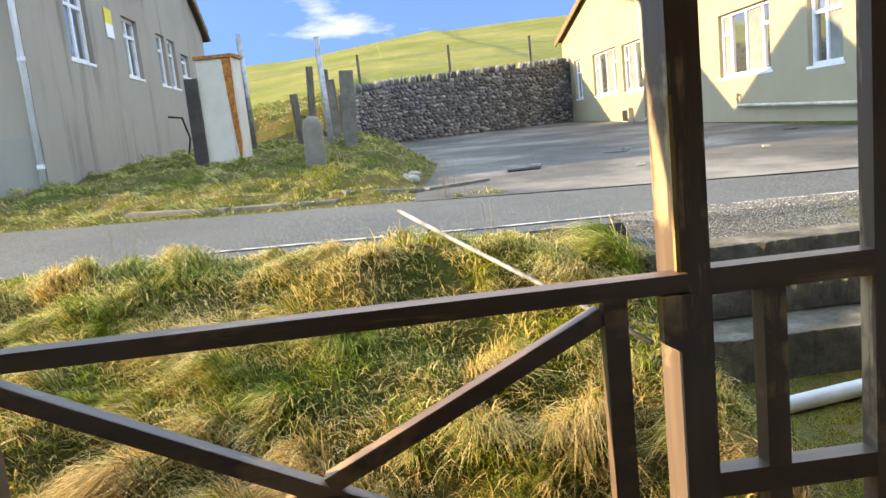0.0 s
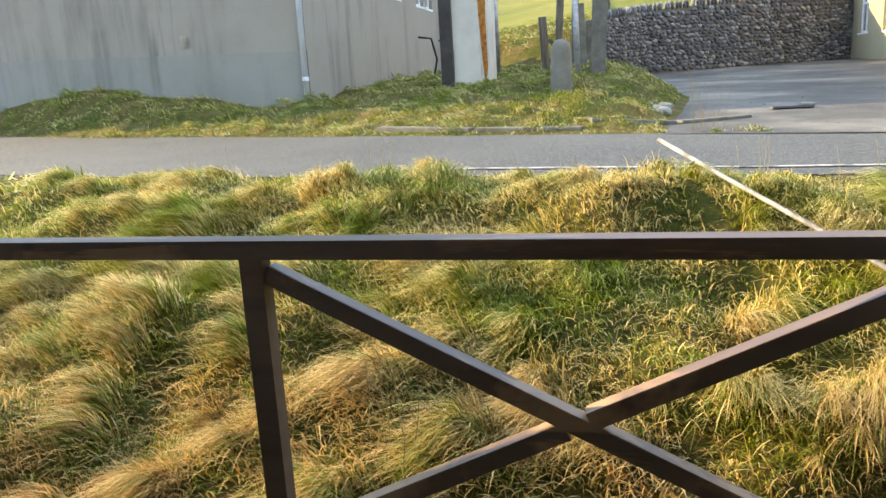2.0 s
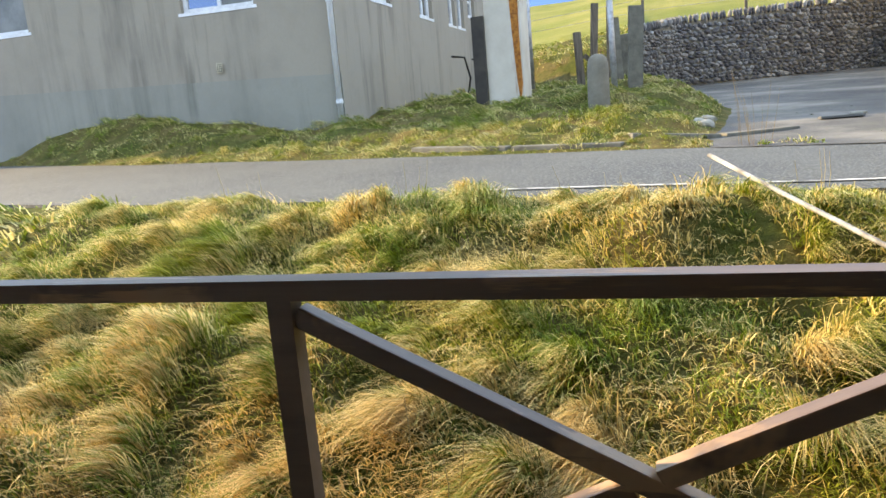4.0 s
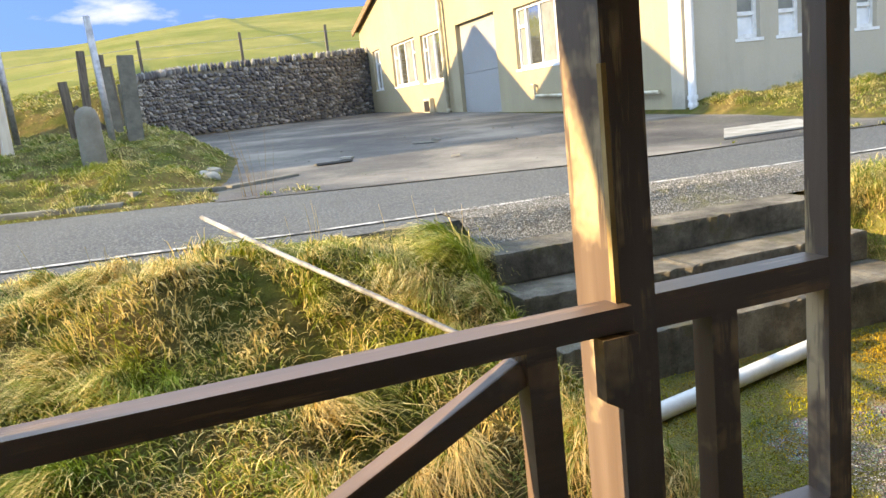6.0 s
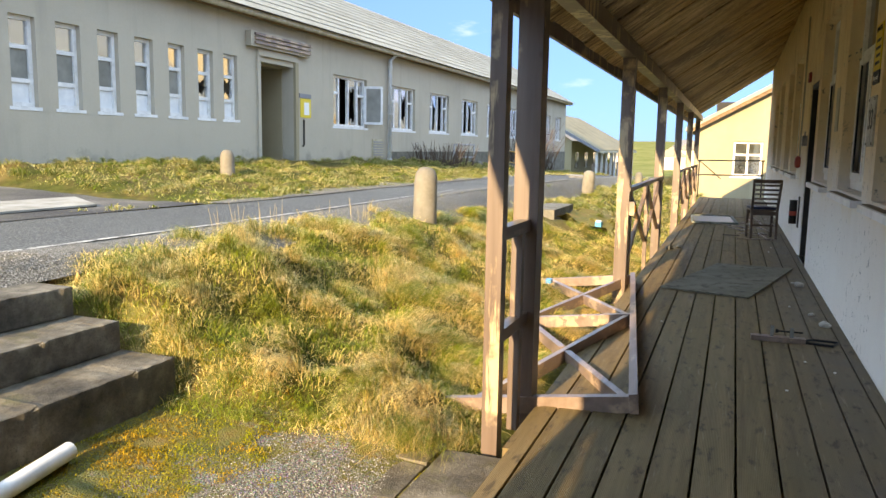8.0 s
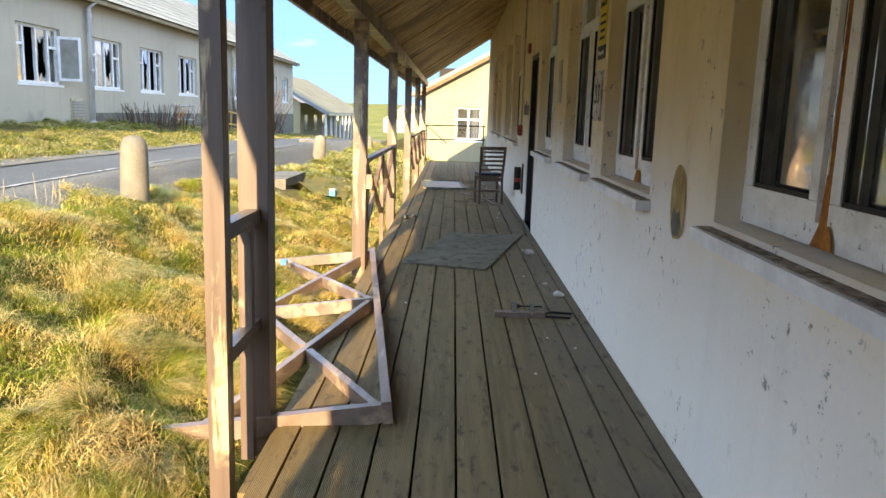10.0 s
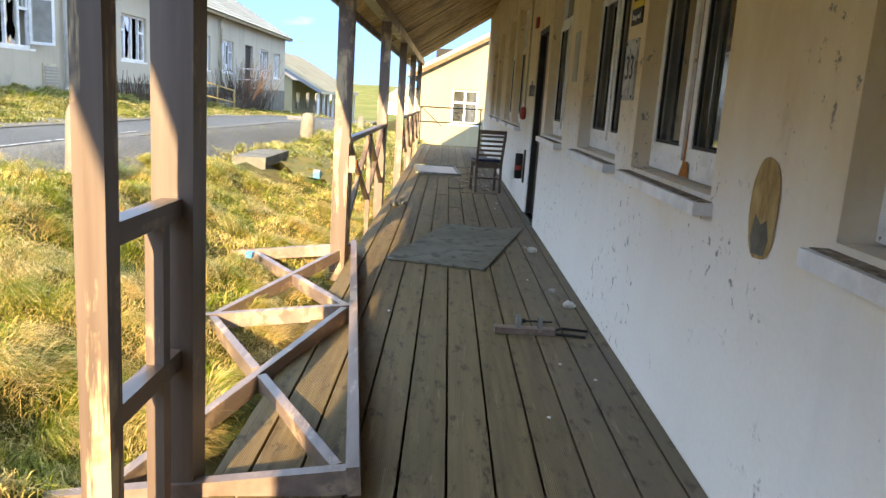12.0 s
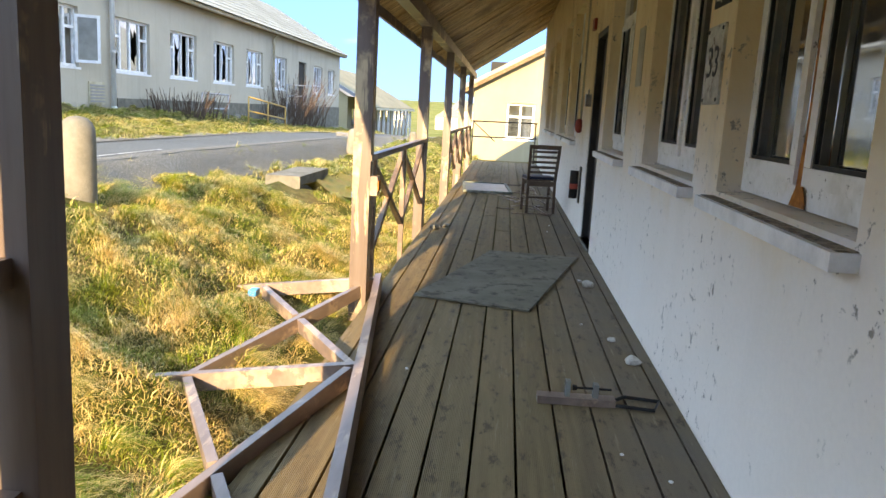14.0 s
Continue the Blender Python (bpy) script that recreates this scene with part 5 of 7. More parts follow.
# roof over the veranda, with a boarded soffit
S0, S1 = (0.0, 3.62), (2.14, 2.22)
sl = Vector((0, S1[0] - S0[0], S1[1] - S0[1])).normalized()
up = Vector((0, -sl.z, sl.y))
ceil = bmesh.new()
L = math.hypot(S1[0] - S0[0], S1[1] - S0[1])
nb = 1
rng = random.Random(5)
for i in range(nb):
    x = VX0
    while x < VX1 - 0.1:
        w = rng.choice((0.55, 0.6, 0.62, 0.9))
        x2 = min(VX1, x + w)
        a, b = L * i / nb, L * (i + 1) / nb - 0.004
        dz = rng.uniform(0, 0.022)
        pts = []
        for t in (a, b):
            base = Vector((0, S0[0], S0[1])) + sl * t
            for q in (0.0, 0.02):
                pts.append(base + up * (q + dz))
        v = [ceil.verts.new((xx, p.y, p.z)) for xx in (x, x2 - 0.012) for p in pts]
        for f in ((0, 1, 3, 2), (4, 6, 7, 5), (0, 4, 5, 1), (2, 3, 7, 6), (0, 2, 6, 4), (1, 5, 7, 3)):
            ceil.faces.new([v[k_] for k_ in f])
        x = x2
tagged(mesh_object("ceiling_veranda", ceil, "soffit"), "sloping soffit of weathered bare plywood boards", "ceiling", kind="structure")
rf = bmesh.new()
v = []
for xx in (VX0 - 0.1, VX1):
    for t, q in ((-3.9, 0.16), (L + 0.05, 0.16), (L + 0.05, 0.03), (-3.9, 0.03)):
        p = Vector((0, S0[0], S0[1])) + sl * t + up * q
        v.append(rf.verts.new((xx, p.y, p.z)))
for f in ((0, 1, 2, 3), (7, 6, 5, 4), (0, 4, 5, 1), (1, 5, 6, 2), (2, 6, 7, 3), (3, 7, 4, 0)):
    rf.faces.new([v[k_] for k_ in f])
tagged(mesh_object("roof_veranda", rf, "slate_roof"), "slate roof carried down over the veranda", "roof", kind="structure")
tagged(mesh_object("eaves_beam", boxes((VX0, VX1, 1.80, 1.92, 2.22, 2.36)), "post_wood"), "brown eaves beam on the veranda posts", "beam", kind="structure")
tagged(mesh_object("fascia_veranda", boxes((VX0, VX1, 2.13, 2.16, 2.14, 2.34)), "post_wood"), "brown fascia board along the eaves", "fascia", kind="structure")

# posts
PY = 1.855
POST_LABEL = "square brown-painted timber veranda post with flaking paint"
posts_x = [(-2.6, 0.055), (4.655, 0.064), (8.35, 0.06), (11.95, 0.06), (15.5, 0.06), (19.1, 0.06), (22.7, 0.06)]
for x, hw in posts_x:
    tagged(mesh_object("veranda_post", boxes((x - hw, x + hw, PY - hw, PY + hw, -0.3, 2.218)), "post_wood", bevel=0.007), POST_LABEL, "post", "veranda posts", kind="")


tagged(mesh_object("veranda_post", boxes((1.008, 1.082, PY - 0.045, PY + 0.085, -0.3, 2.218)), "post_wood", bevel=0.007), "deep brown timber veranda post, paint flaked to bare wood", "post", "veranda posts")


def narrow_panel(x_thin, x_mid, x_main, label, hw_thin=0.027, hw_main=0.053):
    """A narrow framed panel beside the opening."""
    e = empty("side_panel", pose(0, 0, 0), label, "railing", "panels beside the opening")
    part("thin_post", boxes((x_thin - hw_thin, x_thin + hw_thin, PY - hw_thin, PY + hw_thin, -0.3, 2.218)), "post_wood", e, bevel=0.006)
    a, b = sorted((x_thin, x_main))
    lo, hi = (a + hw_thin if a == x_thin else a + hw_main), (b - hw_thin if b == x_thin else b - hw_main)
    part("rung", boxes((lo, hi, PY - 0.03, PY + 0.03, 0.925, 0.985)), "rail_wood", e, bevel=0.005)
    part("rung", boxes((lo, hi, PY - 0.028, PY + 0.028, 0.44, 0.50)), "rail_wood", e, bevel=0.005)
    part("baluster", boxes((x_mid - 0.027, x_mid + 0.027, PY - 0.027, PY + 0.027, -0.1, 0.924)), "post_wood", e, bevel=0.005)
    return e


narrow_panel(1.498, 1.235, 1.037, "narrow brown timber panel with two rungs beside the opening", 0.027, 0.045)
narrow_panel(4.09, 4.47, 4.655, "narrow brown timber panel with two rungs beside the opening", 0.038, 0.064)


def rail_panel(x0, x1, small, m=None, label="brown timber railing with crossed braces", mat="rail_wood", low=0.27, bare=()):
    e = empty("railing", m or pose(0, 0, 0), label, "railing", "veranda railings")
    RY = PY - 0.038
    part("top_rail", boxes((x0, x1, RY - 0.03, RY + 0.026, 0.946, 0.987)), mat, e, bevel=0.005)
    for x in small:
        part("small_post", boxes((x - 0.026, x + 0.026, RY - 0.022, RY + 0.022, -0.15, 0.945)), mat, e, bevel=0.005)
    for n_, (a, b) in enumerate(zip(small, small[1:])):
        if n_ in bare:
            continue
        l_, r_ = a + 0.026, b - 0.026
        part("brace", beam((l_, RY + 0.008, 0.91), (r_, RY + 0.008, low), 0.042, 0.042), mat, e, bevel=0.005)
        mid, half = (l_ + r_) / 2, (0.91 + low) / 2
        d = Vector((r_ - l_, 0, 0.91 - low)).normalized() * 0.026
        c = Vector((mid, RY + 0.008, half))
        part("brace", beam((l_, RY + 0.008, low), c - d, 0.042, 0.042), mat, e, bevel=0.005)
        part("brace", beam(c + d, (r_, RY + 0.008, 0.91), 0.042, 0.042), mat, e, bevel=0.005)
    return e


rail_panel(-2.6, 1.022, [-1.9, -0.51, 0.86], label="brown timber railing with crossed braces, paint worn on top", bare=(0,))
rail_panel(8.3, 12.0, [8.55, 10.15, 11.75])
for x in (15.5, 19.1):
    rail_panel(x + 0.07, x + 3.53, [x + 0.2, x + 1.8, x + 3.4])
# block under the rail end
tagged(mesh_object("rail_block", prism([(0.955, 0.842), (1.022, 0.80), (1.022, 0.945), (0.955, 0.945)], PY - 0.085, PY - 0.055), "post_wood"), "chamfered timber block under the rail end", "block")
e = empty("junction_box", pose(8.29, PY - 0.07, 0.72), "rusty metal junction box on a veranda post", "box")
jbox = part("box", boxes((-0.045, 0.05, -0.05, 0, 0, 0.13)), "fallen_wood", e, bevel=0.006)
part("lid", boxes((-0.04, 0.045, -0.058, -0.051, 0.03, 0.1)), "rust", jbox)

# the railing panel that has fallen on the deck
fm = Matrix.Translation((4.63, 1.235, 0.0)) @ pose(0, 0, 0, 0, 0, math.degrees(math.atan2(0.49, 3.95)))
e = empty("fallen_railing", fm @ pose(0, 0, 0.012, -6.0, 0, 0), "broken railing panel lying flat, greyed brown timber", "railing")
W = "fallen_wood"
part("top_rail", boxes((0.0, 3.98, 0.0, 0.046, 0.0, 0.105)), W, e, bevel=0.006)
for u in (0.04, 2.06, 3.93):
    part("small_post", boxes((u - 0.024, u + 0.024, 0.047, 1.14, 0.0, 0.088)), W, e, bevel=0.005)
for a, b in ((0.077, 2.023), (2.097, 3.893)):
    l_, r_, lo_, hi_ = a, b, 0.08, 0.84
    part("brace", beam((l_, hi_, 0.04), (r_, lo_, 0.04), 0.044, 0.085), W, e, bevel=0.005)
    c, d = Vector(((l_ + r_) / 2, (lo_ + hi_) / 2, 0.04)), Vector((r_ - l_, hi_ - lo_, 0)).normalized() * 0.05
    part("brace", beam((l_, lo_, 0.04), c - d, 0.044, 0.085), W, e, bevel=0.005)
    part("brace", beam(c + d, (r_, hi_, 0.04), 0.044, 0.085), W, e, bevel=0.005)

# windows along the veranda
for i, (a, b) in enumerate(wins):
    w = b - a
    kinds = {(c, r): "dirty_glass" for c in range(2) for r in range(2)}
    e = window(f"window_{i + 50}", w, 1.72, [1, 1], [1.12, 0.6], face(b, -0.10, 1.05, 180), "old_upvc", "grimy white veranda window with peeling frame", kinds, sill=False, frame_w=0.075, depth=0.06, group="veranda windows")
    for x in (0.075, w / 2 + 0.037):
        bw_ = w / 2 - 0.112
        part("sash", boxes((x, x + bw_, -0.02, -0.002, 0.078, 0.14), (x, x + bw_, -0.02, -0.002, 1.04, 1.085), (x, x + 0.055, -0.02, -0.002, 0.142, 1.038), (x + bw_ - 0.055, x + bw_, -0.02, -0.002, 0.142, 1.038)), "old_upvc", e, bevel=0.004)
        for (p0, p1, q0, q1) in ((x + 0.055, x + bw_ - 0.055, 0.14, 0.155), (x + 0.055, x + 0.068, 0.156, 1.04), (x + bw_ - 0.068, x + bw_ - 0.055, 0.156, 1.04)):
            part("gasket", boxes((p0, p1, -0.014, 0.0, q0, q1)), "gasket", e)
    if i in (1, 2):
        part("rust_stain", boxes((w / 2 - 0.012, w / 2 + 0.012, -0.008, -0.001, 0.04, 0.9)), "rust", e, "orange rust run down the mullion")
        part("rust_stain", prism([(w / 2 - 0.075, 0.004), (w / 2 + 0.06, 0.004), (w / 2 + 0.045, 0.05), (w / 2 + 0.022, 0.085), (w / 2 + 0.014, 0.22), (w / 2 - 0.014, 0.22), (w / 2 - 0.03, 0.07)], -0.011, -0.0085), "rust", e, "orange rust patch at the foot of the mullion")
    s = empty("window_sill", pose(a - 0.04, 0, 0.965), "white sill with lichen and flaking paint on top", "window sill", "veranda window sills", "structure")
    part("slab", boxes((0, w + 0.08, -0.1, 0.075, 0.0, 0.05)), "upvc", s, bevel=0.006)
    part("top_crust", boxes((0.012, w + 0.068, -0.09, 0.055, 0.0505, 0.054)), "sill_top", s)

# doors
e = empty("door_2", pose(10.72, -0.08, 0.02), "dark narrow door standing in the veranda wall", "door", kind="structure")
part("door_frame", boxes((0, 0.06, -0.05, 0.07, 0, 2.18), (0.84, 0.9, -0.05, 0.07, 0, 2.18), (0.06, 0.84, -0.05, 0.07, 2.12, 2.18)), "dark_door", e, bevel=0.005)
leaf = part("leaf", boxes((0.062, 0.838, -0.04, 0.005, 0.01, 2.115)), "dark_door", e)
part("door_handle", boxes((0.1, 0.16, 0.006, 0.06, 1.0, 1.1)), "metal_pole", leaf, bevel=0.008)
part("threshold", boxes((0, 0.9, 0.0, 0.1, -0.02, 0.0)), "dark_concrete", e)
e = empty("key_safe", pose(11.72, 0.0, 1.44), "small grey metal key safe on the wall", "lock box")
part("body", boxes((-0.04, 0.04, 0, 0.06, 0, 0.13)), "metal_pole", e, bevel=0.012)
part("shackle", tube([(-0.02, 0.03, 0.12), (-0.02, 0.03, 0.18), (0.02, 0.03, 0.18), (0.02, 0.03, 0.12)], 0.007, 6), "metal_pole", e)
e = empty("door_sign", pose(11.75, 0.0, 2.26), "small dark red sign over the door", "sign")
part("plate", boxes((0, 0.18, 0, 0.03, 0, 0.12)), "red_plastic", e, bevel=0.006)
e = empty("fire_alarm", pose(12.55, 0.0, 1.12), "round red fire bell on the veranda wall", "alarm")
bm = lathe([(0.07, 0), (0.085, 0.02), (0.085, 0.045), (0.06, 0.07), (0.02, 0.075)], 18)
bmesh.ops.transform(bm, matrix=pose(0, 0, 0.1, -90), verts=bm.verts)
part("gong", bm, "red_plastic", e, smooth=True)
part("base", boxes((-0.06, 0.06, 0, 0.004, 0.03, 0.17)), "red_plastic", e)
tagged(mesh_object("conduit", tube([(12.55, 0.015, 3.2), (12.55, 0.015, 1.28)], 0.012, 6), "old_pipe"), "thin conduit down to the alarm", "conduit")
e = empty("fire_extinguisher_bracket", pose(12.1, 0.0, 0.34), "black bracketed fire extinguisher holder on the wall", "bracket")
part("back_plate", boxes((-0.07, 0.07, 0, 0.015, 0, 0.42)), "black_metal", e, bevel=0.005)
cyl = part("cylinder", tube([(0, 0.075, 0.05), (0, 0.075, 0.32), (0, 0.075, 0.37)], 0.05, 12), "black_metal", e, smooth=True)
part("label_band", tube([(0, 0.075, 0.16), (0, 0.075, 0.22)], 0.0515, 12), "red_plastic", cyl)

# notices and number plate on the pier
e = empty("number_plate", pose(6.74, 0.0, 1.40), "white number plate with worn black figures", "sign")
part("plate", boxes((-0.13, 0.13, 0.0, 0.012, 0, 0.34)), "worn_plate", e, bevel=0.004)
for dx, dz in ((-0.11, 0.02), (0.11, 0.02), (-0.11, 0.32), (0.11, 0.32)):
    bm = lathe([(0.009, 0), (0.009, 0.004)], 8)
    bmesh.ops.transform(bm, matrix=pose(dx, 0.0125, dz, -90), verts=bm.verts)
    part("screw", bm, "black_metal", e)


def lettering(text, size, m, mat, parent, thick=0.001):
    cu = bpy.data.curves.new("lettering", "FONT")
    cu.body, cu.size, cu.extrude, cu.align_x, cu.resolution_u = text, size, thick, "CENTER", 3
    ob = new("lettering", cu)
    ob.data.materials.append(MATS[mat])
    ob.parent = parent
    ob.matrix_basis = m
    return ob


lettering("33", 0.19, pose(0.0, 0.0135, 0.12, 90, 0, 180), "ink", e)
e = empty("danger_notice", pose(6.72, 0.0, 1.82), "yellow warning notice with a black footer", "sign")
part("sheet", boxes((-0.12, 0.12, 0, 0.008, 0.09, 0.40)), "notice_yellow", e)
part("footer", boxes((-0.12, 0.12, 0, 0.008, 0.0, 0.089)), "ink", e)
lettering("DANGER", 0.05, pose(0, 0.0095, 0.35, 90, 0, 180), "ink", e)
lettering("Keep out!", 0.045, pose(0, 0.0095, 0.028, 90, 0, 180), "notice_white", e)
for i in range(4):
    part("text_bar", boxes((-0.09, 0.09 - 0.02 * (i % 2), 0.0082, 0.009, 0.13 + i * 0.05, 0.15 + i * 0.05)), "ink", e)
tagged(mesh_object("peeled_notice", boxes((8.62, 8.84, 0, 0.006, 1.55, 1.95)), "old_pipe"), "faded brown notice board on the pier", "sign")

# bare oval patch on the wall and small scars
bm = bmesh.new()
rng = random.Random(11)
ring = []
for i in range(28):
    a = 2 * math.pi * i / 28
    k_ = 1 + 0.02 * math.sin(5 * a + 1) + rng.uniform(-0.015, 0.015)
    ca, sa = math.cos(a), math.sin(a)
    ring.append(bm.verts.new((4.70 + 0.108 * k_ * math.copysign(abs(ca) ** 0.8, ca), 0.0035, 1.06 + 0.165 * k_ * math.copysign(abs(sa) ** 0.85, sa))))
bm.faces.new(ring)
tagged(mesh_object("bare_patch", bm, "bare_patch"), "oval patch of bare brown wall where a fitting hung", "wall patch", kind="structure")
bm = bmesh.new()
ring = [bm.verts.new((4.70 + dx, 0.0055, 0.95 + dz)) for dx, dz in ((-0.05, -0.035), (0.045, -0.04), (0.07, 0.01), (0.05, 0.09), (0.0, 0.06), (-0.04, 0.08), (-0.07, 0.02))]
bm.faces.new(ring)
tagged(mesh_object("mortar_scar", bm, "dark_concrete"), "grey mortar scar inside the bare patch", "wall patch", kind="structure")

# far end of the veranda: rail and the neighbouring cream gable
hand_rail("end_railing", [(24.25, 0.05, 1.1), (24.25, 1.85, 1.08)], [(24.25, 0.1, 0, 1.1), (24.25, 1.82, 0, 1.08)], "black_metal", "thin dark rail across the veranda end", 0.018)
tagged(mesh_object("rail_brace", tube([(24.25, 1.8, 1.06), (24.25, 1.2, 0.55)], 0.014, 6), "black_metal"), "loose dark brace hanging from the end rail", "brace")
FAR = Matrix.Translation((2.5, 1.0, 1.33)) @ Matrix.Diagonal((1.3, 1.3, 1.3, 1)) @ Matrix.Translation((-2.5, -1.0, -1.33))
eg = empty("end_building", FAR @ pose(26.0, 0, 0), "cream rendered gable at the end of the veranda", "house")
part("wall", wall_mesh(-12, 1.95, -0.8, 2.1, 0.3, [(0.12, 0.95, 0.6, 1.65)], top=[(1.95, 2.2), (-5, 5.9), (-12, 2.2)], m=Matrix(((0, 1, 0, 0), (1, 0, 0, 0), (0, 0, 1, 0), (0, 0, 0, 1)))), "render_end", eg)
part("wall", boxes((0.3, 9, 1.65, 1.95, -1.5, 2.2)), "render_end", eg)
part("roof", prism([(-12.6, 1.9), (-5, 6.1), (2.35, 2.05), (2.35, 1.93), (-5, 5.95), (-12.6, 1.78)], -0.3, 9, Matrix(((0, 1, 0, 0), (1, 0, 0, 0), (0, 0, 1, 0), (0, 0, 0, 1)))), "slate_roof", eg)
part("bargeboard", beam((-0.25, 2.3, 1.95), (-0.25, -5, 5.98), 0.05, 0.2), "bargeboard", eg)
ew = window("window_70", 0.83, 1.05, [1, 1], [0.62, 0.38], FAR @ Matrix.Translation((26.08, 0.95, 0.6)) @ pose(0, 0, 0, 0, 0, -90), label="white plastic window in the end gable", glass_kinds={(0, 0): "dirty_glass"})
tagged(mesh_object("interior_end", boxes((35.0, 35.1, -7, 1.7, -1.0, 3.4)), "interior_shade"), "inner wall of the end house, coloured near-black for shade", "wall", kind="structure")

# ---- things lying on the deck ----
def ladder_chair(m):
    e = empty("dining_chair", m, "dark wooden ladder-back chair with a blue seat pad", "chair")
    w, d = 0.41, 0.42
    W = "chair_wood"
    for x in (-w / 2 + 0.02, w / 2 - 0.02):
        part("leg", beam((x, -d / 2 + 0.03, 0), (x, -d / 2 + 0.03, 0.44), 0.036, 0.036), W, e, bevel=0.004)
        part("back_post", beam((x, d / 2 - 0.03, 0.0), (x, d / 2 - 0.06, 0.44), 0.036, 0.036), W, e, bevel=0.004)
        part("back_post", beam((x, d / 2 - 0.06, 0.441), (x * 1.06, d / 2 + 0.035, 0.88), 0.036, 0.032), W, e, bevel=0.004)
        part("side_stretcher", beam((x, -d / 2 + 0.05, 0.2), (x, d / 2 - 0.06, 0.2), 0.02, 0.03), W, e)
    part("apron", boxes((-w / 2 + 0.035, w / 2 - 0.035, -d / 2 + 0.02, -d / 2 + 0.04, 0.37, 0.435)), W, e)
    part("apron", boxes((-w / 2 + 0.035, w / 2 - 0.035, d / 2 - 0.065, d / 2 - 0.045, 0.37, 0.435)), W, e)
    part("stretcher", boxes((-w / 2 + 0.03, w / 2 - 0.03, -0.01, 0.01, 0.185, 0.212)), W, e)
    sf = part("seat_frame", boxes((-w / 2, w / 2, -d / 2, d / 2 - 0.08, 0.441, 0.458)), W, e, bevel=0.005)
    part("seat_pad", boxes((-w / 2 + 0.01, w / 2 - 0.01, -d / 2 + 0.005, d / 2 - 0.085, 0.459, 0.495)), "seat_blue", sf, "dark blue vinyl pad", bevel=0.014)
    for i in range(5):
        z = 0.56 + i * 0.07
        y = d / 2 - 0.06 + (z - 0.44) / 0.44 * 0.095
        part("slat", boxes((-w / 2 + 0.035, w / 2 - 0.035, y - 0.009, y + 0.009, z - 0.016, z + 0.016)), W, e, bevel=0.003)
    part("crest_rail", boxes((-w / 2 - 0.01, w / 2 + 0.01, d / 2 + 0.018, d / 2 + 0.042, 0.872, 0.93)), W, e, bevel=0.006)
    return e


ladder_chair(pose(13.72, 0.40, 0.0, 0, 0, 100))

tagged(mesh_object("plywood_sheet", prism([(8.42, 1.47), (9.10, 1.29), (10.36, 0.97), (10.30, 0.155), (8.19, 0.66)], 0.006, 0.02, Matrix(((1, 0, 0, 0), (0, 0, 1, 0), (0, 1, 0, 0), (0, 0, 0, 1)))), "plywood_sheet"), "weathered sheet of mould-stained plywood lying on the deck", "board")

e = empty("glazed_sash", pose(15.7, 0.72, 0.012, 0, 0, 4), "discarded window sash with glass lying on the deck", "window sash")
part("sash_frame", boxes((0, 1.6, 0, 0.045, 0, 0.035), (0, 1.6, 0.775, 0.82, 0, 0.035), (0, 0.045, 0.046, 0.774, 0, 0.035), (1.555, 1.6, 0.046, 0.774, 0, 0.035)), "sash_green", e, bevel=0.006)
part("pane", boxes((0.046, 1.554, 0.046, 0.774, 0.014, 0.02)), "film_green", e, "dusty green-grey glass")
rng = random.Random(44)
for i in range(26):
    x, y = rng.uniform(13.2, 17.5), rng.uniform(0.15, 0.75)
    b = tagged(mesh_object("splinter", beam((0, 0, 0.008), (rng.uniform(0.15, 0.6), 0, 0.012 + rng.uniform(0, 0.03)), 0.018, 0.012), "fallen_wood"), "pale splinter of broken timber on the deck", "splinter", "splinters round the chair")
    b.matrix_basis = pose(x, y, 0.0, 0, 0, rng.uniform(0, 180))

# broken door closer: a timber rail with brackets and a bent black bar
e = empty("broken_bracket", pose(6.62, 0.31, 0.004, 0, 0, 92), "piece of timber with clear brackets and a bent black bar", "debris")
part("timber", boxes((0.0, 0.36, -0.035, 0.035, 0, 0.035)), "fallen_wood", e, bevel=0.004)
part("bracket", boxes((0.21, 0.235, -0.02, 0.02, 0.036, 0.11)), "milky_pane", e)
part("bracket", boxes((0.08, 0.105, -0.02, 0.02, 0.036, 0.10)), "milky_pane", e)
part("bolt", tube([(0.02, 0.0, 0.075), (0.18, 0.0, 0.075)], 0.006, 8), "black_metal", e)
part("bolt_head", tube([(0.18, 0, 0.075), (0.2, 0, 0.075)], 0.014, 8), "black_metal", e)
part("bent_bar", tube([(0.0, 0.03, 0.012), (-0.17, 0.06, 0.012), (-0.22, -0.06, 0.012), (-0.06, -0.09, 0.012), (0.0, -0.03, 0.012)], 0.009, 8), "black_metal", e)

rng = random.Random(9)


def pebble(x, y, z, s, mat, label, group=""):
    bm = bmesh.new()
    bmesh.ops.create_icosphere(bm, subdivisions=2, radius=s)
    for v in bm.verts:
        v.co *= 1 + 0.35 * noise.noise(v.co * (2.2 / s) + Vector((x * 9, y * 7, 0)))
        v.co.z *= 0.6
    b = tagged(mesh_object("rubble_stone", bm, mat), label, "stone", group)
    b.matrix_basis = pose(x, y, z + s * 0.42, 0, 0, rng.uniform(0, 360))
    return b


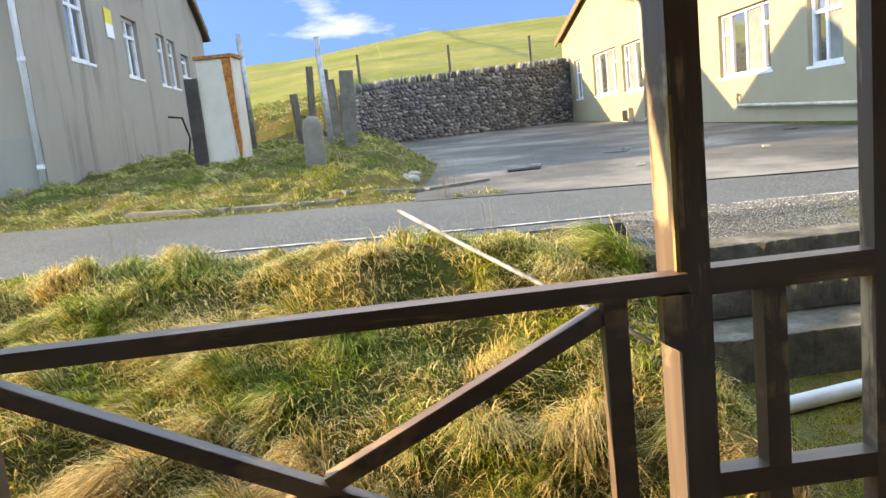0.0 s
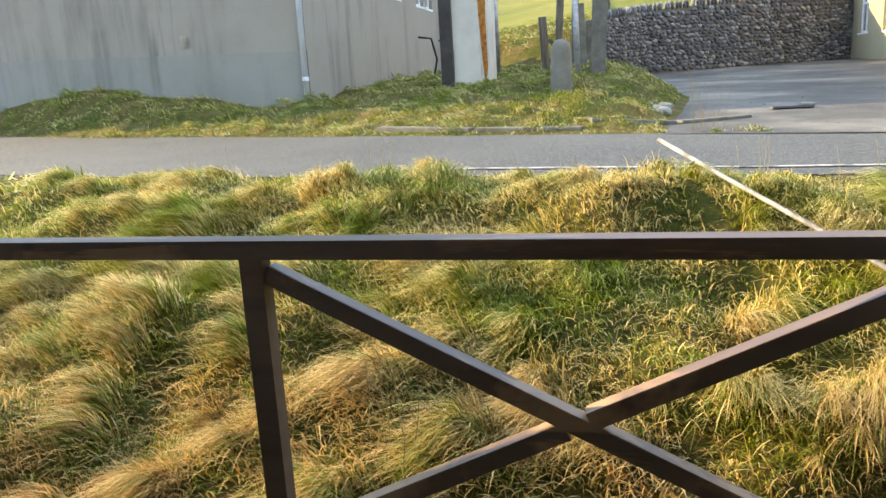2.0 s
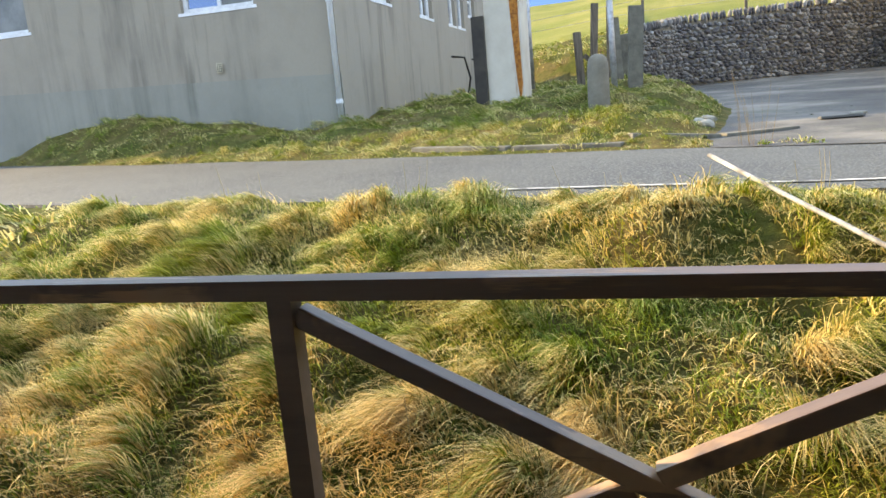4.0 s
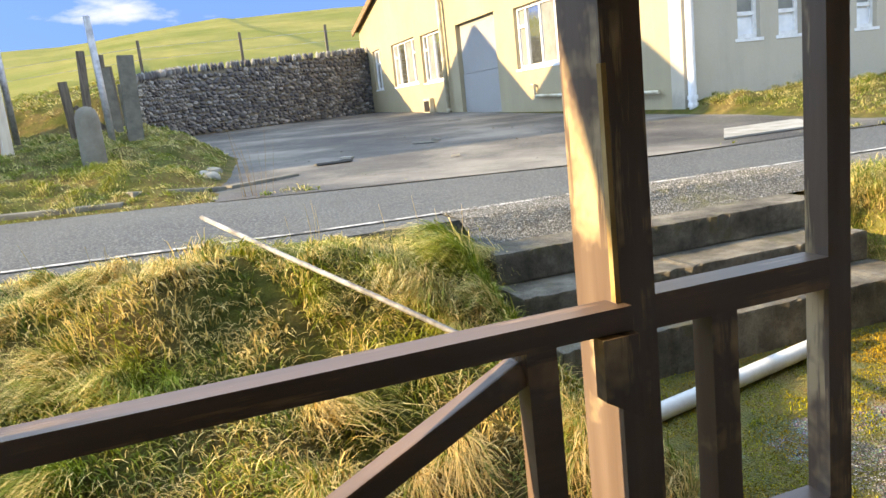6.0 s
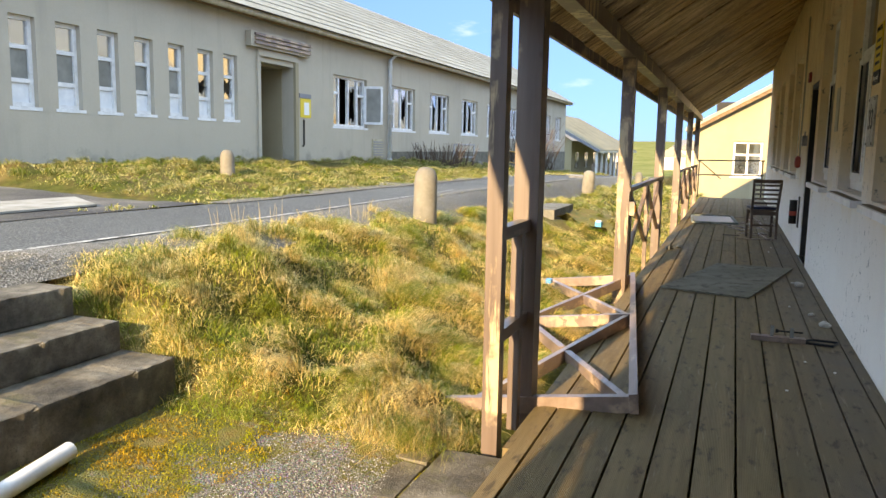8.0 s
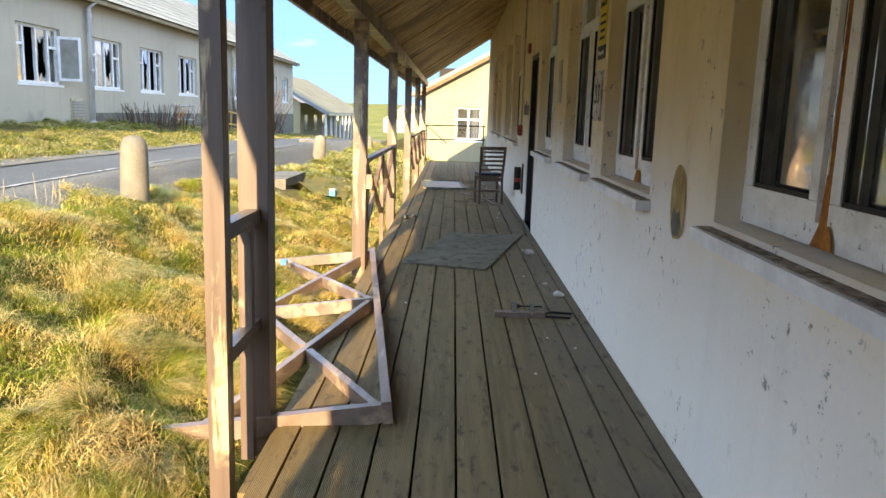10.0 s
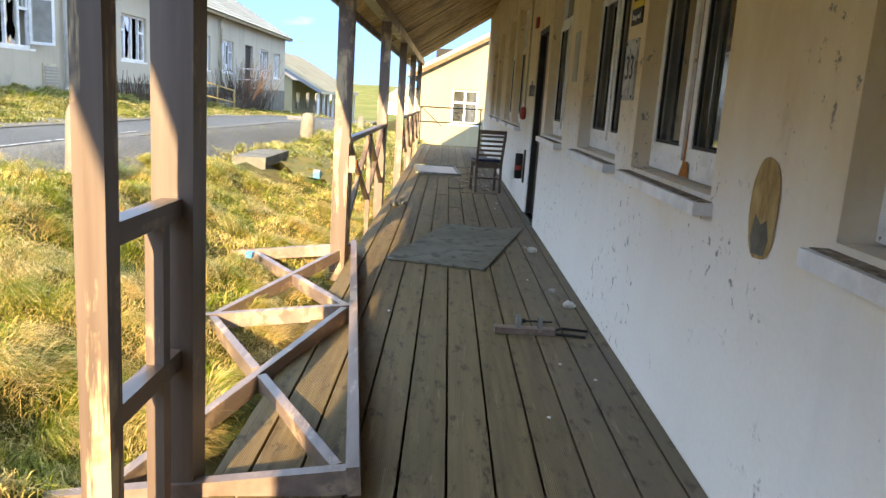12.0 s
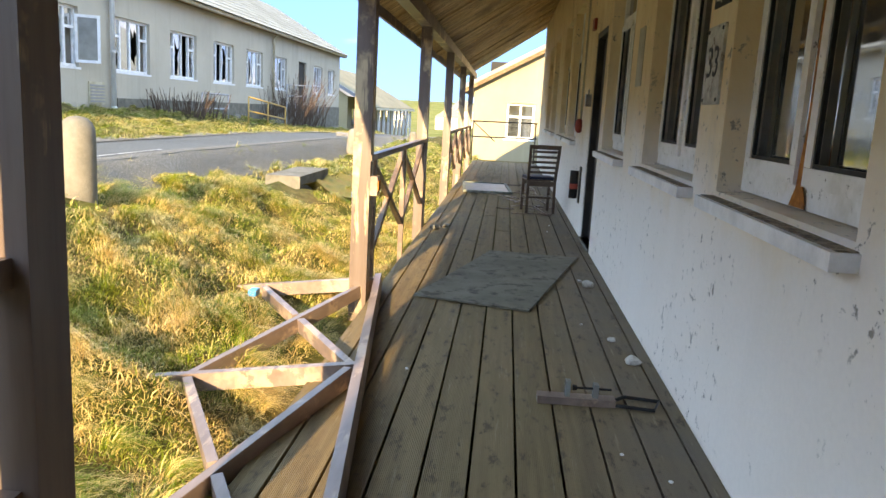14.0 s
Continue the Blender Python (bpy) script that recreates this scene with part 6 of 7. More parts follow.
RL = "chunk of pale broken render on the deck"
pebble(7.27, 0.12, 0, 0.045, "chalk_stone", RL, "rubble by the wall")
pebble(7.68, 0.18, 0, 0.026, "chalk_stone", RL, "rubble by the wall")
pebble(9.14, 0.17, 0, 0.05, "chalk_stone", RL, "rubble by the wall")
pebble(9.3, 0.22, 0, 0.02, "chalk_stone", RL, "rubble by the wall")
for x, y in ((5.9, 0.2), (6.1, 0.35), (5.4, 0.5), (6.9, 1.32), (8.0, 0.33), (11.9, 0.35), (12.4, 0.3)):
    pebble(x, y, 0, 0.009, "notice_white", "small white paint flake on the deck", "paint flakes")
pebble(11.55, 1.62, 0, 0.06, "dark_concrete", "dark clod by the post foot", "clods by the railing")
pebble(11.75, 1.5, 0, 0.045, "dark_concrete", "dark clod by the post foot", "clods by the railing")

# ---- steps from the lane down to the deck ----
e = empty("garden_steps", pose(0, 0, 0), "three broad worn concrete steps with broken noses", "steps")
rng = random.Random(21)
for i, (y0, y1, z1) in enumerate(((3.36, 3.70, 0.305), (3.685, 3.98, 0.46), (3.965, 4.3, 0.615))):
    bm = boxes((STEP_X0 - 0.1, STEP_X1 - 0.02 * i, y0, 4.32, z1 - 0.154 if i else -0.1, z1))
    bmesh.ops.subdivide_edges(bm, edges=[ed for ed in bm.edges if abs(ed.verts[0].co.x - ed.verts[1].co.x) > 1], cuts=60)
    for v in bm.verts:
        if v.co.z > z1 - 0.01 and v.co.y < y0 + 0.01:
            n_ = noise.noise((v.co.x * 4, i * 7.0, 0))
            v.co.y += 0.008 * n_ + 0.01 * noise.noise((v.co.x * 15, i * 3.0, 2))
            v.co.z -= 0.006 * abs(noise.noise((v.co.x * 11, i * 5.0, 1)))
    part("step", bm, "step_concrete", e, bevel=0.012)


def bollard(x, y, z0, h, r, label, tilt=0):
    b = tagged(mesh_object("bollard", lathe([(r * 1.08, -0.35), (r * 1.06, 0.0), (r, h * 0.75), (r * 0.96, h * 0.86), (r * 0.8, h * 0.94), (r * 0.5, h * 0.985), (r * 0.12, h)], 22), "bollard_concrete", smooth=True), label, "bollard", "bollards along the lane")
    b.matrix_basis = pose(x, y, z0, tilt, tilt * 0.5, 0)
    return b


BL = "weathered round-topped concrete bollard standing in the grass"
bollard(8.72, 4.12, 0.40, 0.72, 0.13, BL, 1.0)
bollard(-0.48, 10.15, 0.92, 0.80, 0.13, "stout concrete bollard on the grass knoll", 0.5)
bollard(10.97, 8.5, 0.5, 0.74, 0.115, BL)
bollard(27.3, 9.6, 0.1, 0.75, 0.13, BL)
bollard(33.5, 9.2, -0.15, 0.8, 0.13, BL)
bollard(20.5, 4.4, -0.05, 0.85, 0.16, "pale leaning concrete bollard beside the lane", 3)
bollard(31.0, 4.3, -0.3, 0.8, 0.14, BL)

# pole lying on the bank, and a white pipe on the path
POLE = [(0.443, 4.37, 0.943), (0.72, 3.87, 0.80), (1.0, 3.38, 0.66), (1.30, 2.85, 0.503)]
pole = tagged(mesh_object("fallen_pole", tube(POLE, 0.0105, 10), "weathered_pole", smooth=True), "long pale pole lying down the grass bank", "pole")
e = empty("white_pipe", pose(0, 0, 0), "white plastic drain pipe lying at the foot of the steps", "pipe")
part("pipe", tube([(1.80, 3.07, 0.085), (2.4, 3.165, 0.105), (2.95, 3.25, 0.13)], 0.036, 16, cap=False), "white_pipe", e, smooth=True)
# black lining: the shade inside the white pipe, put in as colour
part("bore", tube([(2.93, 3.247, 0.129), (2.4, 3.165, 0.105), (1.82, 3.073, 0.086)], 0.032, 16, cap=False), "ink", e, smooth=True)

# meter cabinet on the knoll
e = empty("meter_cabinet", pose(-2.29, 12.2, 1.08, 0, 0, -4), "tall rendered meter cabinet streaked with rust", "cabinet")
cab = part("body", boxes((0, 0.56, 0, 0.5, 0, 1.72)), "rusty_panel", e, bevel=0.012)
part("top_slab", boxes((-0.03, 0.59, -0.03, 0.53, 1.722, 1.77)), "rust", e, bevel=0.01)
part("rust_run", prism([(0.40, 1.72), (0.535, 1.72), (0.53, 1.1), (0.545, 0.4), (0.50, 0.05), (0.46, 0.5), (0.42, 1.2)], -0.008, -0.001), "rust", cab, "broad orange rust run")
part("door", boxes((-0.2, -0.005, -0.05, 0.0, 0.12, 1.45)), "dark_door", e, "dark steel door swung open")
tagged(mesh_object("concrete_post", boxes((-0.11, 0.10, -0.08, 0.08, -0.4, 1.28)), "dark_concrete", bevel=0.015), "square weathered concrete gate post", "post").matrix_basis = pose(-0.10, 12.5, 1.18, 1, 2, 8)
tagged(mesh_object("concrete_post", boxes((-0.09, 0.09, -0.08, 0.08, -0.4, 1.15)), "dark_concrete", bevel=0.015), "square concrete post behind the pole", "post").matrix_basis = pose(-0.42, 14.2, 1.3, 0, -3, 8)
tagged(mesh_object("metal_post", tube([(-0.37, 12.0, 1.0), (-0.42, 12.0, 2.95)], 0.045, 10), "metal_pole", smooth=True), "plain grey metal post leaning slightly", "post")
tagged(mesh_object("metal_post", tube([(-2.2, 16.0, 1.4), (-2.23, 16.0, 3.68)], 0.055, 10), "metal_pole", smooth=True), "plain grey metal post behind the cabinet", "post")
for x, y, h, tx, ty in ((-1.05, 14.2, 1.05, 2, -3), (-0.95, 15.5, 1.5, 0, 3), (-0.75, 17.5, 1.55, -3, 2), (-0.65, 19.5, 1.5, 2, -2)):
    b = tagged(mesh_object("fence_post", boxes((-0.065, 0.065, -0.06, 0.06, -0.3, h)), "grey_timber", bevel=0.01), "old grey timber fence post", "post", "old fence posts")
    b.matrix_basis = pose(x, y, ground_z(x, y), tx, ty, 10)
tagged(mesh_object("fence_strut", beam((-1.0, 14.3, 1.9), (-0.55, 14.3, 1.45), 0.08, 0.08), "grey_timber"), "leaning timber strut of the old fence", "strut")

# wire fence along the top of the stone wall and the hillside
e = empty("hill_fence", pose(0, 0, 0), "thin post-and-wire fence along the hillside", "fence")
fp = [(-0.2, 29.5), (3.4, 31.0), (7.0, 32.5), (11, 34), (-5, 28.8), (-10, 28.5)]
for i, (x, y) in enumerate(fp):
    g = ground_z(x, y)
    part("post", boxes((x - 0.05, x + 0.05, y - 0.05, y + 0.05, g - 0.2, g + 1.15)), "grey_timber", e)
order = sorted(fp)
for h in (0.5, 0.9):
    part("wire", tube([(x, y, ground_z(x, y) + h) for x, y in order], 0.008, 4, cap=False), "metal_pole", e)

# stones of the retaining wall
rng = random.Random(17)
stones = []
for v in range(6):
    bm = bmesh.new()
    bmesh.ops.create_icosphere(bm, subdivisions=1, radius=0.5)
    for w in bm.verts:
        w.co *= rng.uniform(0.78, 1.15)
        w.co.x, w.co.y, w.co.z = w.co.x * 1.0, w.co.y * 0.6, w.co.z * 0.8
    me = bpy.data.meshes.new("stone")
    bm.to_mesh(me)
    bm.free()
    me.materials.append(MATS["wall_stone"])
    stones.append(me)
far = bmesh.new()
placed = 0
for (xa, ya, za, ta), (xb, yb, zb, tb) in zip(SW, SW[1:]):
    a, b = Vector((xa, ya, 0)), Vector((xb, yb, 0))
    Lw = (b - a).length
    ang = math.atan2(b.y - a.y, b.x - a.x)
    z = 0.0
    row = 0
    while True:
        h = rng.uniform(0.07, 0.13)
        u = rng.uniform(-0.1, 0.1)
        done = True
        while u < Lw:
            w = rng.uniform(0.09, 0.27)
            f = min(1, max(0, (u + w / 2) / Lw))
            base, top = za + (zb - za) * f - 0.1, ta + (tb - ta) * f
            cop = base + z + h > top and base + z < top
            if base + z < top:
                done = False
                p = a.lerp(b, f)
                zc = base + z + h / 2
                sx, sy, sz = w * 1.15, 0.30, h * 1.5
                rot = rng.uniform(-0.4, 0.4)
                zc += rng.uniform(-0.03, 0.03)
                if cop:
                    sx, sz, rot, zc = 0.12, 0.34, rng.uniform(-0.25, 0.25), top + 0.08
                    w = 0.12
                m = Matrix.Translation((p.x, p.y, zc)) @ Matrix.Rotation(ang, 4, "Z") @ Matrix.Rotation(rot, 4, "Y") @ Matrix.Diagonal((sx, sy, sz, 1))
                me = rng.choice(stones)
                if placed < 300 and p.x < 3.2:
                    ob = new("stone", me)
                    ob.parent = stone_wall
                    ob.matrix_basis = m
                    placed += 1
                else:
                    vs = [far.verts.new(m @ v.co) for v in me.vertices]
                    for pl in me.polygons:
                        far.faces.new([vs[q] for q in pl.vertices])
            u += w + 0.01
        z += h
        row += 1
        if done or row > 50:
            break
tagged(part("rubble", far, "wall_stone_far", stone_wall), kind="stuff")

# plants
def grass(name, spots, label, mat, rng, seg=3):
    """One mesh of bent blades. spots: (x, y, z, length, lean x, lean y, width)."""
    n = len(spots)
    a = np.array(spots, dtype=float)
    base, ln, lx, ly, wd = a[:, :3], a[:, 3], a[:, 4], a[:, 5], a[:, 6]
    ang = rng.random(n) * 2 * np.pi
    side = np.stack([np.cos(ang), np.sin(ang), np.zeros(n)], 1)
    verts, k = [], seg + 1
    pts = []
    for s in range(k):
        t = s / seg
        bend = t ** 1.35
        p = base.copy()
        p[:, 0] += ln * lx * bend
        p[:, 1] += ln * ly * bend
        lean = np.minimum(0.97, np.hypot(lx, ly))
        p[:, 2] += ln * (t - (0.35 + 0.5 * lean) * t * t)
        half = side * (wd * (1 - t * 0.85) / 2)[:, None]
        if s < seg:
            pts += [p - half, p + half]
        else:
            pts += [p]
    per = len(pts)
    allv = np.stack(pts, 1).reshape(-1, 3)
    tris, idx = [], np.arange(n)[:, None] * per
    loops, starts, totals = [], [], []
    faces = []
    for s in range(seg - 1):
        faces.append([2 * s, 2 * s + 1, 2 * s + 3, 2 * s + 2])
    tri = [2 * (seg - 1), 2 * (seg - 1) + 1, 2 * seg]
    quad = np.array(faces).reshape(-1)
    block = np.concatenate([quad, np.array(tri)])
    lv = (idx + block[None, :]).reshape(-1)
    sizes = np.tile(np.array([4] * (seg - 1) + [3]), n)
    st = np.concatenate([[0], np.cumsum(sizes)[:-1]])
    me = bpy.data.meshes.new(name)
    me.vertices.add(len(allv))
    me.vertices.foreach_set("co", allv.astype(np.float32).ravel())
    me.loops.add(len(lv))
    me.loops.foreach_set("vertex_index", lv.astype(np.int32))
    me.polygons.add(len(sizes))
    me.polygons.foreach_set("loop_start", st.astype(np.int32))
    me.polygons.foreach_set("loop_total", sizes.astype(np.int32))
    me.update(calc_edges=True)
    me.validate()
    me.materials.append(MATS[mat])
    return tagged(new(name, me), label, "grass", kind="stuff")


def field(x0, x1, y0, y1, per, ok, length, width, rng, seed=0.0, spread=0.16):
    """Tussocks: blades that spring from a crown, fan outwards and droop, all combed one way by the wind; short stuff between."""
    out = []
    area = (x1 - x0) * (y1 - y0)
    tuss = int(area * 22 / (spread / 0.16) ** 2)
    each = max(6, int(area * per * 0.72 / max(1, tuss)))
    for i in range(tuss):
        cx, cy = rng.uniform(x0, x1), rng.uniform(y0, y1)
        if not ok(cx, cy):
            continue
        k = rng.uniform(0.6, 1.3) * (1 + 0.5 * noise.noise((cx * 1.4, cy * 1.4, 2 + seed)))
        a = noise.noise((cx * 0.8 + seed, cy * 0.8, 5.0)) * 1.8 - 2.3
        wx, wy = 0.8 * math.cos(a), 0.8 * math.sin(a)
        lift = 0.03 * k * spread / 0.16
        for j in range(int(each * k)):
            q = 2 * math.pi * rng.random()
            r = abs(rng.gauss(0, 0.5))
            x, y = cx + r * math.cos(q) * spread * 0.62 * k, cy + r * math.sin(q) * spread * 0.62 * k
            if not ok(x, y):
                continue
            fan = min(1.0, r) * 0.55
            out.append((x, y, ground_z(x, y) - 0.015 + lift * math.exp(-r * r * 2), max(0.05, length * k * rng.uniform(0.5, 1.15)), wx + fan * math.cos(q) + rng.gauss(0, 0.2), wy + fan * math.sin(q) + rng.gauss(0, 0.2), width * rng.uniform(0.6, 1.3)))
    for i in range(int(area * per * 0.62)):
        x, y = rng.uniform(x0, x1), rng.uniform(y0, y1)
        if ok(x, y):
            out.append((x, y, ground_z(x, y) - 0.012, length * rng.uniform(0.25, 0.7), -0.25 + rng.gauss(0, 0.5), -0.3 + rng.gauss(0, 0.5), width * rng.uniform(0.9, 1.8)))
    return out


def bank_ok(x, y):
    yn = road_near(x)
    if 0.4 < x < 1.4 and abs((x - 0.443) * 0.889 + (y - 4.30) * 0.458 + 0.02) < 0.035:
        return False
    if math.hypot(x - 8.72, y - 4.12) < 0.2 or (12.3 < x < 14.95 and 3.35 < y < 4.2) or (8.2 < x < 8.75 and 3.7 < y < 4.1 and noise.noise((x * 9, y * 9, 0)) > -0.2):
        return False
    if not 1.95 < y < yn - 0.03 + 0.08 * noise.noise((x * 3, 0, 0)):
        return False
    edge_l = lerp(y, (1.9, 1.5), (2.8, 1.84), (3.5, STEP_X0 + 0.04)) + 0.12 * noise.noise((y * 3, 0, 2))
    edge_r = lerp(y, (1.9, STEP_X1 + 0.28), (2.6, STEP_X1 + 0.05), (3.3, STEP_X1 - 0.15), (4.4, STEP_X1 + 0.05)) + 0.1 * noise.noise((y * 3, 4, 2))
    return x < edge_l or x > edge_r


prng = random.Random(31)
nrng = np.random.default_rng(31)
GS = []
GS += field(-3.4, 2.2, 1.95, 4.8, 9800, bank_ok, 0.19, 0.0052, prng)
GS += field(3.5, 7.0, 1.95, 4.6, 10500, bank_ok, 0.20, 0.0036, prng)
GS += field(7.0, 13.0, 1.95, 4.9, 6000, bank_ok, 0.19, 0.0042, prng)
grass("bank_grass", GS, "long rough tussock grass, green and straw, on the bank", "grass_bank", nrng)
GS = field(13.0, 34.0, 1.95, 5.0, 900, bank_ok, 0.22, 0.009, prng, 0.0, 0.25)
GS += field(-14, -3.4, 1.95, 8.0, 420, bank_ok, 0.26, 0.018, prng, 0.0, 0.25)


def verge_ok(x, y):
    yf = road_far(x)
    if math.hypot(x - 10.97, y - 8.4) < 0.32:
        return False
    if y < yf + 0.02 + 0.1 * noise.noise((x * 2.5, 3, 0)):
        return False
    if x < knoll_side(y) + 0.15:
        return not (x < DX + 0.03 and y > DY - 0.03) and not (-2.4 < x < -1.6 and 12.1 < y < 12.8)
    if x > 7.5:
        return y < AY - 0.12 and not (13.9 < x < 15.9 and y > AY - 1.35)
    return y < yf + 0.35 and noise.noise((x * 1.3, y * 1.3, 4)) > -0.05


GS += field(-12.5, 1.2, 7.0, 14.5, 1300, verge_ok, 0.14, 0.0068, prng, 3.0, 0.2)
GS += field(-9, 1.2, 14.5, 27, 160, verge_ok, 0.2, 0.025, prng, 3.0, 0.3)
GS += field(1.2, 7.5, 6.2, 8.0, 700, verge_ok, 0.10, 0.010, prng, 3.0)
GS += field(7.5, 22, 6.1, 10.0, 1250, verge_ok, 0.15, 0.007, prng, 3.0, 0.2)
GS += field(22, 44, 6.5, 10.0, 320, verge_ok, 0.15, 0.016, prng, 3.0, 0.3)
grass("verge_grass", GS, "short tufty verge grass along the lane", "grass_verge", nrng, 2)

# ---- small things out of doors ----
# bare edge on the post by the opening
tagged(mesh_object("torn_strip", boxes((1.0045, 1.014, PY - 0.0485, PY - 0.036, 0.99, 1.37)), "bare_patch"), "bare orange strip where a board was torn off", "wood scar")

# thrown-down white panel beside the hall corner
pz = yard_z(6.2, 7.2) + 0.014
tagged(mesh_object("discarded_sheet", prism([(5.3, 6.7), (6.5, 6.7), (7.4, 8.05), (6.3, 7.9)], pz, pz + 0.018, Matrix(((1, 0, 0, 0), (0, 0, 1, 0), (0, 1, 0, 0), (0, 0, 0, 1)))), "white_card"), "flat white sheet of board thrown down on the verge", "board")
# block, slab and gravel beyond the bank
tagged(mesh_object("concrete_block", boxes((13.2, 14.8, 3.62, 4.1, -0.25, 0.33)), "dark_concrete", bevel=0.03), "long low concrete block sunk in the grass", "block")
strip("gravel_spread", span((13.2, 17.0, 0.3)), lambda x: 2.75, lambda x: 3.6, lambda x, y: ground_z(x, y) + 0.06, "gravel_path", 4, "pale gravel spread in the grass", "gravel")
tagged(mesh_object("leaning_slab", boxes((0, 0.6, 0, 0.06, 0, 0.55)), "metal_pole", bevel=0.01), "grey slab leaning beside the lane", "slab").matrix_basis = pose(24.8, 5.2, 0.0, -14, 0, 60)
e = empty("litter", pose(13.9, 2.95, ground_z(13.9, 2.95) + 0.07), "crumpled blue and white carton in the gravel", "litter")
carton = part("carton", boxes((0, 0.16, 0, 0.1, 0, 0.1)), "blue_litter", e, bevel=0.015)
part("lid", boxes((0.01, 0.15, 0.01, 0.09, 0.101, 0.12)), "notice_white", carton)
tagged(mesh_object("litter", boxes((7.9, 7.99, 2.45, 2.5, 0.02, 0.06)), "blue_litter", bevel=0.01), "scrap of blue plastic in the grass", "litter").location.z = ground_z(7.9, 2.45) + 0.06

# debris in the yard
yr = random.Random(52)
for i, (x, y, sx, sy) in enumerate(((3.6, 10.6, 0.5, 0.22), (3.85, 10.9, 0.3, 0.2), (2.05, 9.3, 0.62, 0.3), (2.3, 9.7, 0.25, 0.2), (4.9, 8.9, 0.2, 0.12), (6.6, 11.4, 0.3, 0.2), (5.9, 15.5, 0.4, 0.1), (3.2, 8.4, 0.14, 0.1))):
    b = tagged(mesh_object("slab_fragment", boxes((-sx / 3, sx / 3, -sy / 3, sy / 3, 0, 0.022)), "asphalt_patch" if i % 3 == 2 else "kerb_stone", bevel=0.01), "broken slab fragment lying in the yard", "rubble", "yard debris")
    b.matrix_basis = pose(x, y, yard_z(x, y) + 0.014, yr.uniform(0, 5), yr.uniform(0, 5), yr.uniform(0, 180))
for i in range(14):
    x, y = yr.uniform(1.0, 7.2), yr.uniform(7.2, 12.5)
    pebble(x, y, yard_z(x, y) + 0.01, yr.uniform(0.008, 0.018), "dark_concrete", "loose stone on the yard", "loose yard stones")
# kerbs round the knoll
for a, b in (((-2.3, 8.25), (-1.2, 7.85)), ((-1.15, 7.83), (-0.1, 7.6)), ((-0.05, 7.75), (0.75, 8.15)), ((0.8, 8.18), (1.5, 8.6))):
    za, zb = ground_z(*a, False), ground_z(*b, False)
    tagged(mesh_object("kerb", beam((*a, max(za, 0.76) - 0.05), (*b, max(zb, 0.76) - 0.05), 0.13, 0.16), "dark_concrete", bevel=0.015), "old concrete kerb edging the grass", "kerb", "kerbs by the knoll")
for x, y in ((0.62, 9.3), (0.75, 9.6), (0.7, 9.05)):
    pebble(x, y, yard_z(x, y) + 0.02, 0.10, "kerb_stone", "pale boulder at the edge of the knoll", "boulders")


def stalks(name, x, y, n, h, label, mat, spread, rng, lean=0.25, thick=0.0022):
    e = empty(name, pose(x, y, ground_z(x, y)), label, "plant")
    for i in range(n):
        a, k_ = rng.uniform(0, 2 * math.pi), rng.uniform(0.3, 1)
        bx, by = math.cos(a) * spread * k_, math.sin(a) * spread * k_
        hh = h * rng.uniform(0.55, 1.1)
        tip = (bx + math.cos(a) * hh * lean * rng.random(), by + math.sin(a) * hh * lean * rng.random(), hh)
        part("stalk", tube([(bx, by, -0.03), ((bx + tip[0]) / 2 + 0.01, (by + tip[1]) / 2, hh * 0.55), tip], thick, 4, r_end=thick * 0.45), mat, e)
    return e


sr = random.Random(61)
stalks("dead_shrub", 0.98, 7.12, 12, 0.6, "bare reddish stalks of a dead weed by the lane", "twig", 0.16, sr, 0.4)
for x, y in ((5.3, 4.25), (5.6, 4.3), (5.9, 4.28), (6.7, 4.3), (7.3, 4.3), (7.7, 4.35)):
    stalks("dry_stalks", x, y, 6, 0.24, "thin dry seed stalks on the top of the bank", "straw_stalk", 0.2, sr)
for x, y in ((-1.1, 4.1), (-2.0, 4.3), (0.9, 4.25), (1.5, 4.2), (-0.2, 4.35), (0.4, 2.6), (-0.6, 2.5)):
    stalks("dry_stalks", x, y, 4, 0.26, "thin dry seed stalks on the top of the bank", "straw_stalk", 0.25, sr)
for x, n_, h_ in ((31.6, 90, 1.3), (33.4, 130, 1.9), (35.0, 100, 1.5), (22.4, 70, 0.7), (23.6, 60, 0.6)):
    stalks("dead_shrub", x, 9.5, n_, h_, "tangled brown leafless shrub against the hall", "bramble", 0.9, sr, 0.7, 0.012)

# moss, short grass and loose gravel on the path
def gravel_share(x, y):
    """1 on the bare oval of gravel, falling to 0 where moss has covered it."""
    d = math.hypot((x - 3.05) / 0.85, (y - 2.38) / 0.36)
    return d + 0.7 * noise.noise((x * 2.6, y * 3.4, 0.0)) + 0.35 * noise.noise((x * 8, y * 8, 4.0))


mr = random.Random(71)
GS = []
for i in range(60000):
    x, y = mr.uniform(1.5, 3.98), mr.uniform(1.98, 3.36)
    g = gravel_share(x, y)
    if g > 0.95 and noise.noise((x * 6, y * 6, 8)) > -0.25:
        tall = 1.0 + 1.2 * max(0.0, noise.noise((x * 3, y * 3, 6)))
        GS.append((x, y, ground_z(x, y) - 0.004, mr.uniform(0.01, 0.03) * tall, mr.gauss(0, 0.5), mr.gauss(0, 0.5), mr.uniform(0.003, 0.007)))
grass("path_grass", GS, "short grass and moss creeping over the path", "moss", nrng, 2)


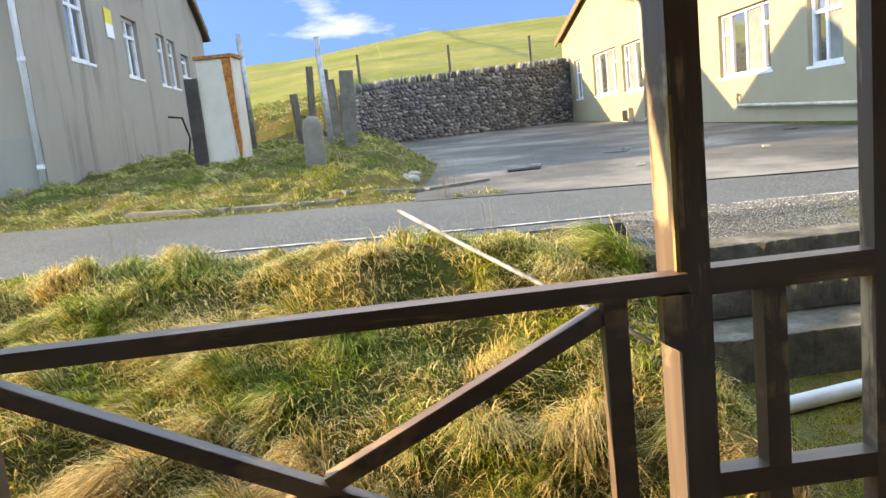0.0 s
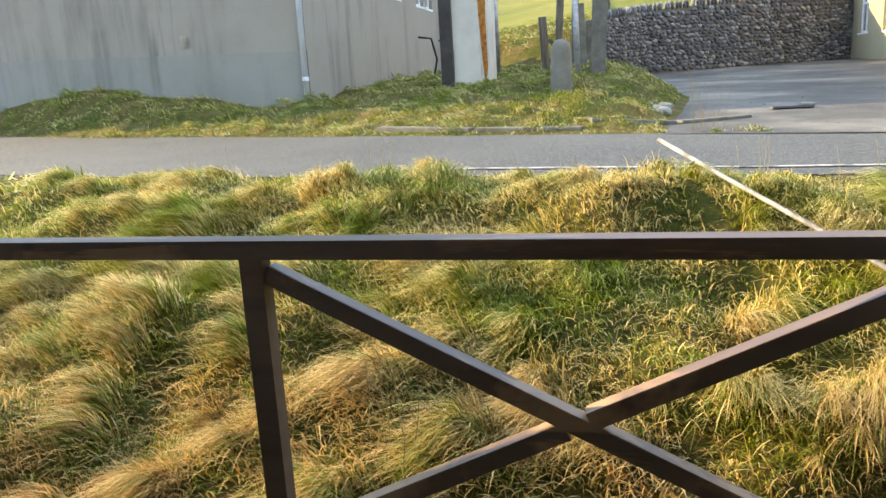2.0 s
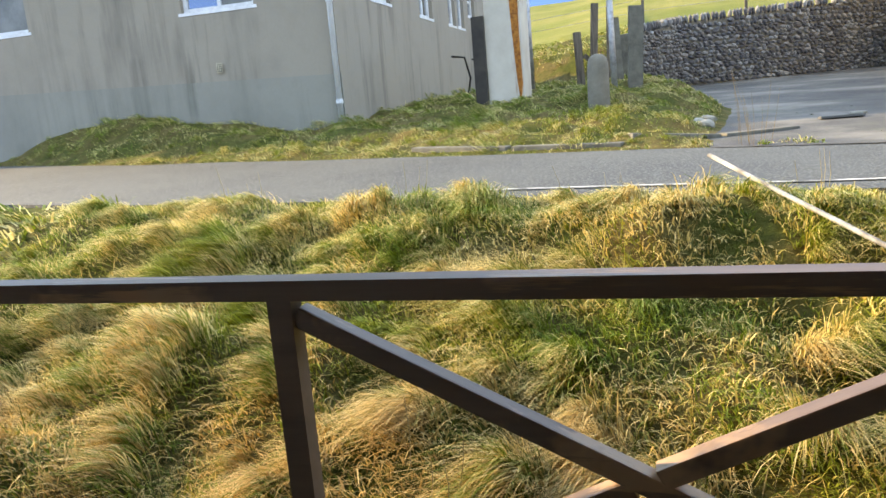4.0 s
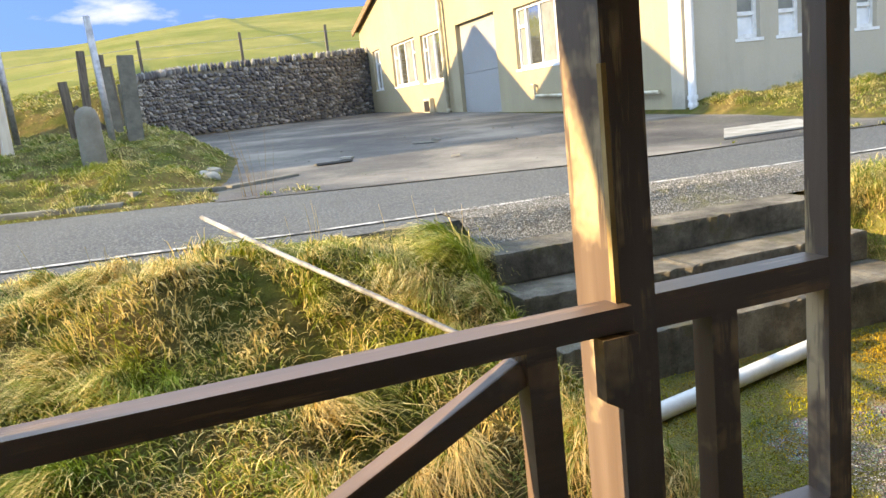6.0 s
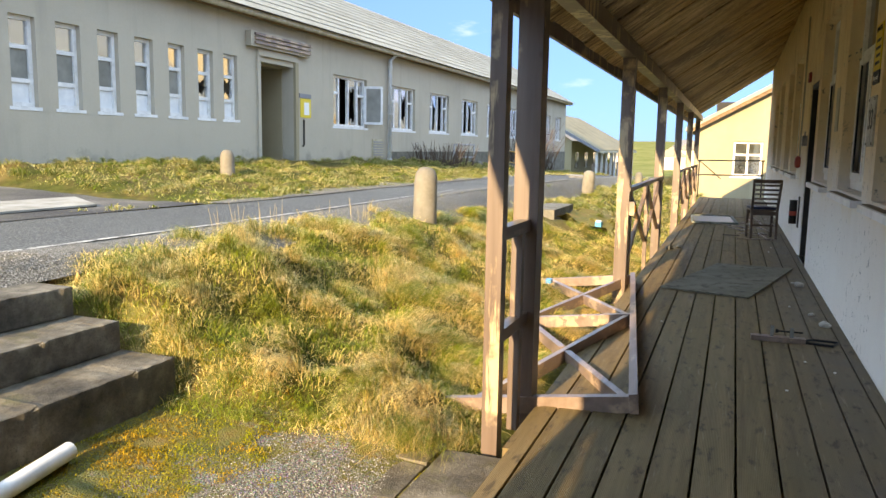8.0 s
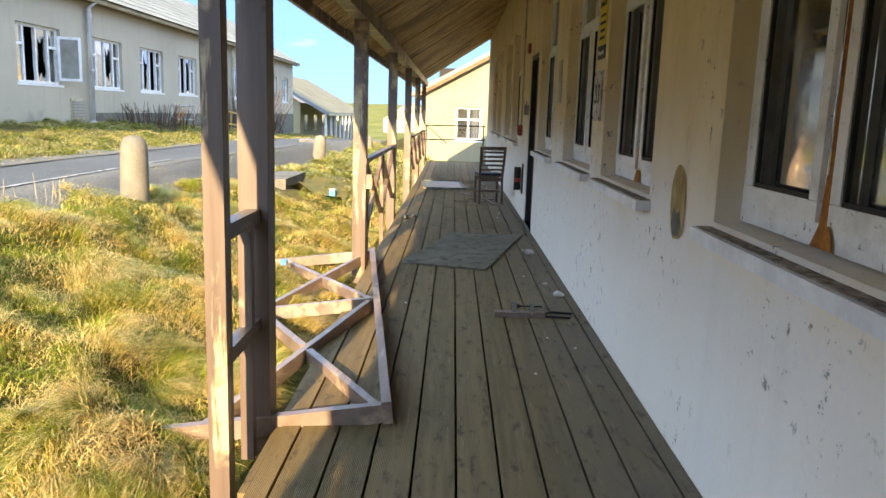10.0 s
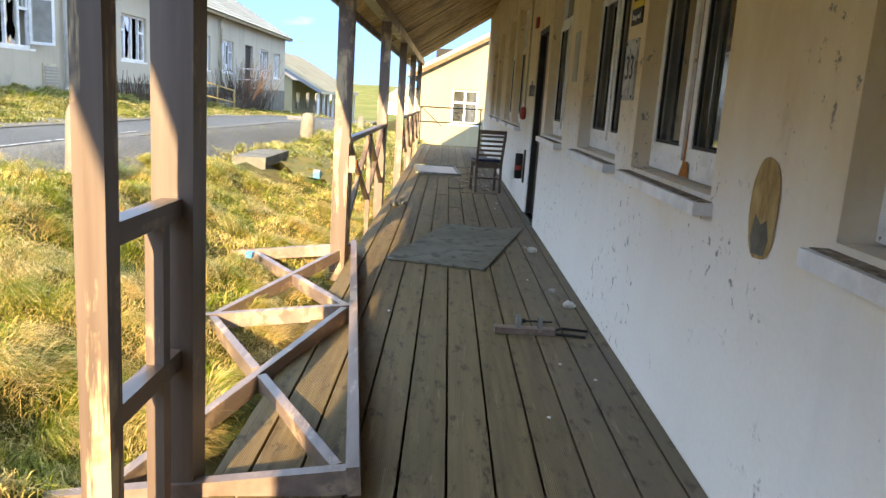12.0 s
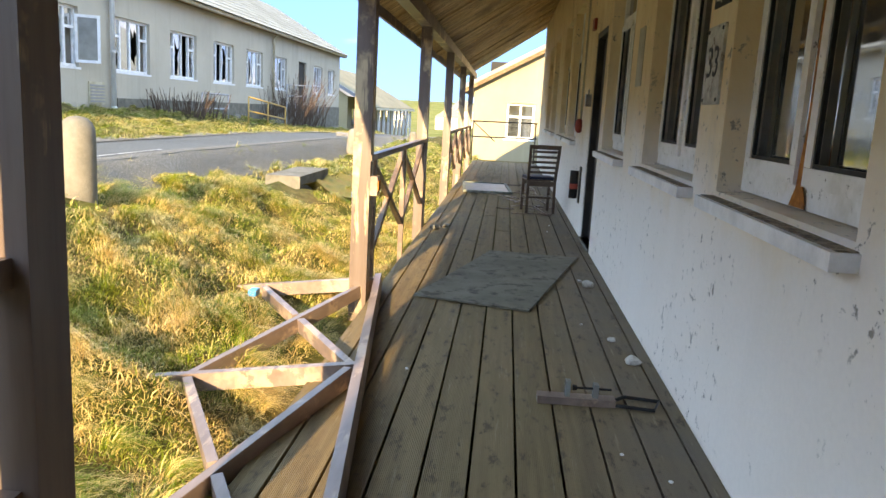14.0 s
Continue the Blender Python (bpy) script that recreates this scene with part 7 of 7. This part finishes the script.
def scatter_stones(name, spots, label, mat, rng):
    """One mesh of small squashed eight-faced stones. spots: (x, y, z, size)."""
    a = np.array(spots, dtype=float)
    n = len(a)
    base = np.array([(1, 0, 0), (0, 1, 0), (-1, 0, 0), (0, -1, 0), (0, 0, 0.7), (0, 0, -0.7)])
    v = base[None] * rng.uniform(0.65, 1.25, (n, 6, 1))
    t = rng.uniform(0, 2 * np.pi, n)
    c, s_ = np.cos(t)[:, None], np.sin(t)[:, None]
    v = np.stack([v[..., 0] * c - v[..., 1] * s_, v[..., 0] * s_ + v[..., 1] * c, v[..., 2]], -1)
    v = v * a[:, None, 3:4] + a[:, None, :3]
    tri = np.array([(0, 1, 4), (1, 2, 4), (2, 3, 4), (3, 0, 4), (1, 0, 5), (2, 1, 5), (3, 2, 5), (0, 3, 5)])
    f = (np.arange(n)[:, None, None] * 6 + tri[None]).reshape(-1, 3)
    me = bpy.data.meshes.new(name)
    me.from_pydata(v.reshape(-1, 3).tolist(), [], f.tolist())
    me.materials.append(MATS[mat])
    return tagged(new(name, me), label, "gravel", kind="stuff")


GS = []
for i in range(30000):
    x, y = mr.uniform(1.6, 3.98), mr.uniform(2.05, 3.3)
    g = gravel_share(x, y)
    if g < 0.85 or (g < 1.25 and mr.random() < 0.25):
        r_ = mr.uniform(0.0025, 0.0058)
        GS.append((x, y, ground_z(x, y) + r_ * 0.25, r_))
for i in range(6000):
    x, y = mr.uniform(1.7, 3.9), mr.uniform(4.24, 4.75)
    r_ = mr.uniform(0.0025, 0.006)
    GS.append((x, y, 0.612 + (road_z(x) + 0.012 - 0.612) * smooth(4.22, 4.38, y) + r_ * 0.3, r_))
scatter_stones("path_gravel", GS, "loose grey and white gravel stones on the path", "gravel_chip", nrng)

# distant cottages beyond the lane
dr = random.Random(81)
for i in range(16):
    x, y = dr.uniform(95, 260), dr.uniform(-12, 38)
    e = empty("distant_cottage", pose(x, y, ground_z(x, y), 0, 0, dr.uniform(-25, 25)), "small pale cottage far off below the hill", "house", "distant cottages")
    w, d, h = dr.uniform(6, 10), dr.uniform(5, 7), dr.uniform(2.6, 4.5)
    part("wall", boxes((0, w, 0, d, -2, h)), "far_wall", e)
    part("roof", prism([(-0.3, h), (d / 2, h + 2.4), (d + 0.3, h)], -0.3, w + 0.3, pose(w, 0, 0, 0, 0, 90)), "far_roof", e)
    part("window", boxes((w * 0.2, w * 0.35, -0.05, -0.01, h * 0.4, h * 0.75)), "dirty_glass", e)
